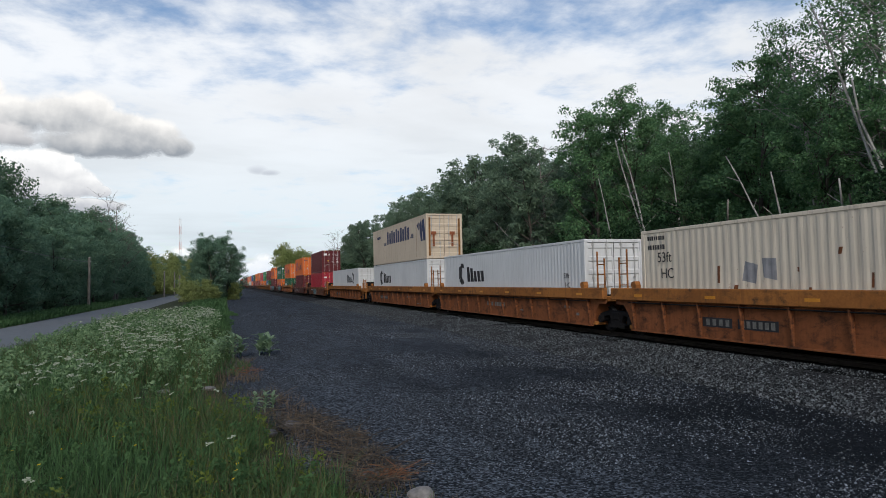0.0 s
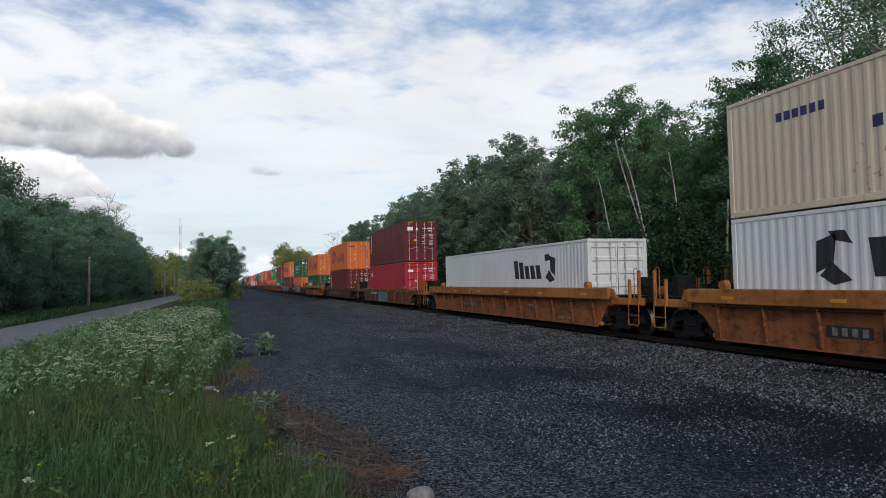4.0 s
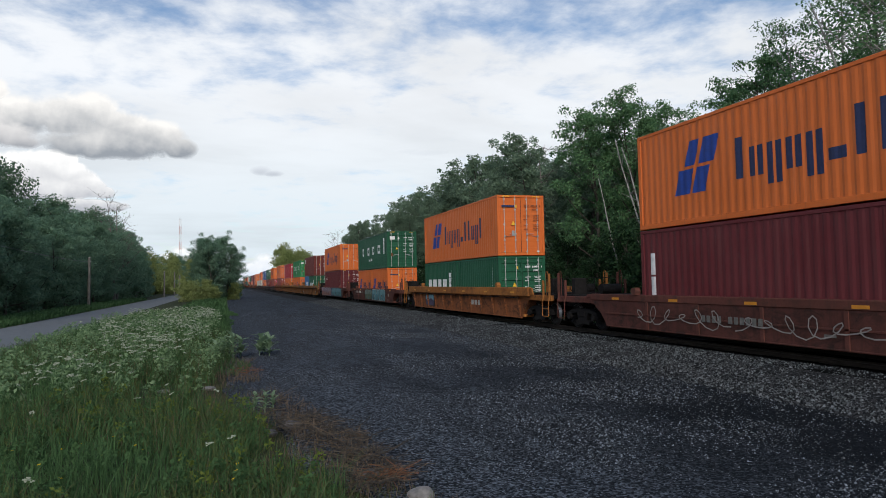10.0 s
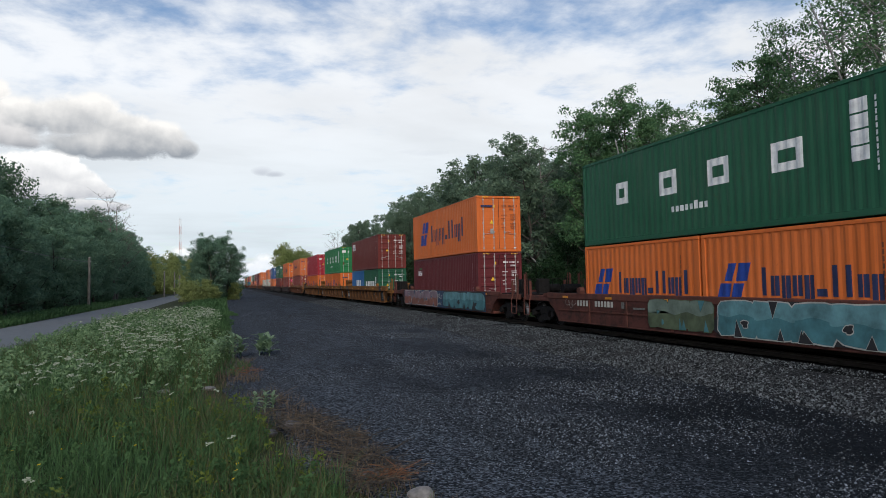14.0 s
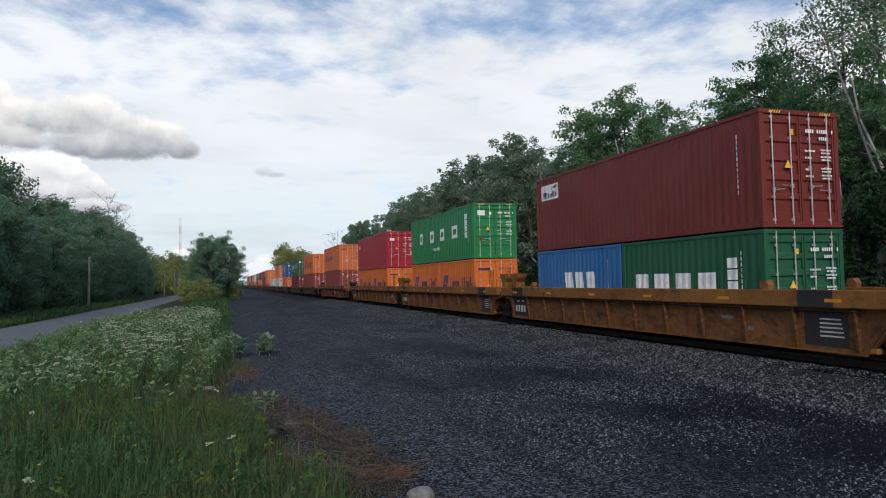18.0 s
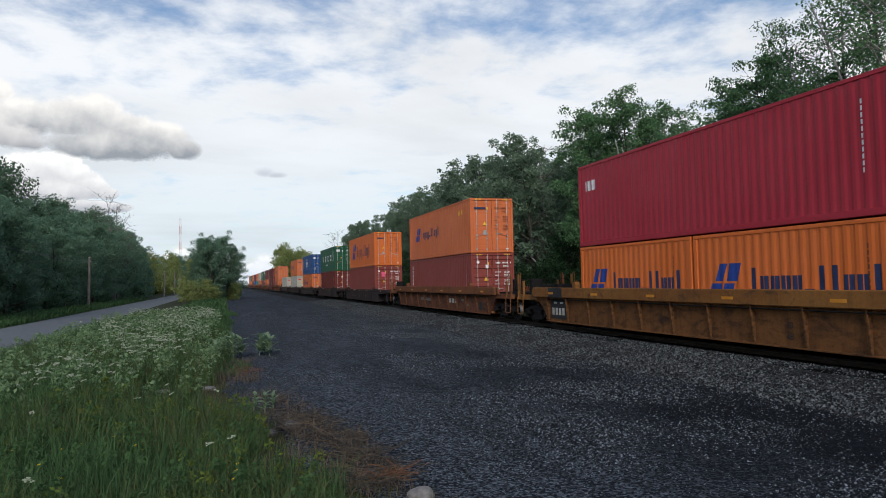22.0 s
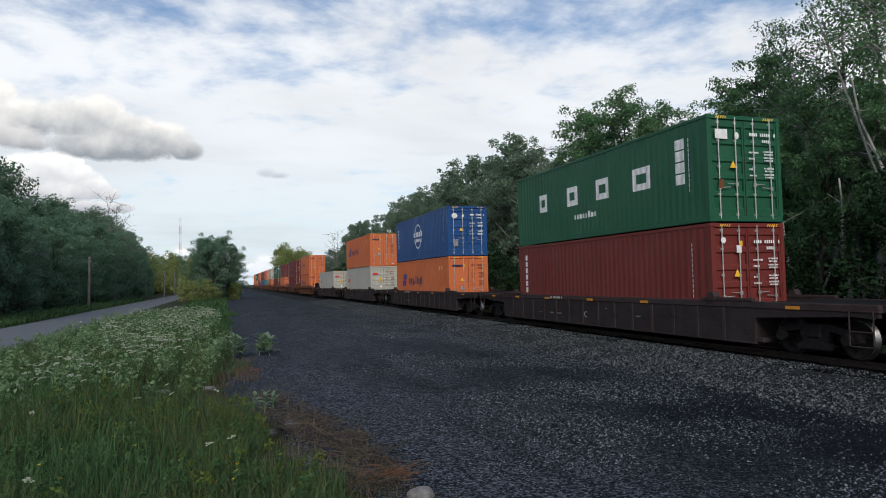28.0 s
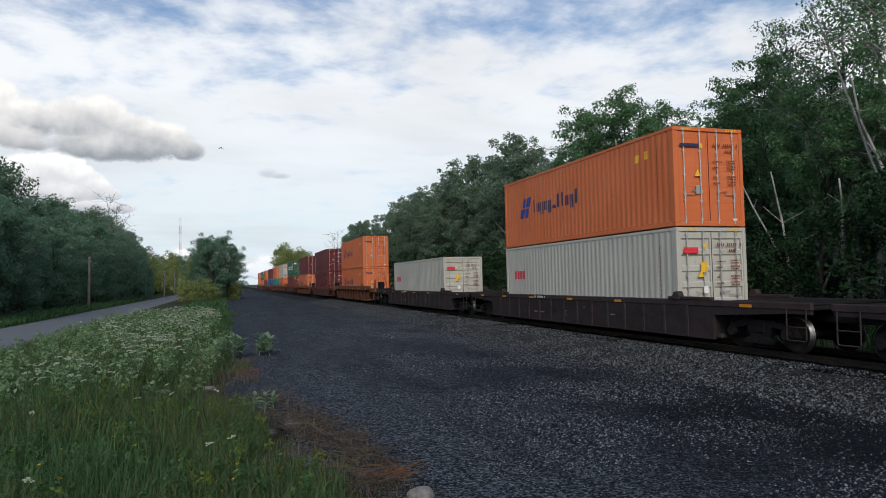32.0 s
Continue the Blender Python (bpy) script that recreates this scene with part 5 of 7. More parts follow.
# unit: container place, well length, (gap to the unit ahead, gap to the unit behind), colours
UNITS = [
    # q, container length, joint ahead, paint, style, label, marks, graffiti
    (1.60, L53, "shared", CAR_YELLOW, "ribbed", Y_LABEL, PLATE, ()),
    (21.19, L53, "shared", CAR_YELLOW, "ribbed", Y_LABEL, BARS, ()),
    (40.92, L53, "shared", CAR_YELLOW, "ribbed", Y_LABEL, PLATE, ()),
    (64.15, L53, "own", CAR_YELLOW, "ribbed", Y_LABEL, PLATE, ()),
    (89.66, L40, "own", CAR_OCHRE, "smooth", "ochre well car with a teal sprayed tag", [("number_panel", MARK_BLACK, [(8.75, 11.3, 0.78, 1.02)], "black stencil panel"), ("number_bars", SPRAY_WHITE, [(11.05 - i * 0.22, 11.2 - i * 0.22, 0.83, 0.98) for i in range(11) if i != 4], "white stencilled bars")], TAG_OCHRE),
    (113.40, L40, "own", CAR_BROWN, "smooth", M_LABEL, BARS, TAG_LINES),
    (136.95, L40, "own", CAR_YELLOW, "ribbed", Y_LABEL, [("company_bars", SPRAY_WHITE, [(3.3, 3.65, 0.6, 0.84), (2.8, 3.15, 0.6, 0.84), (2.3, 2.65, 0.6, 0.84)], "white painted bars")], TAG_BUBBLE),
    (159.72, L40, "own", CAR_BROWN, "smooth", M_LABEL, [("number_bars", SPRAY_WHITE, [(12.45 - i * 0.2, 12.58 - i * 0.2, 0.86, 1.05) for i in range(12) if i not in (4, 5)], "white stencilled bars"), ("stencil_bars", STENCIL, [(9.6, 9.75, 0.85, 1.05), (8.5, 9.1, 0.84, 0.9)], "")], TAG_GREEN),
    (182.59, L40, "own", CAR_BROWN, "smooth", M_LABEL, (), TAG_LONG),
    (206.04, L40, "own", CAR_TAN, "ribbed", Y_LABEL, PANEL + BARS[1:], ()),
    (225.65, L40, "shared", CAR_TAN, "ribbed", Y_LABEL, PANEL, ()),
    (245.19, L40, "shared", CAR_TAN, "ribbed", Y_LABEL, PANEL, ()),
    (268.71, L40, "own", CAR_OCHRE, "ribbed", Y_LABEL, BARS + [("company_bars", SPRAY_WHITE, [(3.25, 3.6, 0.6, 0.84), (2.75, 3.1, 0.6, 0.84), (2.25, 2.6, 0.6, 0.84)], "white painted bars"), ("data_panel", MARK_BLACK, [(-1.6, -1.1, 0.35, 0.75)], "black data panel")], ()),
    (292.60, L40, "own", CAR_BLACK, "smooth", B_LABEL, BLACK_MARKS, ()),
    (314.90, L40, "own", CAR_BLACK, "smooth", B_LABEL, BLACK_MARKS, ()),
    (336.85, L40, "own", CAR_BLACK, "smooth", B_LABEL, BLACK_MARKS, ()),
    (358.80, L40, "own", CAR_BLACK, "smooth", B_LABEL, BLACK_MARKS, ()),
    (380.25, L40, "own", CAR_BLACK, "smooth", B_LABEL, BLACK_MARKS, ()),
    (404.50, L40, "own", CAR_OCHRE, "ribbed", Y_LABEL, (), ()),
    (428.0, L40, "own", CAR_BROWN, "smooth", M_LABEL, (), ()),
    (450.5, L40, "own", CAR_OCHRE, "ribbed", Y_LABEL, (), ()),
    (473.0, L40, "own", CAR_BROWN, "smooth", M_LABEL, (), ()),
    (495.5, L40, "own", CAR_OCHRE, "ribbed", Y_LABEL, (), ()),
    (518.0, L40, "own", CAR_OCHRE, "ribbed", Y_LABEL, (), ()),
    (540.5, L40, "own", CAR_BROWN, "smooth", M_LABEL, (), ()),
    (563.0, L40, "own", CAR_OCHRE, "ribbed", Y_LABEL, (), ()),
    (585.5, L40, "own", CAR_BROWN, "smooth", M_LABEL, (), ()),
    (608.0, L40, "own", CAR_OCHRE, "ribbed", Y_LABEL, (), ()),
]
NEAR_WHEELS = None    # wheelsets of the units that come near
for i, (q, well, joint, mat, style, label, marks, graf) in enumerate(UNITS):
    if q > 400 and NEAR_WHEELS is None:
        NEAR_WHEELS = len(WHEELS)
    ahead = q - (UNITS[i - 1][0] + UNITS[i - 1][1]) if i else 3.45
    behind = UNITS[i + 1][0] - (q + well) if i + 1 < len(UNITS) else 9.0
    nxt = UNITS[i + 1][2] if i + 1 < len(UNITS) else "own"
    well_car(q, ahead / 2, behind / 2, mat, style, joint, "none" if nxt == "shared" else "own", well, label, marks, graf)

for k in (13, 14, 15, 16, 17):
    stencil("C", 6.52, 0.47, 0.30, SPRAY_WHITE if k == 14 else STENCIL, CARS[k][0], -1.345)
stencil("48", -0.6, 0.66, 0.36, SPRAY_WHITE, CARS[7][0], -1.366)
stencil("53", 10.3, 0.42, 0.40, MARK_BLACK, CARS[2][0])
stencil("53", 1.6, 0.5, 0.30, MARK_BLACK, CARS[10][0])
stencil("40", 2.9, 0.62, 0.22, MARK_BLACK, CARS[11][0])
stencil("48", 2.9, 0.36, 0.22, MARK_BLACK, CARS[11][0])

load(1.60, one(CREAM_PALE, "cream fifty-three foot container with rusty patched panels",
               [("lettering", MARK_BLACK, bars(15.85, 15.0, 2.58, 2.71, [1, 1, 1, .9, .9, .9, .9, .9], 0.3) + bars(15.85, 15.0, 2.3, 2.44, [1] * 7, 0.3), "small black bars"),
                ("patch", MARK_GREY, [[(11.5, 1.28), (11.95, 1.36), (11.85, 1.84), (11.42, 1.74)], [(10.85, 1.36), (11.25, 1.43), (11.3, 1.9), (10.86, 1.88)]], "grey repair patches"),
                ("rust_stain", CAR_OCHRE, [rect(12.75, 12.85, 1.3, 1.75, 0.03), rect(12.15, 12.28, 1.05, 1.25, 0.05), rect(9.1, 9.2, 1.9, 2.05, 0.04), rect(9.9, 9.98, 1.0, 1.2, 0.02), rect(7.2, 7.4, 1.9, 2.02, 0.1), rect(8.4, 8.46, 1.2, 1.5, 0.02), rect(5.1, 5.2, 1.5, 1.75, 0.03), rect(10.2, 10.26, 1.55, 1.65)], "rust stains")],
               L53, HC, domestic=True, door_tone="dark", code=False))
load(21.19, one(WHITE, "white fifty-three foot container with black lettering", WHITE_53, L53, HC, domestic=True, door_tone="dark", code=False))
load(40.92, one(WHITE, "white fifty-three foot container with black lettering", WHITE_53, L53, HC, domestic=True, door_tone="dark", code=False),
     one(CREAM, "cream fifty-three foot container with large navy letters",
         [("lettering", MARK_NAVY, bars(11.0, 4.2, 1.5, 2.5, [1, .85] * 5, 0.26), "large navy upright bars"),
          ("small_lettering", MARK_NAVY, bars(12.2, 11.2, 1.45, 1.7, [1, 1, 1], 0.3) + bars(4.1, 3.1, 1.55, 1.85, [.4, 1, 1], 0.3) + bars(14.6, 13.2, 2.1, 2.4, [.7] * 6, 0.3), ""),
          ("emblem", MARK_NAVY, [[(0.9, 1.2), (1.35, 1.2), (1.7, 2.3), (1.2, 2.65)], [(1.75, 1.9), (2.3, 2.3), (1.75, 2.5)], [(0.25, 1.2), (0.75, 1.2), (1.1, 2.5), (0.5, 2.65)]], "navy chevron emblem"),
          ("rust_seam", CAR_OCHRE, [rect(2.35, 2.42, 0.2, 2.4)], "rusty seam")], L53, HC, domestic=True, door_tone="dark", code=False,
         dmarks=[("door_arrow", MARK_RUST, -0.80, -0.66, -2.1, -1.35, False), ("door_arrow_head", MARK_RUST, -0.90, -0.56, -1.35, -1.15, False), ("door_arrow", MARK_RUST, 0.46, 0.60, -2.1, -1.35, False), ("door_arrow_head", MARK_RUST, 0.36, 0.70, -1.35, -1.15, False), ("door_stain", CAR_TAN, -1.06, -0.95, -2.7, -0.25, False), ("door_stain", CAR_TAN, 0.94, 1.06, -2.7, -0.3, False)]))
load(64.15, one(WHITE, "white fifty-three foot container with black lettering", WHITE_53B, L53, HC, domestic=True, door_tone="dark", code=False))
stencil("53ft", 15.35, 1.92, 0.42, MARK_BLACK, CONTAINERS[0][0], -1.224)
stencil("HC", 15.2, 1.45, 0.42, MARK_BLACK, CONTAINERS[0][0], -1.224)
stencil("53'", 15.4, 0.95, 0.34, MARK_BLACK, CONTAINERS[4][0], -1.224)
stencil("53ft", 1.6, 1.5, 0.28, MARK_BLACK, CONTAINERS[1][0], -1.224)
stencil("HC", 1.5, 1.15, 0.28, MARK_BLACK, CONTAINERS[1][0], -1.224)
load(89.66, CRIMSON_A, MAROON_TOP)
load(113.40, MAROON_A, HL_BIG)
load(136.95, pair(GREEN_20, QUAD_20), HL_BIG)
load(159.72, pair(HL_20, HL_20), QUAD)
load(182.59, MAROON_G, HL_BIG)
load(206.04, pair(QUAD_20, BLUE_20), MAROON_B)
load(225.65, pair(HL_20, HL_20), QUAD_LIGHT)
load(245.19, pair(HL_20, HL_20), CRIMSON_A)
load(268.71, one(MAROON_FADED, "faded brick red forty foot container with white bars running down", down_word(11.35, 6, z0=2.5), dmarks=D_TRI), HL_SMALL)
load(292.60, one(MAROON_FADED, "oxide red forty foot container with pink door sticker", (), dmarks=D_TAL), HL_BIG)
load(314.90, MAROON_T, QUAD)
load(336.85, HL_SMALL, COSMO)
load(358.80, GREY_BOX, HL_SMALL)
load(380.25, GREY_BOX)
load(404.50, HL_SMALL, HL_SMALL)
load(428.0, MAROON_A, MAROON_A)
load(450.5, HL_PLAIN, MAROON_A)
load(473.0, MAROON_T, QUAD)
load(495.5, HL_PLAIN, GREY_BOX)
load(518.0, one(TEAL, "teal forty foot container in the train"), HL_PLAIN)
load(540.5, one(BLUE, "blue forty foot container in the train"), MAROON_A)
load(563.0, MAROON_T, HL_PLAIN)
load(585.5, HL_PLAIN, QUAD)
load(608.0, HL_PLAIN, HL_PLAIN)

# ------------------------------------------------------------------ trees
def leaf_cloud(rnd, tips, count, spread, size):
    """Small leaves scattered round the twigs."""
    pts = np.array([tips[rnd.randrange(len(tips))] for _ in range(count)])
    g = np.random.RandomState(rnd.randrange(10 ** 6))
    off = g.normal(0, 1, (count, 3))
    off *= (g.uniform(0, 1, (count, 1)) ** 0.45 * 1.9) / np.linalg.norm(off, axis=1)[:, None]
    c = pts + off * np.array([spread, spread, spread * 0.75])
    n = g.normal(0, 1, (count, 3)) + np.array([0, 0, 0.9])
    n /= np.linalg.norm(n, axis=1)[:, None]
    h = g.normal(0, 1, (count, 3))
    u = np.cross(n, h)
    u /= np.linalg.norm(u, axis=1)[:, None]
    w = np.cross(n, u)
    s = size * g.uniform(0.6, 1.4, (count, 1))
    v = np.stack([c - u * s, c - w * s * 0.55 + u * s * 0.1 + n * s * 0.15, c + u * s, c + w * s * 0.55 + u * s * 0.1 + n * s * 0.15], 1).reshape(-1, 3)
    return v


def crown_cloud(rnd, clumps, count, size):
    """Leaves on the outer shells of many small rounded clumps, facing outwards."""
    g = np.random.RandomState(rnd.randrange(10 ** 6))
    mid = np.array([c[:3] for c in clumps])
    rad = np.array([c[3] for c in clumps])
    w = rad ** 2
    k = g.choice(len(clumps), count, p=w / w.sum())
    d = g.normal(0, 1, (count, 3)) + np.array([0, 0, 0.45])
    d /= np.linalg.norm(d, axis=1)[:, None]
    far = g.uniform(0, 1, (count, 1)) ** 0.28 * g.uniform(0.85, 1.25, (count, 1))
    c = mid[k] + d * far * rad[k][:, None] * np.array([1, 1, 0.8])
    n = d * 1.1 + g.normal(0, 0.55, (count, 3)) + np.array([0, 0, 0.35])
    n /= np.linalg.norm(n, axis=1)[:, None]
    u = np.cross(n, g.normal(0, 1, (count, 3)))
    u /= np.linalg.norm(u, axis=1)[:, None]
    t = np.cross(n, u)
    z = size * g.uniform(0.6, 1.4, (count, 1))
    return np.stack([c - u * z, c - t * z * 0.62 + u * z * 0.1 + n * z * 0.15, c + u * z, c + t * z * 0.62 + u * z * 0.1 + n * z * 0.15], 1).reshape(-1, 3)


def leaf_mesh(name, v, mat):
    me = bpy.data.meshes.new(name)
    k = len(v) // 4
    me.vertices.add(len(v))
    me.vertices.foreach_set("co", v.astype(np.float32).ravel())
    me.loops.add(len(v))
    me.loops.foreach_set("vertex_index", np.arange(len(v), dtype=np.int32))
    me.polygons.add(k)
    me.polygons.foreach_set("loop_start", np.arange(0, len(v), 4, dtype=np.int32))
    me.polygons.foreach_set("loop_total", np.full(k, 4, dtype=np.int32))
    me.materials.append(mat)
    me.update(calc_edges=True)
    me.validate()
    return me


def tree_shape(seed, high, crown_from, width, leaves, size, lean=0.03, clump=0.5):
    """Trunk with rising limbs, and a rounded crown of leafy clumps round their ends."""
    rnd = random.Random(seed)
    s, clumps = Shape(), []
    r = high * 0.011 + 0.03
    p = Vector((0, 0, -0.2))
    n = 9
    d = Vector((rnd.uniform(-lean, lean), rnd.uniform(-lean, lean), 1))
    stem = [p.copy()]
    for i in range(n):
        d += Vector((rnd.uniform(-0.07, 0.07), rnd.uniform(-0.07, 0.07), 0))
        p = p + d.normalized() * high * 0.95 / n
        stem.append(p.copy())

    def on_stem(u):
        f = min(0.999, max(0, u)) * n
        return stem[int(f)].lerp(stem[int(f) + 1], f - int(f))
    for i in range(n):
        s.rod(stem[i], stem[i + 1], r * (1 - i / (n + 0.7)), r * (1 - (i + 1) / (n + 0.7)), 7, False)
    limbs = 24
    for k in range(limbs):
        v = (k + rnd.random()) / limbs
        u = crown_from + (1 - crown_from) * v
        ang = k * 2.4 + rnd.uniform(-0.5, 0.5)
        girth = width * math.sin(pi * (0.16 + 0.74 * v)) ** 0.75 * rnd.uniform(0.55, 1.12)
        e = on_stem(u) + Vector((cos(ang) * girth, sin(ang) * girth, rnd.uniform(-0.2, 0.5)))
        a = on_stem(max(0.1, u - girth * rnd.uniform(0.6, 1.1) / high))
        mid = a.lerp(e, 0.55) + Vector((0, 0, -girth * 0.08))
        rb = r * (1 - u) * 0.5 + 0.018
        s.rod(a, mid, rb, rb * 0.7, 5, False)
        s.rod(mid, e, rb * 0.7, 0.008, 5, False)
        for j in range(6):
            t = mid.lerp(e, rnd.uniform(0.35, 1.1))
            q = t + Vector((rnd.gauss(0, 1), rnd.gauss(0, 1), rnd.gauss(0.25, 0.8))) * width * 0.20
            s.rod(t, q, 0.016, 0.006, 4, False)
            clumps.append((q.x, q.y, q.z, clump * rnd.uniform(0.7, 1.6)))
    for j in range(4):
        q = stem[-1] + Vector((rnd.gauss(0, 0.3), rnd.gauss(0, 0.3), rnd.uniform(-0.5, 0.45)))
        clumps.append((q.x, q.y, q.z, clump * rnd.uniform(0.7, 1.2)))
    return s, crown_cloud(rnd, clumps, leaves, size)


PROTO = {}


def tree(kind, x, y, scale=1.0, turn=0.0, z=0.0):
    """kind: name of a prototype; one trunk object with its crown."""
    trunk_me, crown_me, label, cat = PROTO[kind]
    t = new("tree" if cat == "tree" else "bush")
    a = part("trunk", trunk_me, None, t)
    b = part("crown", crown_me, None, t)
    t.matrix_basis = pose(x, y, z, 0, 0, turn) @ Matrix.Scale(scale, 4)
    tagged(t, label, cat)
    return t


def proto(kind, seed, high, crown_from, width, leaves, size, leaf, wood, label, cat="tree", clump=0.5):
    s, v = tree_shape(seed, high, crown_from, width, leaves, size, clump=clump)
    PROTO[kind] = (s.mesh("trunk", wood, True), leaf_mesh("crown", v, leaf), label, cat)


for k in range(5):
    proto("wood%d" % k, 20 + k, 14, 0.30, 2.7, 16000, 0.078, LEAF, BARK, "tall leafy broadleaf tree at the wood's edge", "tree", 0.40)
for k in range(3):
    proto("deep%d" % k, 40 + k, 14, 0.10, 3.1, 11000, 0.13, LEAF_DEEP, BARK, "dark leafy tree deep in the woods", "tree", 0.75)
for k in range(3):
    proto("birch%d" % k, 50 + k, 14, 0.42, 1.9, 5500, 0.055, LEAF, BARK_PALE, "slender pale-trunked tree with thin crown", "tree", 0.36)
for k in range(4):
    proto("far%d" % k, 30 + k, 14, 0.16, 2.7, 12500, 0.105, LEAF_FAR_HAZE, BARK, "pale green broadleaf tree further along the woods", "tree", 0.44)
for k in range(3):
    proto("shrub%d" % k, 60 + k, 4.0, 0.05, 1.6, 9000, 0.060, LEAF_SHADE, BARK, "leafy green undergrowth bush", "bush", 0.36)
for k in range(2):
    proto("sunny%d" % k, 70 + k, 12, 0.10, 2.9, 5000, 0.20, LEAF_SUN, BARK, "distant tree, sunlight put into its yellow-green leaf colour", "tree", 0.7)
for k in range(3):
    proto("edge%d" % k, 80 + k, 12, 0.03, 3.1, 15000, 0.11, LEAF_HAZE, BARK, "dense tree leafy to the ground, haze put into its blue-green", "tree", 0.58)
for k in range(2):
    proto("pale%d" % k, 95 + k, 4.0, 0.05, 1.7, 4000, 0.12, LEAF_SUN, BARK, "pale green bush beside the far road", "bush", 0.4)
for k in range(2):
    proto("bare%d" % k, 90 + k, 12, 0.3, 2.4, 30, 0.08, LEAF, POLE_WOOD, "bare grey leafless tree among the green ones")

rnd = random.Random(5)
# the woods' skyline: how far along the line, and how high, it stands in a plane 27 m beside the camera
SKY_R = [(20.9, 11.5), (23.3, 11.8), (25.3, 12.2), (27.1, 13.2), (30.3, 13.3), (31.3, 12.3), (34.8, 12.7), (38.3, 15.3), (40.4, 14.1), (44.4, 15.7), (48.5, 14.0), (53.6, 15.7), (59.6, 17.2),
         (69, 15.8), (78.8, 14.8), (94.2, 16.8), (108, 16.1), (126, 15.3), (147, 16.0), (167, 12.1), (200, 11)]
SKY_L = [(50, 13.5), (64.6, 13.5), (75.1, 12.3), (96.5, 13.9), (130, 17.5), (153.6, 15.0), (163.6, 10.8), (200, 9)]


def skyline(table, plane, x, y):
    """Height that just reaches the skyline for a tree at x, y."""
    k = plane / abs(x)
    u = y * k
    h = table[-1][1] if u > table[-1][0] else table[0][1]
    for (a, ha), (b, hb) in zip(table, table[1:]):
        if a <= u <= b:
            h = ha + (hb - ha) * (u - a) / (b - a)
    return EYE_Z + (h - EYE_Z) / k


def woods_right():
    y = 6.0
    while y < 235:
        far = y > 120
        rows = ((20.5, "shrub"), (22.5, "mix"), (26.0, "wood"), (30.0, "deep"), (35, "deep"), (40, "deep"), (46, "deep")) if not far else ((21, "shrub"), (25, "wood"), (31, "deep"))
        for x, what in rows:
            xx, yy = x + rnd.uniform(-1.3, 1.3), y + rnd.uniform(-1.8, 1.8)
            sc = rnd.uniform(0.86, 1.1)
            if what == "mix":
                what = rnd.choice(("birch", "wood", "wood", "shrub", "shrub"))
            # further trees take the leaves paled for haze
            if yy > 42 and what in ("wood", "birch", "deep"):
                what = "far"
            k = {"shrub": 3, "wood": 5, "deep": 3, "birch": 3, "far": 4}[what]
            if what == "shrub":
                sc = rnd.uniform(0.7, 1.35)
            else:
                sc = skyline(SKY_R, 27, xx, yy) / (15.3 if what == "far" else 14.8) * (rnd.uniform(0.70, 0.92) if x >= 30 else rnd.uniform(0.88, 1.10))
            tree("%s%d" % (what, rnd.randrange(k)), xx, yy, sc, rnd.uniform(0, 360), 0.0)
        y += 3.6 if y < 70 else (5.0 if y < 130 else 8.0)


def woods_left():
    y = 44.0
    while y < 175:
        for x, what in ((-17.5, "edge"), (-20.8, "edge"), (-26.5, "deep")):
            xx, yy = x + rnd.uniform(-1.0, 0.8), y + rnd.uniform(-2, 2)
            tree("%s%d" % (what, rnd.randrange(3)), xx, yy, skyline(SKY_L, 18, xx, yy) / 14.4 * rnd.uniform(0.8, 1.02), rnd.uniform(0, 360))
        y += 4.5 if y < 90 else 7


woods_right()
woods_left()
# bush between road and lot, far sun-coloured trees, trees at the line's far end
for x, y, k, sc in ((-3.2, 104, "edge0", 0.72), (-0.9, 108, "edge1", 0.84), (-1.8, 100, "edge2", 0.74), (-2.4, 106, "edge1", 0.8), (0.2, 105, "edge0", 0.66), (1.2, 103, "pale1", 0.6), (1.0, 110, "edge2", 0.55)):
    tree(k, x, y, sc, rnd.uniform(0, 360))
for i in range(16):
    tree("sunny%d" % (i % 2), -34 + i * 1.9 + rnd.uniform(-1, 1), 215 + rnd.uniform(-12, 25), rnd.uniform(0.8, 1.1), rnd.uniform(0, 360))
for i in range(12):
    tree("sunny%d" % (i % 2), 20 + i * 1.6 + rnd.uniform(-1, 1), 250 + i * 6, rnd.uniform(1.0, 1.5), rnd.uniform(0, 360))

for x, y, k, sc in ((24.0, 152, "bare0", 1.25), (25.5, 158, "bare1", 1.2), (-16.2, 113, "bare0", 1.45), (-16.6, 118, "bare1", 1.4), (24.0, 47.5, "bare1", 1.15)):
    tree(k, x, y, sc, rnd.uniform(0, 360))
for x, y, k, sc in ((25.0, 26.3, "wood1", 0.97), (26.2, 29.0, "wood3", 0.93), (23.0, 17.2, "birch0", 1.12), (24.2, 19.8, "birch1", 1.16), (25.0, 16.2, "birch2", 1.2), (26.0, 21.8, "birch0", 1.15), (24.6, 22.8, "birch1", 1.0), (22.6, 15.4, "birch2", 1.1), (23.6, 14.0, "birch0", 1.15)):
    tree(k, x, y, sc, rnd.uniform(0, 360))
for i in range(14):
    tree("pale%d" % (i % 2), -33 + i * 2.1, 196 + rnd.uniform(-6, 6), rnd.uniform(1.0, 1.7), rnd.uniform(0, 360))
for i in range(9):
    tree("edge%d" % (i % 3), -34 + i * 2.9, 236 + rnd.uniform(-6, 6), rnd.uniform(0.9, 1.15), rnd.uniform(0, 360))
for x, y, sc in ((-4.2, 92, 0.85), (-3.0, 88, 0.7), (-5.0, 95, 0.9), (-1.6, 91, 0.6), (-2.4, 96, 0.9)):
    tree("pale%d" % rnd.randrange(2), x, y, sc * 0.8, rnd.uniform(0, 360))
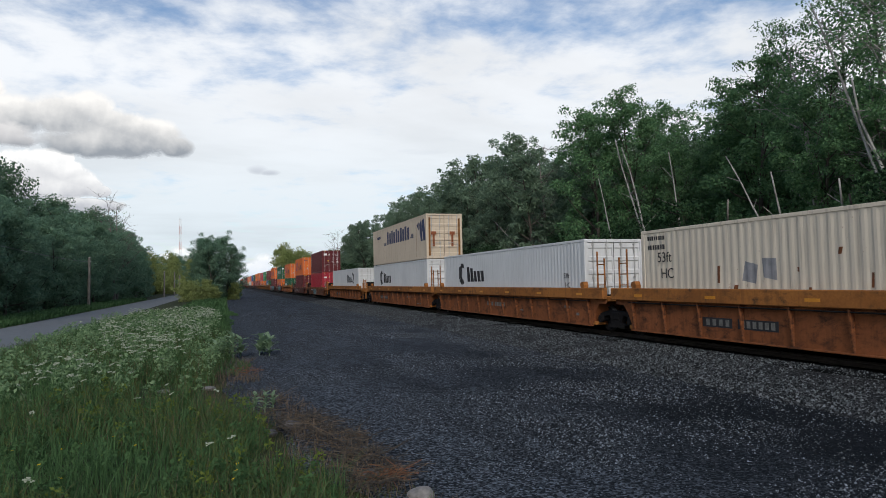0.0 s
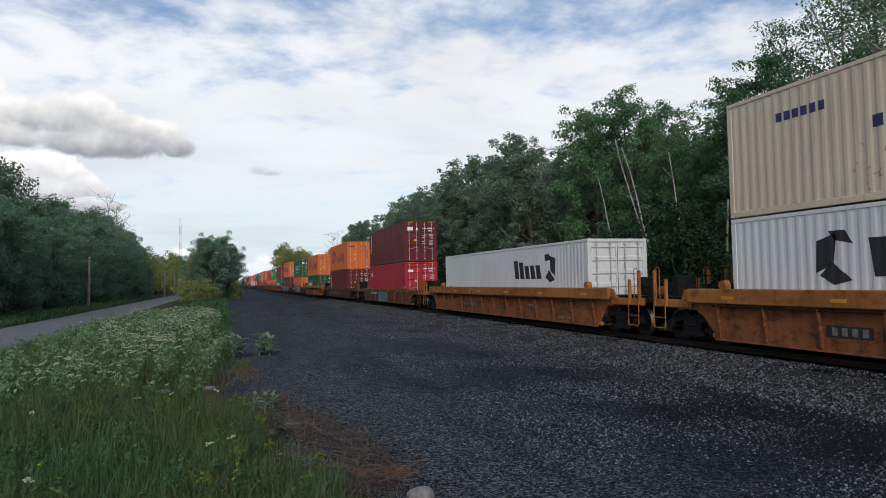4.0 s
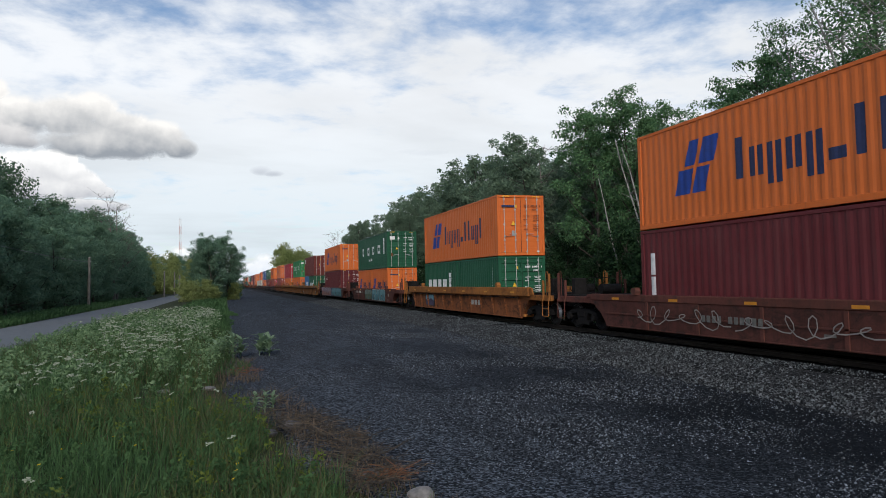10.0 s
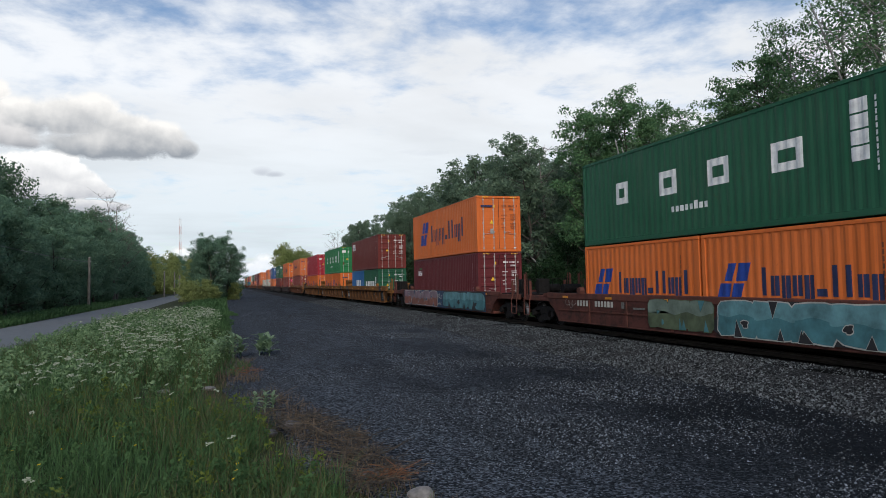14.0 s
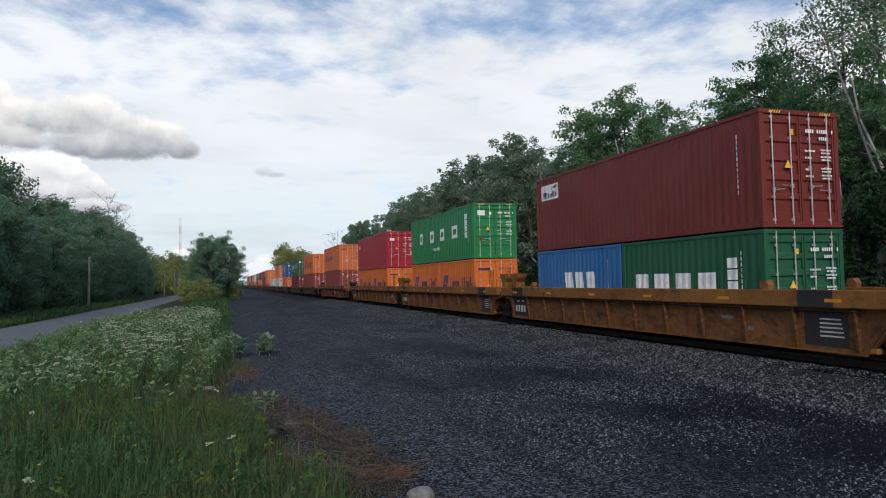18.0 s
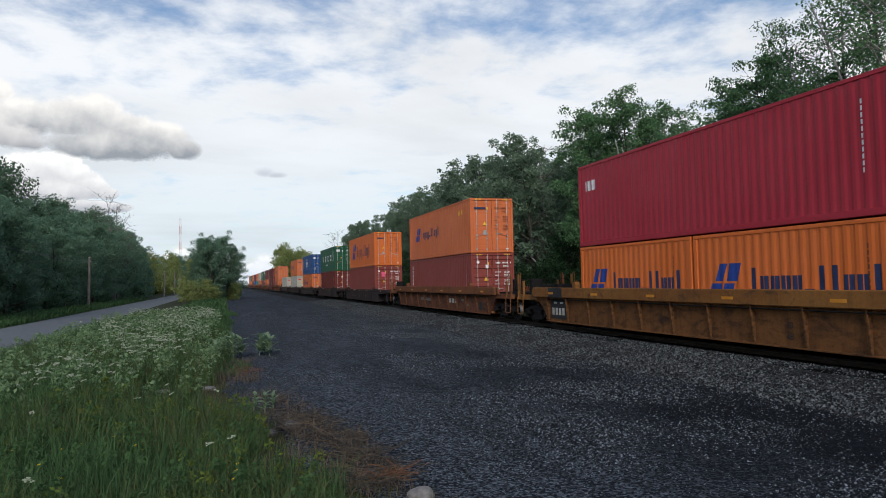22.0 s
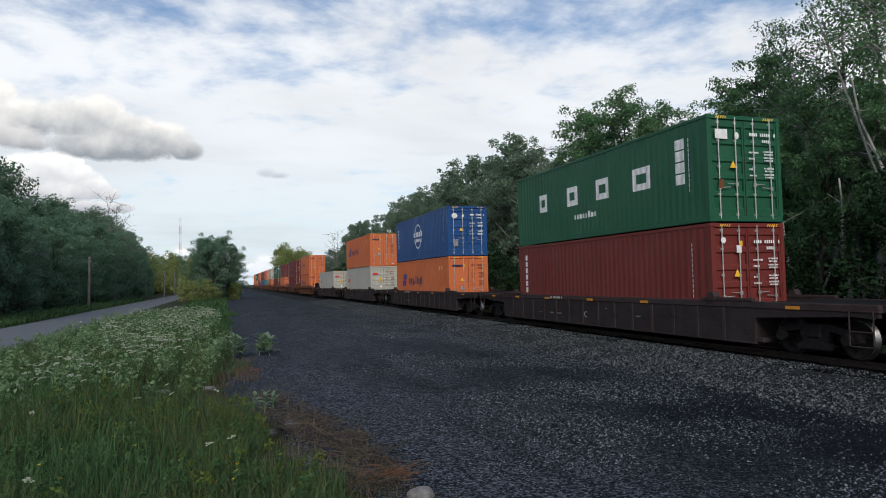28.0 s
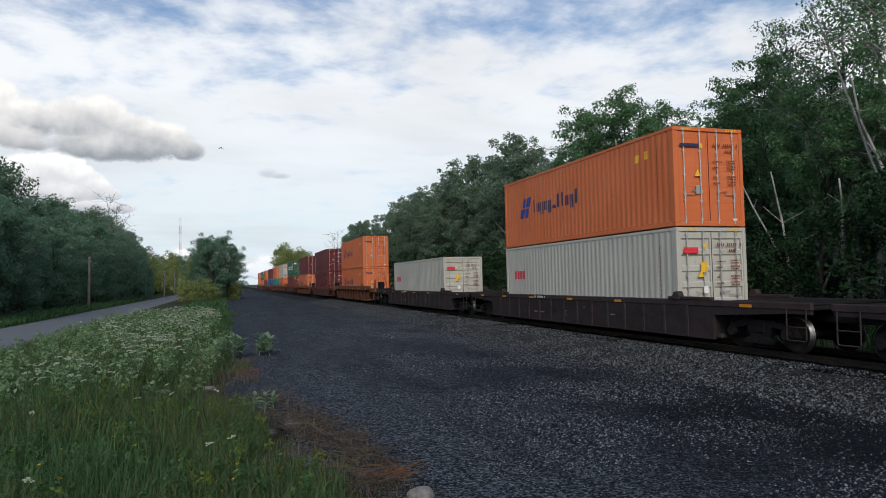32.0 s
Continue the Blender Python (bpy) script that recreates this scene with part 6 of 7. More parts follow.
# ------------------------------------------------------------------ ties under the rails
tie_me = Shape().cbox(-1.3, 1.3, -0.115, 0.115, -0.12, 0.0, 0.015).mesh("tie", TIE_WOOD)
track = tagged(new("track"), "row of creosoted wooden ties under the rails", "track", kind="structure")
track.matrix_basis = pose(TRACK_X, 0, RAIL_Z - 0.155)
for i in range(290):
    part("tie", tie_me, None, track, at=pose(rnd.uniform(-0.03, 0.03), -8 + i * 0.5, rnd.uniform(-0.008, 0.004), 0, 0, rnd.uniform(-0.6, 0.6)))

# ------------------------------------------------------------------ loose stones


def stones(name, xs, ys, zf, count, size, mat, label, seed, near=1.6, patchy_=0.0):
    """Low angular stones; patchy_ thins them out in long uneven patches."""
    g = np.random.RandomState(seed)
    y = ys[0] + (ys[1] - ys[0]) * g.uniform(0, 1, count) ** near
    x = g.uniform(xs[0], xs[1], count)
    if patchy_:
        dens = np.array([noise.noise(Vector((a * 0.55, b * 0.16, 21))) + 0.6 * noise.noise(Vector((a * 1.5, b * 0.5, 31))) for a, b in zip(x, y)])
        ok = g.uniform(0, 1, count) < 1 - patchy_ * np.clip(0.5 - dens * 1.6, 0, 1.6)
        x, y = x[ok], y[ok]
        count = len(x)
    z = np.array([zf(a, b) for a, b in zip(x, y)])
    s = size * g.uniform(0.45, 1.5, count) ** 1.3
    base = np.array([(1, 0, -0.3), (-1, 0, -0.3), (0, 1, -0.3), (0, -1, -0.3), (0.25, 0, 0.9)], float)
    v = base[None] * s[:, None, None] * g.uniform(0.55, 1.15, (count, 5, 1)) + g.normal(0, 0.22, (count, 5, 3)) * s[:, None, None]
    a = g.uniform(0, 2 * pi, count)
    ca, sa = np.cos(a)[:, None], np.sin(a)[:, None]
    vx, vy = v[..., 0] * ca - v[..., 1] * sa, v[..., 0] * sa + v[..., 1] * ca
    v = np.stack([vx + x[:, None], vy + y[:, None], v[..., 2] * 0.8 + (z + s * 0.2)[:, None]], -1).reshape(-1, 3)
    tri = np.array([(0, 2, 4), (2, 1, 4), (1, 3, 4), (3, 0, 4)])
    f = (np.arange(count)[:, None, None] * 5 + tri[None]).reshape(-1)
    me = bpy.data.meshes.new(name)
    me.vertices.add(len(v))
    me.vertices.foreach_set("co", v.astype(np.float32).ravel())
    me.loops.add(len(f))
    me.loops.foreach_set("vertex_index", f.astype(np.int32))
    me.polygons.add(len(f) // 3)
    me.polygons.foreach_set("loop_start", np.arange(0, len(f), 3, dtype=np.int32))
    me.polygons.foreach_set("loop_total", np.full(len(f) // 3, 3, dtype=np.int32))
    me.materials.append(mat)
    me.update(calc_edges=True)
    return tagged(new(name, me), label, "gravel", kind="stuff")


def bed_z(x, y):
    for (xa, za), (xb, zb) in zip(BED, BED[1:]):
        if xa <= x <= xb:
            return za + (zb - za) * (x - xa) / (xb - xa)
    return 0.0


stones("ballast_stones", (9.0, 12.2), (2, 80), bed_z, 130000, 0.024, STONES, "loose grey crushed stone along the track", 3, 1.5)
stones("ballast_spill", (6.6, 9.6), (2, 60), lambda x, y: max(0.0, bed_z(x, y)), 16000, 0.019, STONES, "stones spilled over the lot's edge", 4)
stones("gravel_chips", (0.9, 9.4), (3, 55), lambda x, y: 0.0, 200000, 0.0105, CHIPS, "small pale chips on the dark lot", 5, 1.8, 0.22)
stones("gravel_stones", (4.2, 9.6), (3.5, 34), lambda x, y: 0.0, 62000, 0.0150, CHIPS, "coarser grey stones strewn over the lot", 6, 1.7, 0.4)


# ------------------------------------------------------------------ meadow


def blades(name, count, area, high, wide, mat, label, seed, keep, near=1.7, cat="grass"):
    """Bent grass blades, three narrow faces each."""
    g = np.random.RandomState(seed)
    y = area[2] + (area[3] - area[2]) * g.uniform(0, 1, count) ** near
    x = g.uniform(area[0], area[1], count)
    ok = np.array([keep(a, b) for a, b in zip(x, y)])
    x, y = x[ok], y[ok]
    n = len(x)
    z = np.array([meadow_z(a, b) for a, b in zip(x, y)])
    a = g.uniform(0, 2 * pi, n)
    h = high * g.uniform(0.45, 1.25, n)
    bend = g.uniform(0.05, 0.95, n) * h
    w = wide * g.uniform(0.6, 1.4, n) * (1 + np.clip(y - 12, 0, 40) * 0.04)
    d = np.stack([np.cos(a), np.sin(a)], 1)
    p = np.stack([-d[:, 1], d[:, 0]], 1)
    rows = []
    for u, ww in ((0, 1.0), (0.5, 0.8), (0.85, 0.45), (1.0, 0.0)):
        c = np.stack([x, y], 1) + d * (bend * u ** 2)[:, None]
        zz_ = z + h * u * (1 - 0.18 * u)
        for sg in ((-1, 1) if ww else (0,)):
            rows.append(np.concatenate([c + p * (sg * w * ww / 2)[:, None], zz_[:, None]], 1))
    v = np.stack(rows, 1).reshape(-1, 3)
    quad = np.arange(n)[:, None] * 7
    f4 = np.concatenate([quad + np.array([[0, 1, 3, 2]]), quad + np.array([[2, 3, 5, 4]])], 1).reshape(-1)
    f3 = (quad + np.array([[4, 5, 6]])).reshape(-1)
    me = bpy.data.meshes.new(name)
    me.vertices.add(len(v))
    me.vertices.foreach_set("co", v.astype(np.float32).ravel())
    lv = np.concatenate([f4, f3]).astype(np.int32)
    me.loops.add(len(lv))
    me.loops.foreach_set("vertex_index", lv)
    tot = np.concatenate([np.full(len(f4) // 4, 4), np.full(len(f3) // 3, 3)]).astype(np.int32)
    me.polygons.add(len(tot))
    me.polygons.foreach_set("loop_start", np.concatenate([[0], np.cumsum(tot)[:-1]]).astype(np.int32))
    me.polygons.foreach_set("loop_total", tot)
    me.materials.append(mat)
    me.update(calc_edges=True)
    return tagged(new(name, me), label, cat, kind="stuff")


BARE = ((-1.22, 14.0, 0.42, 1.0), (-0.35, 14.5, 0.4, 1.0), (1.9, 6.3, 0.45, 0.7))


def in_meadow(x, y):
    if any(((x - a) / r) ** 2 + ((y - b) / q) ** 2 < 1 for a, b, r, q in BARE):
        return False
    return -7.0 < x < lot_edge(y) - 0.35 + 0.9 * noise.noise(Vector((x * 0.9, y * 0.6, 7)))


def patchy(x, y):
    return in_meadow(x, y) and noise.noise(Vector((x * 0.45, y * 0.3, 2))) > -0.25


def edge_strip(x, y):
    e = lot_edge(y)
    wide = 0.15 + 0.75 * math.exp(-((y - 10.5) / 5.0) ** 2)
    return e - 0.7 < x < e + wide + 0.9 * noise.noise(Vector((x * 0.8, y * 0.8, 9))) and noise.noise(Vector((x * 1.3, y * 1.0, 5))) > 0.0


blades("meadow_grass", 75000, (-7, 3, 3.5, 48), 0.48, 0.0085, GRASS_G, "tall green meadow grass", 11, in_meadow)
blades("short_grass", 40000, (-7, 3, 3.5, 60), 0.26, 0.012, GRASS_G, "short green grass under the stems", 12, in_meadow, 1.4)
blades("olive_stems", 42000, (-7, 3, 3.6, 30), 0.50, 0.007, GRASS_O, "olive seed stems in the meadow", 18, patchy)
blades("dry_stems", 9000, (-7, 3, 4, 30), 0.55, 0.005, GRASS_D, "dry straw-coloured stems in the meadow", 13, patchy)
blades("dry_weeds", 24000, (-1.5, 3.2, 4.5, 30), 0.15, 0.007, GRASS_D, "dead brown weeds along the gravel's edge", 14, edge_strip, 1.5)
TUFTS = ((0.35, 19.0, 0.55), (0.2, 16.5, 0.55), (0.7, 13.4, 0.6), (0.9, 11.4, 0.7), (1.2, 9.6, 0.65), (1.35, 8.2, 0.6), (1.45, 7.3, 0.5), (0.75, 7.2, 0.5), (0.3, 23.0, 0.4))


def spill(x, y):
    e = lot_edge(y)
    return e - 0.5 < x < e + 0.25 + 1.1 * noise.noise(Vector((x * 0.7, y * 0.28, 17)))


blades("edge_clumps", 15000, (-0.8, 1.6, 17, 62), 0.20, 0.012, GRASS_G, "low green clumps spilling onto the gravel", 24, spill, 1.1)


def in_tuft(x, y):
    return any(((x - a) / r) ** 2 + ((y - b) / (r * 1.6)) ** 2 < 0.7 + 1.3 * noise.noise(Vector((x * 2, y * 2, 3))) for a, b, r in TUFTS)


blades("edge_grass", 16000, (-1.5, 3.0, 4.5, 30), 0.16, 0.007, GRASS_O, "thin olive grass at the gravel's edge", 20, lambda x, y: lot_edge(y) - 0.8 < x < lot_edge(y) + 0.5 and noise.noise(Vector((x * 1.4, y * 1.1, 15))) > 0.1, 1.5)
blades("dead_tufts", 14000, (-1, 2.4, 6, 25), 0.25, 0.006, GRASS_D, "tufts of dead reddish-brown weeds", 19, in_tuft, 1.2)
blades("road_verge", 16000, (-15.5, -12.3, 30, 120), 0.5, 0.03, GRASS_G, "grass on the far verge of the road", 15, lambda x, y: True, 1.3)
blades("far_verge", 9000, (-3.5, 0.9, 40, 130), 0.55, 0.03, GRASS_G, "grass between road and lot far off", 16, lambda x, y: x < lot_edge(y) - 0.2, 1.2)
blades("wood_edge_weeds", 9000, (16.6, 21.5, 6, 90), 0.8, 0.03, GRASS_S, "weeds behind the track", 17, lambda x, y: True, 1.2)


def umbels(name, count, area, seed, keep, label, mat, r=0.045, near=1.2, high=0.75):
    """Flat flower heads on thin stalks."""
    g = np.random.RandomState(seed)
    s, st = Shape(), Shape()
    done = 0
    while done < count:
        y = area[2] + (area[3] - area[2]) * g.uniform() ** near
        x = g.uniform(area[0], area[1])
        if not keep(x, y):
            continue
        done += 1
        z = meadow_z(x, y)
        h = high * g.uniform(0.7, 1.25)
        lx, ly = g.normal(0, 0.07, 2)
        c = Vector((x + lx, y + ly, z + h))
        st.rod((x, y, z), c, 0.005, 0.004, 3, False)
        rr = r * g.uniform(0.5, 1.7)
        tilt = Vector((g.normal(0, 0.25), g.normal(-0.15, 0.25), 1)).normalized()
        u = tilt.orthogonal().normalized()
        w = tilt.cross(u)
        for k in range(11):
            a = g.uniform(0, 2 * pi)
            d = rr * g.uniform(0.1, 1.0)
            p = c + u * cos(a) * d + w * sin(a) * d - tilt * (d * d * 2.0 - 0.0)
            q = rr * 0.30
            o = len(s.v)
            s.v += [tuple(p + u * q), tuple(p + w * q), tuple(p - u * q), tuple(p - w * q), tuple(p + tilt * q * 0.6)]
            s.f += [(o, o + 1, o + 4), (o + 1, o + 2, o + 4), (o + 2, o + 3, o + 4), (o + 3, o, o + 4)]
            s.m += [0] * 4
    s.slot = 0
    n0 = len(s.f)
    s.slot = 1
    s.add(st.v, st.f)
    me = bpy.data.meshes.new(name)
    me.from_pydata(s.v, [], s.f)
    me.materials.append(mat)
    me.materials.append(GRASS_G)
    me.polygons.foreach_set("material_index", s.m)
    return tagged(new(name, me), label, "wildflowers", kind="stuff")


def flower_patch(x, y):
    return in_meadow(x, y) and noise.noise(Vector((x * 0.7, y * 0.25, 12))) > -0.10 and -3.6 + 3.2 * noise.noise(Vector((x * 0.5, y * 0.12, 14))) - 0.05 * max(0, y - 18) < x < lot_edge(y) - 0.5


umbels("wild_carrot", 1700, (-6.2, 0.0, 12.0, 44), 21, flower_patch, "white wild carrot flowers in the tall grass", PETAL, 0.044, 0.8, 0.66)
umbels("wild_carrot_near", 18, (-5.5, 0.2, 6.5, 15), 22, in_meadow, "scattered white wild carrot flowers", PETAL, 0.036, 1.0, 0.6)
umbels("goldenrod", 55, (-4.2, 0.4, 4.2, 9), 23, in_meadow, "small yellow flowers low in the grass", YELLOW_FLOWER, 0.014, 1.0, 0.4)


def forbs(name, count, area, size, high, mat, seed, label, keep, near=1.3):
    """Low leafy herbs between the grass."""
    r = random.Random(seed)
    tips = []
    while len(tips) < count // 14:
        y = area[2] + (area[3] - area[2]) * r.random() ** near
        x = r.uniform(area[0], area[1])
        if keep(x, y):
            h = high * r.uniform(0.4, 1.1)
            z = meadow_z(x, y)
            tips += [Vector((x + r.gauss(0, 0.04), y + r.gauss(0, 0.04), z + h * u)) for u in (0.35, 0.6, 0.85, 1.0)]
    me = leaf_mesh(name, leaf_cloud(r, tips, count, size * 1.6, size), mat)
    tagged(new(name, me), label, "weeds", kind="stuff")


forbs("leafy_herbs", 22000, (-6.5, 2.5, 4, 15), 0.026, 0.42, GRASS_G, 31, "leafy green herbs in the meadow", in_meadow)
forbs("pale_herbs", 7000, (-6.5, 2.5, 4, 14), 0.022, 0.5, GRASS_Y, 32, "yellow-green goldenrod stems in the meadow", patchy)
forbs("tall_herbs", 30000, (-6.5, 0.4, 12.5, 44), 0.040, 0.68, HERB, 33, "leafy stems of the wild carrot", in_meadow, 1.0)

# ------------------------------------------------------------------ rocks and weeds at the gravel's edge
def rock(x, y, r, seed, label, flat=0.6, mat=None):
    bm = bmesh.new()
    bmesh.ops.create_icosphere(bm, subdivisions=3, radius=1.0)
    for v in bm.verts:
        n1 = noise.noise(v.co * 1.1 + Vector((seed, 0, 0)))
        n2 = noise.noise(v.co * 3.0 + Vector((0, seed, 0)))
        v.co *= 1 + 0.34 * n1 + 0.1 * n2
        v.co.z *= flat
        v.co *= r
    me = bpy.data.meshes.new("rock")
    bm.to_mesh(me)
    bm.free()
    me.materials.append(mat or BOULDER)
    ob = new("rock", me)
    ob.matrix_basis = pose(x, y, r * flat * 0.35, 0, 0, seed * 40)
    tagged(ob, label, "rock", "rocks at the gravel's edge")


rock(1.89, 6.66, 0.135, 1, "rounded pale grey boulder beside the gravel")
rock(-1.22, 14.6, 0.17, 2, "small grey rock in the meadow's edge")
rock(-0.35, 15.1, 0.13, 3, "flat grey stone among dry weeds", 0.4)
rock(0.95, 10.6, 0.15, 4, "dark grey stone among dead weeds", 0.5, DARK_ROCK)
rock(0.60, 10.2, 0.12, 5, "dark grey stone among dead weeds", 0.5, DARK_ROCK)
rock(1.55, 7.6, 0.10, 6, "small dark stone in dead weeds", 0.5, DARK_ROCK)

leaf_s = Shape()
for i in range(5):
    u = i / 4
    w = 0.055 * math.sin(pi * min(0.97, 0.12 + u * 0.85)) ** 0.8
    leaf_s.v += [(-w, u * 0.24, 0.05 * u - 0.10 * u * u + 0.012), (0, u * 0.24, 0.05 * u - 0.10 * u * u), (w, u * 0.24, 0.05 * u - 0.10 * u * u + 0.012)]
for i in range(4):
    leaf_s.f += [(3 * i, 3 * i + 1, 3 * i + 4, 3 * i + 3), (3 * i + 1, 3 * i + 2, 3 * i + 5, 3 * i + 4)]
leaf_s.m = [0] * len(leaf_s.f)
big_leaf = leaf_s.mesh("leaf", WEED, True)


def milkweed(x, y, high, n, seed):
    r = random.Random(seed)
    top = new("milkweed")
    part("stalk", Shape().rod((0, 0, 0), (0.03, 0.0, high), 0.012, 0.006, 6), WEED, top)
    for k in range(n):
        u = 0.15 + 0.85 * k / n
        part("leaf", big_leaf, None, top, at=pose(0.03 * u, 0, high * u, r.uniform(15, 60), 0, k * 137 + r.uniform(-20, 20)) @ Matrix.Scale((1.15 - 0.35 * u + r.uniform(-0.15, 0.15)) * (1.35 if high > 0.5 else 0.6), 4))
    top.matrix_basis = pose(x, y, 0, r.uniform(-5, 5), r.uniform(-5, 5), r.uniform(0, 360))
    tagged(top, "grey-green broad-leaved milkweed at the gravel's edge", "plant", "weeds at the gravel's edge")


for i, (x, y, h, n) in enumerate(((0.98, 21.6, 0.62, 18), (1.25, 21.2, 0.56, 16), (1.12, 21.9, 0.52, 14), (0.2, 20.9, 0.68, 18), (-0.05, 21.2, 0.6, 16), (0.42, 21.3, 0.55, 14), (-0.35, 20.4, 0.52, 12), (0.62, 11.9, 0.36, 14), (0.45, 12.2, 0.3, 12), (0.78, 12.2, 0.3, 10))):
    milkweed(x, y, h, n, i)


def dead_branch(x, y, ln, turn, seed):
    r = random.Random(seed)
    s = Shape()
    pts = [Vector((0, 0, 0.02))]
    for i in range(6):
        pts.append(pts[-1] + Vector((ln / 6, r.uniform(-0.06, 0.06), r.uniform(-0.01, 0.05))))
    ob = new("dead_branch")
    part("stem", s.tube(pts, 0.009, 5), BARK, ob)
    for i in range(6):
        for k in range(2):
            part("twig", Shape().rod(pts[i], pts[i] + Vector((r.uniform(0.05, 0.25), r.uniform(-0.25, 0.25), r.uniform(0.05, 0.28))), 0.004, 0.002, 4, False), BARK, ob)
    ob.matrix_basis = pose(x, y, 0.02, 0, 0, turn)
    tagged(ob, "dry grey fallen branch with bare twigs", "branch", "fallen branches")


for i, (x, y, ln, tn) in enumerate(((1.3, 7.9, 0.9, 20), (1.2, 7.2, 0.8, -30), (0.9, 9.9, 0.7, 100), (1.45, 6.9, 0.6, 150), (0.95, 7.0, 0.8, 10), (1.5, 8.4, 0.6, 70))):
    dead_branch(x, y, ln, tn, i)


def tangle(name, spots, count, seed, mat, label, r0=0.004):
    """Broken dead stalks lying across one another."""
    g = random.Random(seed)
    s = Shape()
    for _ in range(count):
        cx, cy, rx, ry = g.choice(spots)
        a, d = g.uniform(0, 2 * pi), math.sqrt(g.random())
        p = Vector((cx + cos(a) * d * rx, cy + sin(a) * d * ry, g.uniform(0.01, 0.10) * (1.3 - d)))
        t, ln = g.uniform(0, 2 * pi), g.uniform(0.10, 0.42)
        q = p + Vector((cos(t) * ln, sin(t) * ln, g.uniform(-0.05, 0.6) * ln * g.random()))
        q.z = max(q.z, 0.012)
        s.tube([p, p.lerp(q, 0.5) + Vector((g.gauss(0, 0.02), g.gauss(0, 0.02), g.uniform(0, 0.03))), q], r0 * g.uniform(0.6, 1.5), 3)
    tagged(part(name, s, mat), label, "dead weeds", kind="stuff")


HEAPS = ((1.55, 7.9, 0.42, 0.9), (1.45, 9.2, 0.45, 0.9), (1.2, 10.6, 0.45, 0.9), (0.95, 12.4, 0.45, 1.2))
tangle("straw_tangle", HEAPS, 240, 41, GRASS_D, "tangle of dead straw and stalks on the gravel's edge")
tangle("twig_tangle", HEAPS[:3], 420, 42, BARK, "tangle of dark broken twigs", 0.005)
tangle("rusty_tangle", ((1.72, 7.4, 0.16, 0.2), (0.5, 17.8, 0.3, 0.8)), 110, 43, plain("russet_stalks", (0.17, 0.075, 0.035), 0.9), "rust-brown dead stalks")

# ------------------------------------------------------------------ snags, pale leaning trunks before the woods
def snag(x, y, high, lean_x, lean_y, r, label, branches=3, seed=0, mat=None):
    g = random.Random(seed)
    s = Shape()
    p, q = Vector((0, 0, 0)), Vector((lean_x, lean_y, high))
    n = 6
    pts = [p.lerp(q, i / n) + Vector((g.uniform(-0.08, 0.08), g.uniform(-0.08, 0.08), 0)) * (i > 0) for i in range(n + 1)]
    for i in range(n):
        s.rod(pts[i], pts[i + 1], r * (1 - 0.6 * i / n), r * (1 - 0.6 * (i + 1) / n), 7, i == n - 1)
    for k in range(branches):
        a = pts[g.randrange(2, n)]
        s.rod(a, a + Vector((g.uniform(-1, 1), g.uniform(-1, 1), g.uniform(0.2, 1.0))) * 0.9, r * 0.3, 0.01, 5, False)
    ob = part("dead_tree", s, mat or BARK_PALE, smooth=True)
    ob.matrix_basis = pose(x, y, 0)
    tagged(ob, label, "dead tree", "bare trunks before the woods")


snag(21.0, 24.2, 5.5, 0.0, -0.1, 0.10, "grey upright broken trunk behind the track", 0, 1, POLE_WOOD)
snag(21.0, 19.5, 7.4, 0.0, 4.5, 0.06, "bare pale leaning trunk before the woods", 3, 2)
snag(21.0, 20.3, 6.3, 0.0, 1.2, 0.075, "thin pale birch trunk before the woods", 4, 4)
snag(21.0, 18.1, 5.6, 0.1, 0.4, 0.08, "pale upright birch trunk before the woods", 4, 3)
snag(21.0, 17.2, 5.0, 0.3, 1.0, 0.09, "brown upright trunk before the woods", 2, 12, BARK)
snag(21.0, 19.9, 3.7, 0.2, -1.4, 0.07, "pale bough leaning across the undergrowth", 2, 13)
snag(21.0, 28.2, 9.4, 0.0, 3.9, 0.07, "pale birch trunk leaning back", 5, 5)
snag(21.1, 28.5, 10.0, 0.0, 4.4, 0.07, "pale birch trunk leaning back", 5, 6)
snag(21.0, 31.8, 8.0, 0.0, 2.7, 0.06, "pale birch trunk leaning back", 4, 7)
snag(21.2, 27.1, 8.4, 0.0, 1.0, 0.06, "thin pale trunk before the woods", 3, 8)
snag(20.8, 36.0, 7.0, 0.2, 15.0, 0.07, "bare pale trunk fallen against the trees", 4, 9)
snag(21.0, 14.9, 9.0, 0.0, 2.9, 0.085, "tall pale birch trunk with thin branches", 6, 10)
snag(21.0, 15.0, 12.4, 0.2, 4.3, 0.07, "tall pale birch trunk with thin branches", 8, 11)

# ------------------------------------------------------------------ poles, wire, mast


def utility_pole(x, y, high, r, label, arm=False):
    p = new("utility_pole")
    part("shaft", Shape().rod((0, 0, -0.3), (0.05, 0, high), r, r * 0.75, 10), POLE_WOOD, p)
    part("cap", Shape().rod((0.05, 0, high), (0.05, 0, high + 0.04), r * 0.8, r * 0.7, 10), STEEL, p, "grey metal cap")
    part("bracket", Shape().cbox(-0.12, 0.22, -0.04, 0.04, high - 0.45, high - 0.33, 0.01), STEEL, p, "steel wire bracket")
    p.matrix_basis = pose(x, y, 0)
    tagged(p, label, "pole", "poles along the road")


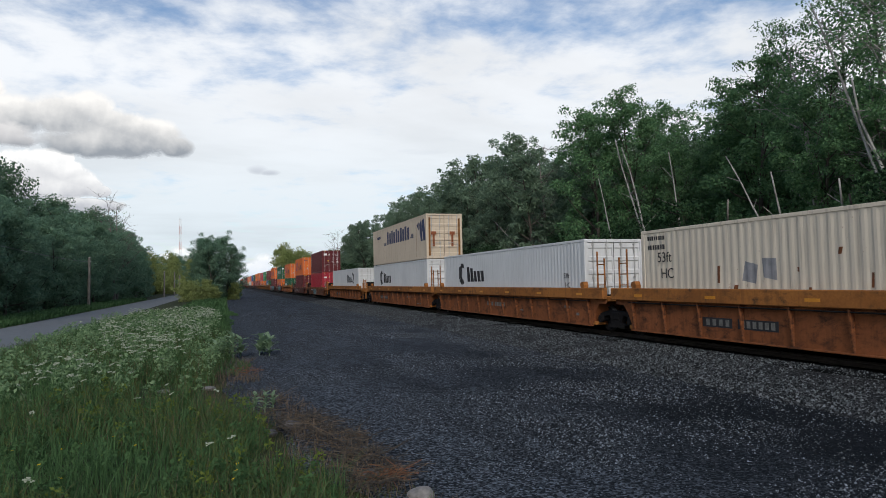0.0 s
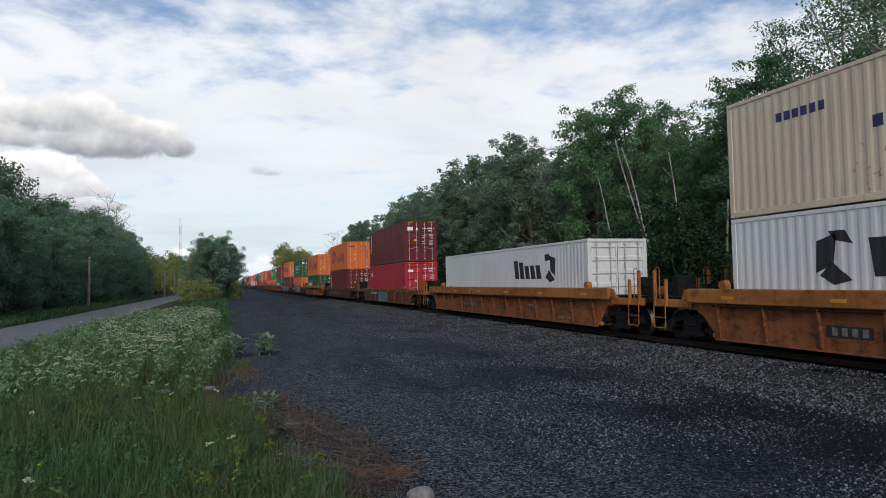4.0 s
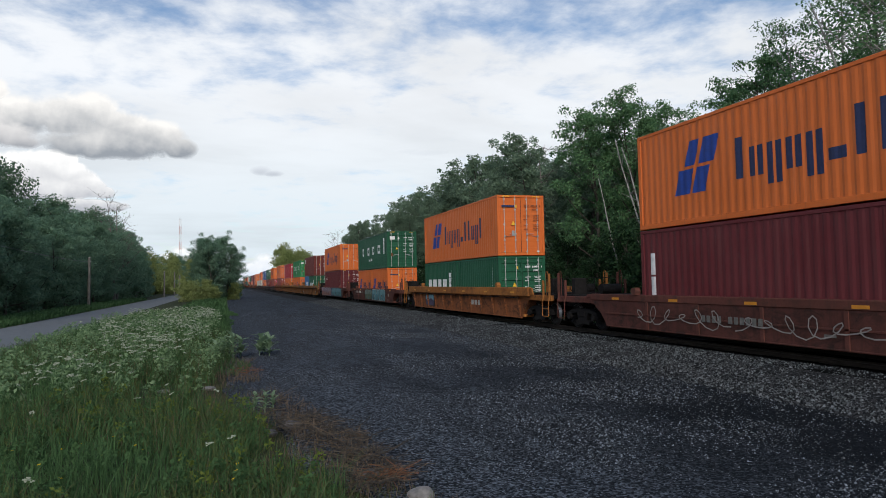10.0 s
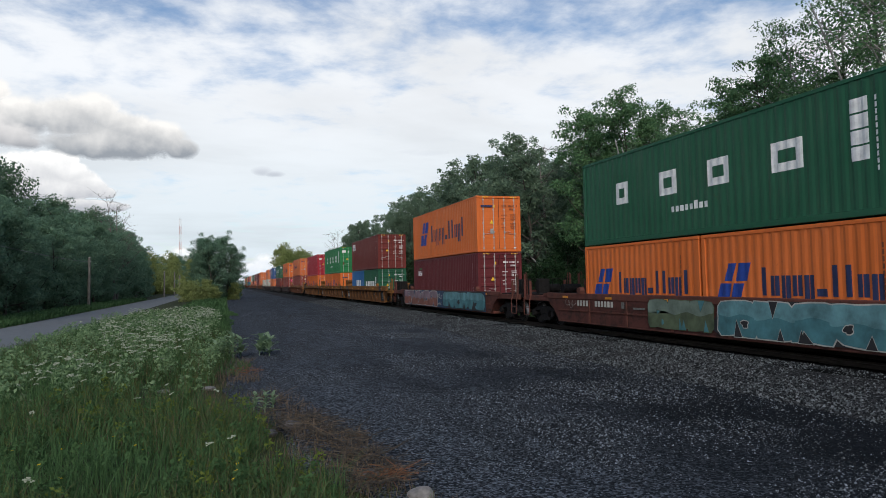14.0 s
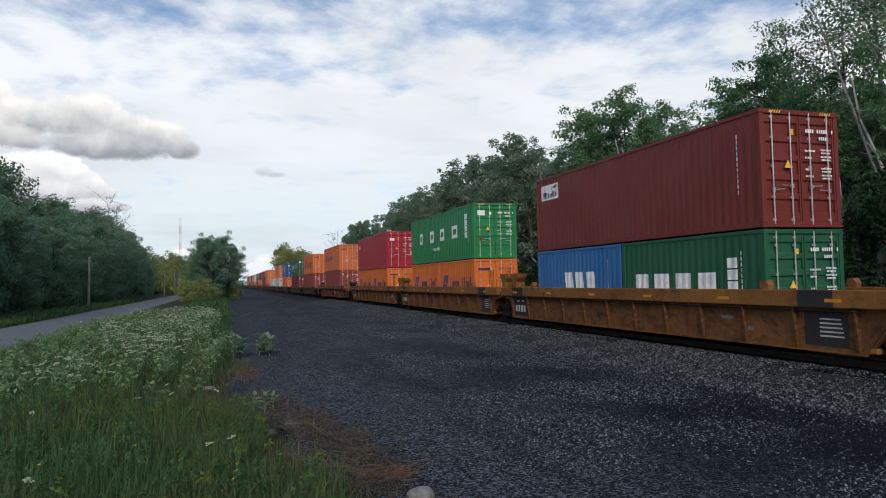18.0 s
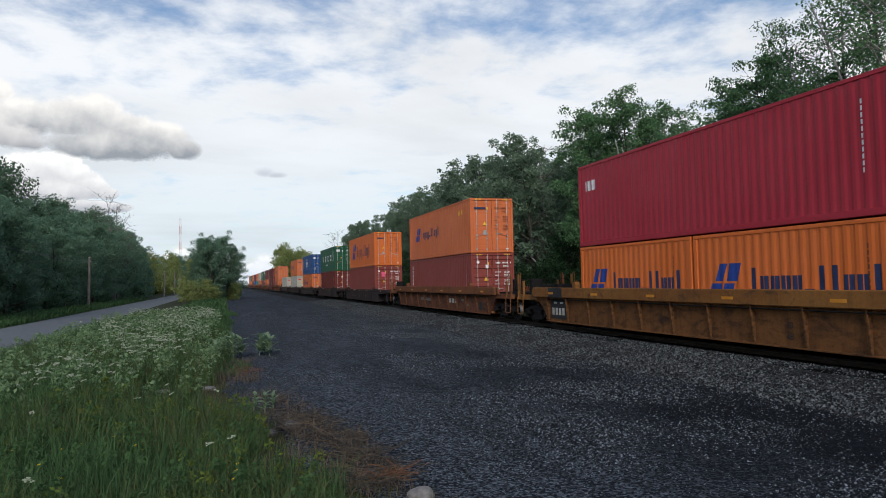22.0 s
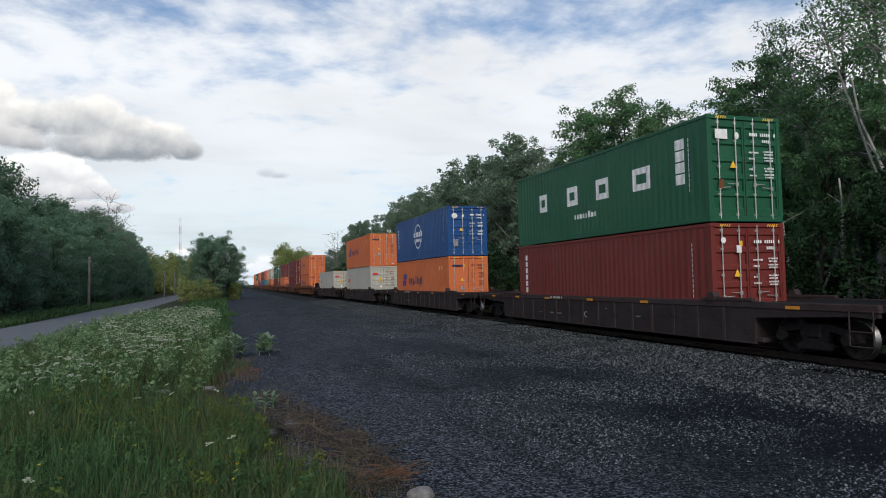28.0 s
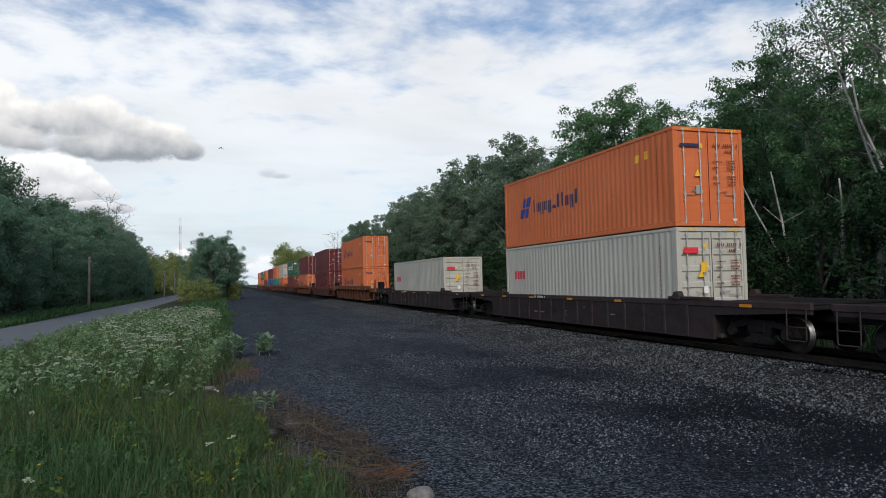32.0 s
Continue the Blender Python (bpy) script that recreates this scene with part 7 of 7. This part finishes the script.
utility_pole(-14.3, 82, 5.5, 0.16, "weathered grey wooden pole beside the road")
utility_pole(-11.5, 142, 5.0, 0.16, "distant wooden pole beside the road")
utility_pole(-11.2, 165, 5.4, 0.17, "distant wooden pole beside the road")
utility_pole(-9.2, 150, 4.4, 0.16, "distant wooden pole beside the road")
wire = Shape()
pa, pb = Vector((-14.3, 82, 5.0)), Vector((-13.9, 26, 5.75))
pts = [pa.lerp(pb, i / 16) - Vector((0, 0, 0.35 * (1 - (2 * i / 16 - 1) ** 2))) for i in range(17)]
wire.tube(pts, 0.02, 5)
tagged(part("overhead_wire", wire, WIRE), "thin grey wire sagging from the pole", "cable")

mast = new("radio_mast")
mr = [plain("mast_white", (0.75, 0.75, 0.74), 0.5), plain("mast_red", (0.60, 0.36, 0.33), 0.5)]
MH = 58.6
for k in range(9):
    z0, z1 = MH * k / 9, MH * (k + 1) / 9
    s = Shape()
    for a in range(3):
        c, d = cos(a * 2 * pi / 3), sin(a * 2 * pi / 3)
        s.rod((c * 0.9, d * 0.9, z0), (c * 0.9, d * 0.9, z1), 0.16, n=6)
        c2, d2 = cos((a + 1) * 2 * pi / 3), sin((a + 1) * 2 * pi / 3)
        for j in range(4):
            za, zb = z0 + (z1 - z0) * j / 4, z0 + (z1 - z0) * (j + 1) / 4
            s.rod((c * 0.9, d * 0.9, za), (c2 * 0.9, d2 * 0.9, zb), 0.08, n=4)
    part("mast_section", s, mr[k % 2], mast, "red lattice section" if k % 2 else "white lattice section")
part("mast_antenna", Shape().rod((0, 0, MH), (0, 0, MH + 2.5), 0.12, 0.05, 6), mr[0], mast)
mast.matrix_basis = pose(-36.3, 602, 0)
tagged(mast, "tall red and white lattice radio mast far off", "radio mast")

# ------------------------------------------------------------------ cumulus clouds: soft sheets of sky far behind the rest
CLOUDS = []


def cloud_mat(name, puffs, belly, crown, soft, low, high_, dense=1.0):
    """Ragged cover from overlapping rounds, grey at the foot and bright at the crown."""
    m = Mat(name)
    mat = m.mat
    m.n.remove(m.b)
    n1 = m.noise(0.013, 6, 0.55)
    n2 = m.noise(0.032, 5, 0.6)
    lump = m.math("ADD", m.math("MULTIPLY", m.math("SUBTRACT", n1, 0.5), 1.1), m.math("MULTIPLY", m.math("SUBTRACT", n2, 0.5), 0.9))
    field = weight = tilt = None
    sep = m.n.new("ShaderNodeSeparateXYZ")
    m.l.new(m.coord(), sep.inputs[0])
    for cx, cz, rx, rz in puffs:
        dx = m.math("DIVIDE", m.math("SUBTRACT", sep.outputs[0], cx), rx)
        dz = m.math("DIVIDE", m.math("SUBTRACT", sep.outputs[2], cz), rz)
        d = m.math("SUBTRACT", 1.0, m.math("ADD", m.math("MULTIPLY", dx, dx), m.math("MULTIPLY", dz, dz)))
        field = d if field is None else m.math("MAXIMUM", field, d)
        w = m.math("POWER", m.math("MAXIMUM", m.math("ADD", d, 0.6), 0.001), 3.0)
        wz = m.math("MULTIPLY", w, dz)
        weight = w if weight is None else m.math("ADD", weight, w)
        tilt = wz if tilt is None else m.math("ADD", tilt, wz)
    cover_ = m.ramp(m.math("ADD", field, lump), 0.0, soft, 0.0, dense)
    lobe = m.math("MAXIMUM", m.math("MINIMUM", m.math("DIVIDE", tilt, weight), 0.9), -0.9)
    # each lobe is bright above and grey below, and the whole cloud darker towards its flat foot
    shade = m.math("ADD", m.math("ADD", m.math("MULTIPLY", m.ramp(sep.outputs[2], low, high_), 0.62), m.math("MULTIPLY", lobe, 0.26)), m.math("MULTIPLY", m.math("SUBTRACT", n1, 0.5), 0.9))
    up = m.ramp(m.math("ADD", shade, m.math("MULTIPLY", m.math("SUBTRACT", n2, 0.5), 0.25)), -0.06, 0.62)
    col = m.mix(up, belly, crown)
    em = m.n.new("ShaderNodeEmission")
    m.l.new(col, em.inputs["Color"])
    clear_ = m.n.new("ShaderNodeBsdfTransparent")
    mix_ = m.n.new("ShaderNodeMixShader")
    m.l.new(cover_, mix_.inputs[0])
    m.l.new(clear_.outputs[0], mix_.inputs[1])
    m.l.new(em.outputs[0], mix_.inputs[2])
    m.l.new(mix_.outputs[0], m.n["Material Output"].inputs["Surface"])
    return mat


def cloud(side, up, dist, wide, tall, puffs, belly, crown, soft, label, drift, dense=1.0):
    """side, up: sines of its direction; wide, tall: half sizes of the sheet in metres; puffs in metres from its middle."""
    low = min(c - r * 0.7 for _, c, _, r in puffs)
    top_ = max(c + r * 0.6 for _, c, _, r in puffs)
    mat = cloud_mat("cloud_cover", puffs, belly, crown, soft, low, top_, dense)
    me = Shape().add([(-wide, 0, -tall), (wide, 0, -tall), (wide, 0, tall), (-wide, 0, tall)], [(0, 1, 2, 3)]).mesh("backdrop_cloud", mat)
    ob = new("backdrop_cloud", me)
    ob.visible_shadow = False
    tagged(ob, label, "cloud", kind="structure")
    place = Vector((side * dist, math.sqrt(1 - side ** 2 - up ** 2) * dist, up * dist + EYE_Z))
    CLOUDS.append((ob, place, drift, -math.degrees(math.atan2(place.x, place.y))))


CS = 1.27
BELLY, CROWN = (0.33, 0.355, 0.385), (0.99, 0.955, 0.90)
cloud(-0.1539, 0.2105, 1500, 300, 170, [((a - 15) * CS, (b - 4) * CS, r * CS * 1.04, q * CS * 1.04) for a, b, r, q in
      ((-142, 50, 32, 20), (-156, 26, 34, 22), (-97, 14, 48, 30), (-35, 20, 54, 36), (-2, 34, 38, 26), (32, 5, 58, 32), (85, -3, 50, 27), (122, -19, 30, 18), (16, -23, 96, 22))],
      BELLY, CROWN, 0.5, "grey-bellied cumulus cloud with bright top", 21)
cloud(-0.2521, 0.2012, 1500, 260, 170, [(a * CS, b * CS, r * CS, q * CS) for a, b, r, q in ((-12, -8, 46, 20), (10, -19, 26, 11), (-44, 0, 50, 26))], (0.40, 0.41, 0.43), (0.86, 0.83, 0.80), 0.7, "grey cumulus cloud with soft edges", 21)
cloud(-0.2006, 0.139, 1700, 260, 140, [((a - 12) * 1.43, b * 1.43, r * 1.36, q * 1.36) for a, b, r, q in
      ((7, 36, 24, 18), (-14, 26, 36, 24), (-42, 17, 50, 32), (10, 8, 48, 28), (41, -6, 32, 17), (64, -14, 18, 11), (-7, -12, 80, 18), (38, -36, 66, 12))], (0.52, 0.53, 0.56), (1.06, 1.04, 1.0), 0.28, "bright white cumulus cloud over the trees", 22)
cloud(0.0489, 0.1625, 1500, 90, 50, [(a * CS, b * CS, r * CS, q * CS) for a, b, r, q in ((-6, 2, 20, 9), (14, -3, 20, 6))], (0.52, 0.55, 0.60), (0.70, 0.73, 0.77), 0.9, "small torn grey cloud", 22, 0.85)
cloud(0.281, 0.19, 1500, 100, 40, [(a * CS, b * CS, r * CS, q * CS) for a, b, r, q in ((0, 0, 40, 6), (-30, 3, 24, 4))], (0.62, 0.66, 0.72), (0.72, 0.76, 0.8), 2.0, "faint torn grey cloud", 14, 0.5)
cloud(-0.0608, 0.0424, 2400, 220, 80, [(a * 2.03, b * 2.03, r * 2.03, q * 2.03) for a, b, r, q in ((0, 0, 24, 16), (-18, -6, 20, 12), (24, -4, 24, 13), (10, -16, 60, 12))], (0.72, 0.78, 0.85), (0.96, 0.96, 0.94), 0.7, "low white cloud bank behind the far trees", 4)
cloud(0.0508, 0.0302, 2400, 220, 80, [(a * 2.03, b * 2.03, r * 2.03, q * 2.03) for a, b, r, q in ((2, 0, 26, 18), (-20, -8, 24, 12), (22, -6, 18, 10), (0, -14, 50, 12))], (0.72, 0.78, 0.85), (0.94, 0.95, 0.95), 0.7, "low white cloud bank behind the far trees", 4)



# ------------------------------------------------------------------ a bird that takes off from the lot
bird = new("bird")
PLUME = plain("dark_plumage", (0.022, 0.021, 0.024), 0.7)
body = Shape()
prof = [(-0.10, 0.004), (-0.07, 0.020), (-0.02, 0.030), (0.03, 0.028), (0.065, 0.018), (0.085, 0.017), (0.10, 0.010), (0.118, 0.002)]
for y, r in prof:
    body.v += [(r * cos(2 * pi * k / 8), y, r * sin(2 * pi * k / 8)) for k in range(8)]
body.f = [(j * 8 + k, j * 8 + (k + 1) % 8, (j + 1) * 8 + (k + 1) % 8, (j + 1) * 8 + k) for j in range(len(prof) - 1) for k in range(8)]
body.m = [0] * len(body.f)
part("body", body, PLUME, bird, smooth=True)
WINGS = []
for side in (-1, 1):
    poly = [(0, 0.05), (side * 0.10, 0.07), (side * 0.22, 0.0), (side * 0.10, -0.035), (0, -0.04)]
    wing = part("wing", Shape().prism(poly if side > 0 else poly[::-1], 2, -0.003, 0.003), PLUME, bird, "dark swept wing", at=pose(side * 0.02, 0, 0.015))
    WINGS.append((wing, side))
part("tail", Shape().prism([(-0.012, -0.08), (0.012, -0.08), (0.03, -0.16), (0, -0.145), (-0.03, -0.16)], 2, -0.003, 0.003), PLUME, bird, "forked tail")
tagged(bird, "small dark bird taking off from the gravel", "bird")


def rolled(t):
    for (ta, da), (tb, db) in zip(ROLLED, ROLLED[1:]):
        if t <= tb:
            return da + (db - da) * (t - ta) / (tb - ta)
    return ROLLED[-1][1]


def motions():
    """The train rolls towards and past the camera, every wheelset turns with it, and the clouds drift."""
    for ob, q in CARS:
        walk(ob, [(t, pose(TRACK_X, q - d, RAIL_Z)) for t, d in ROLLED])
    for ob, q, z in CONTAINERS:
        walk(ob, [(t, pose(TRACK_X, q - d, RAIL_Z + z)) for t, d in ROLLED])
    for ob, place, drift, turn in CLOUDS:
        walk(ob, [(t, pose(place.x + d, place.y, place.z - d * 0.3, 0, 0, turn)) for t, d in ((0, 0), (32, drift))])
    flight = ((0, 4.1, 46.2, 0.055), (31.2, 4.1, 46.2, 0.055), (31.3, 3.95, 46.1, 1.71), (31.4, 3.74, 46.1, 3.42), (31.5, 3.46, 46.1, 4.87), (31.6, 3.14, 46.2, 6.13), (31.7, 2.82, 46.2, 7.43), (31.8, 2.22, 46.3, 9.03), (31.9, -0.09, 47.0, 10.11), (32, -0.23, 47.0, 11.4))
    walk(bird, [(t, pose(x, y, z, 35 if 31.25 < t else 0, 0, 30)) for t, x, y, z in flight])
    for wing, side in WINGS:
        walk(wing, [(0, pose(side * 0.02, 0, 0.015, 0, side * 70)), (31.2, pose(side * 0.02, 0, 0.015, 0, side * 70))]
             + [(31.3 + k * 0.07, pose(side * 0.02, 0, 0.015, 0, side * (-35 if k % 2 else 30))) for k in range(11)])
    turns = [(k / FPS, math.degrees(rolled(k / FPS) / 0.42) % 360) for k in range(32 * FPS + 1)]
    for ob, dy in WHEELS[:NEAR_WHEELS]:
        walk(ob, [(t, pose(0, dy, 0.44, a)) for t, a in turns])


motions()
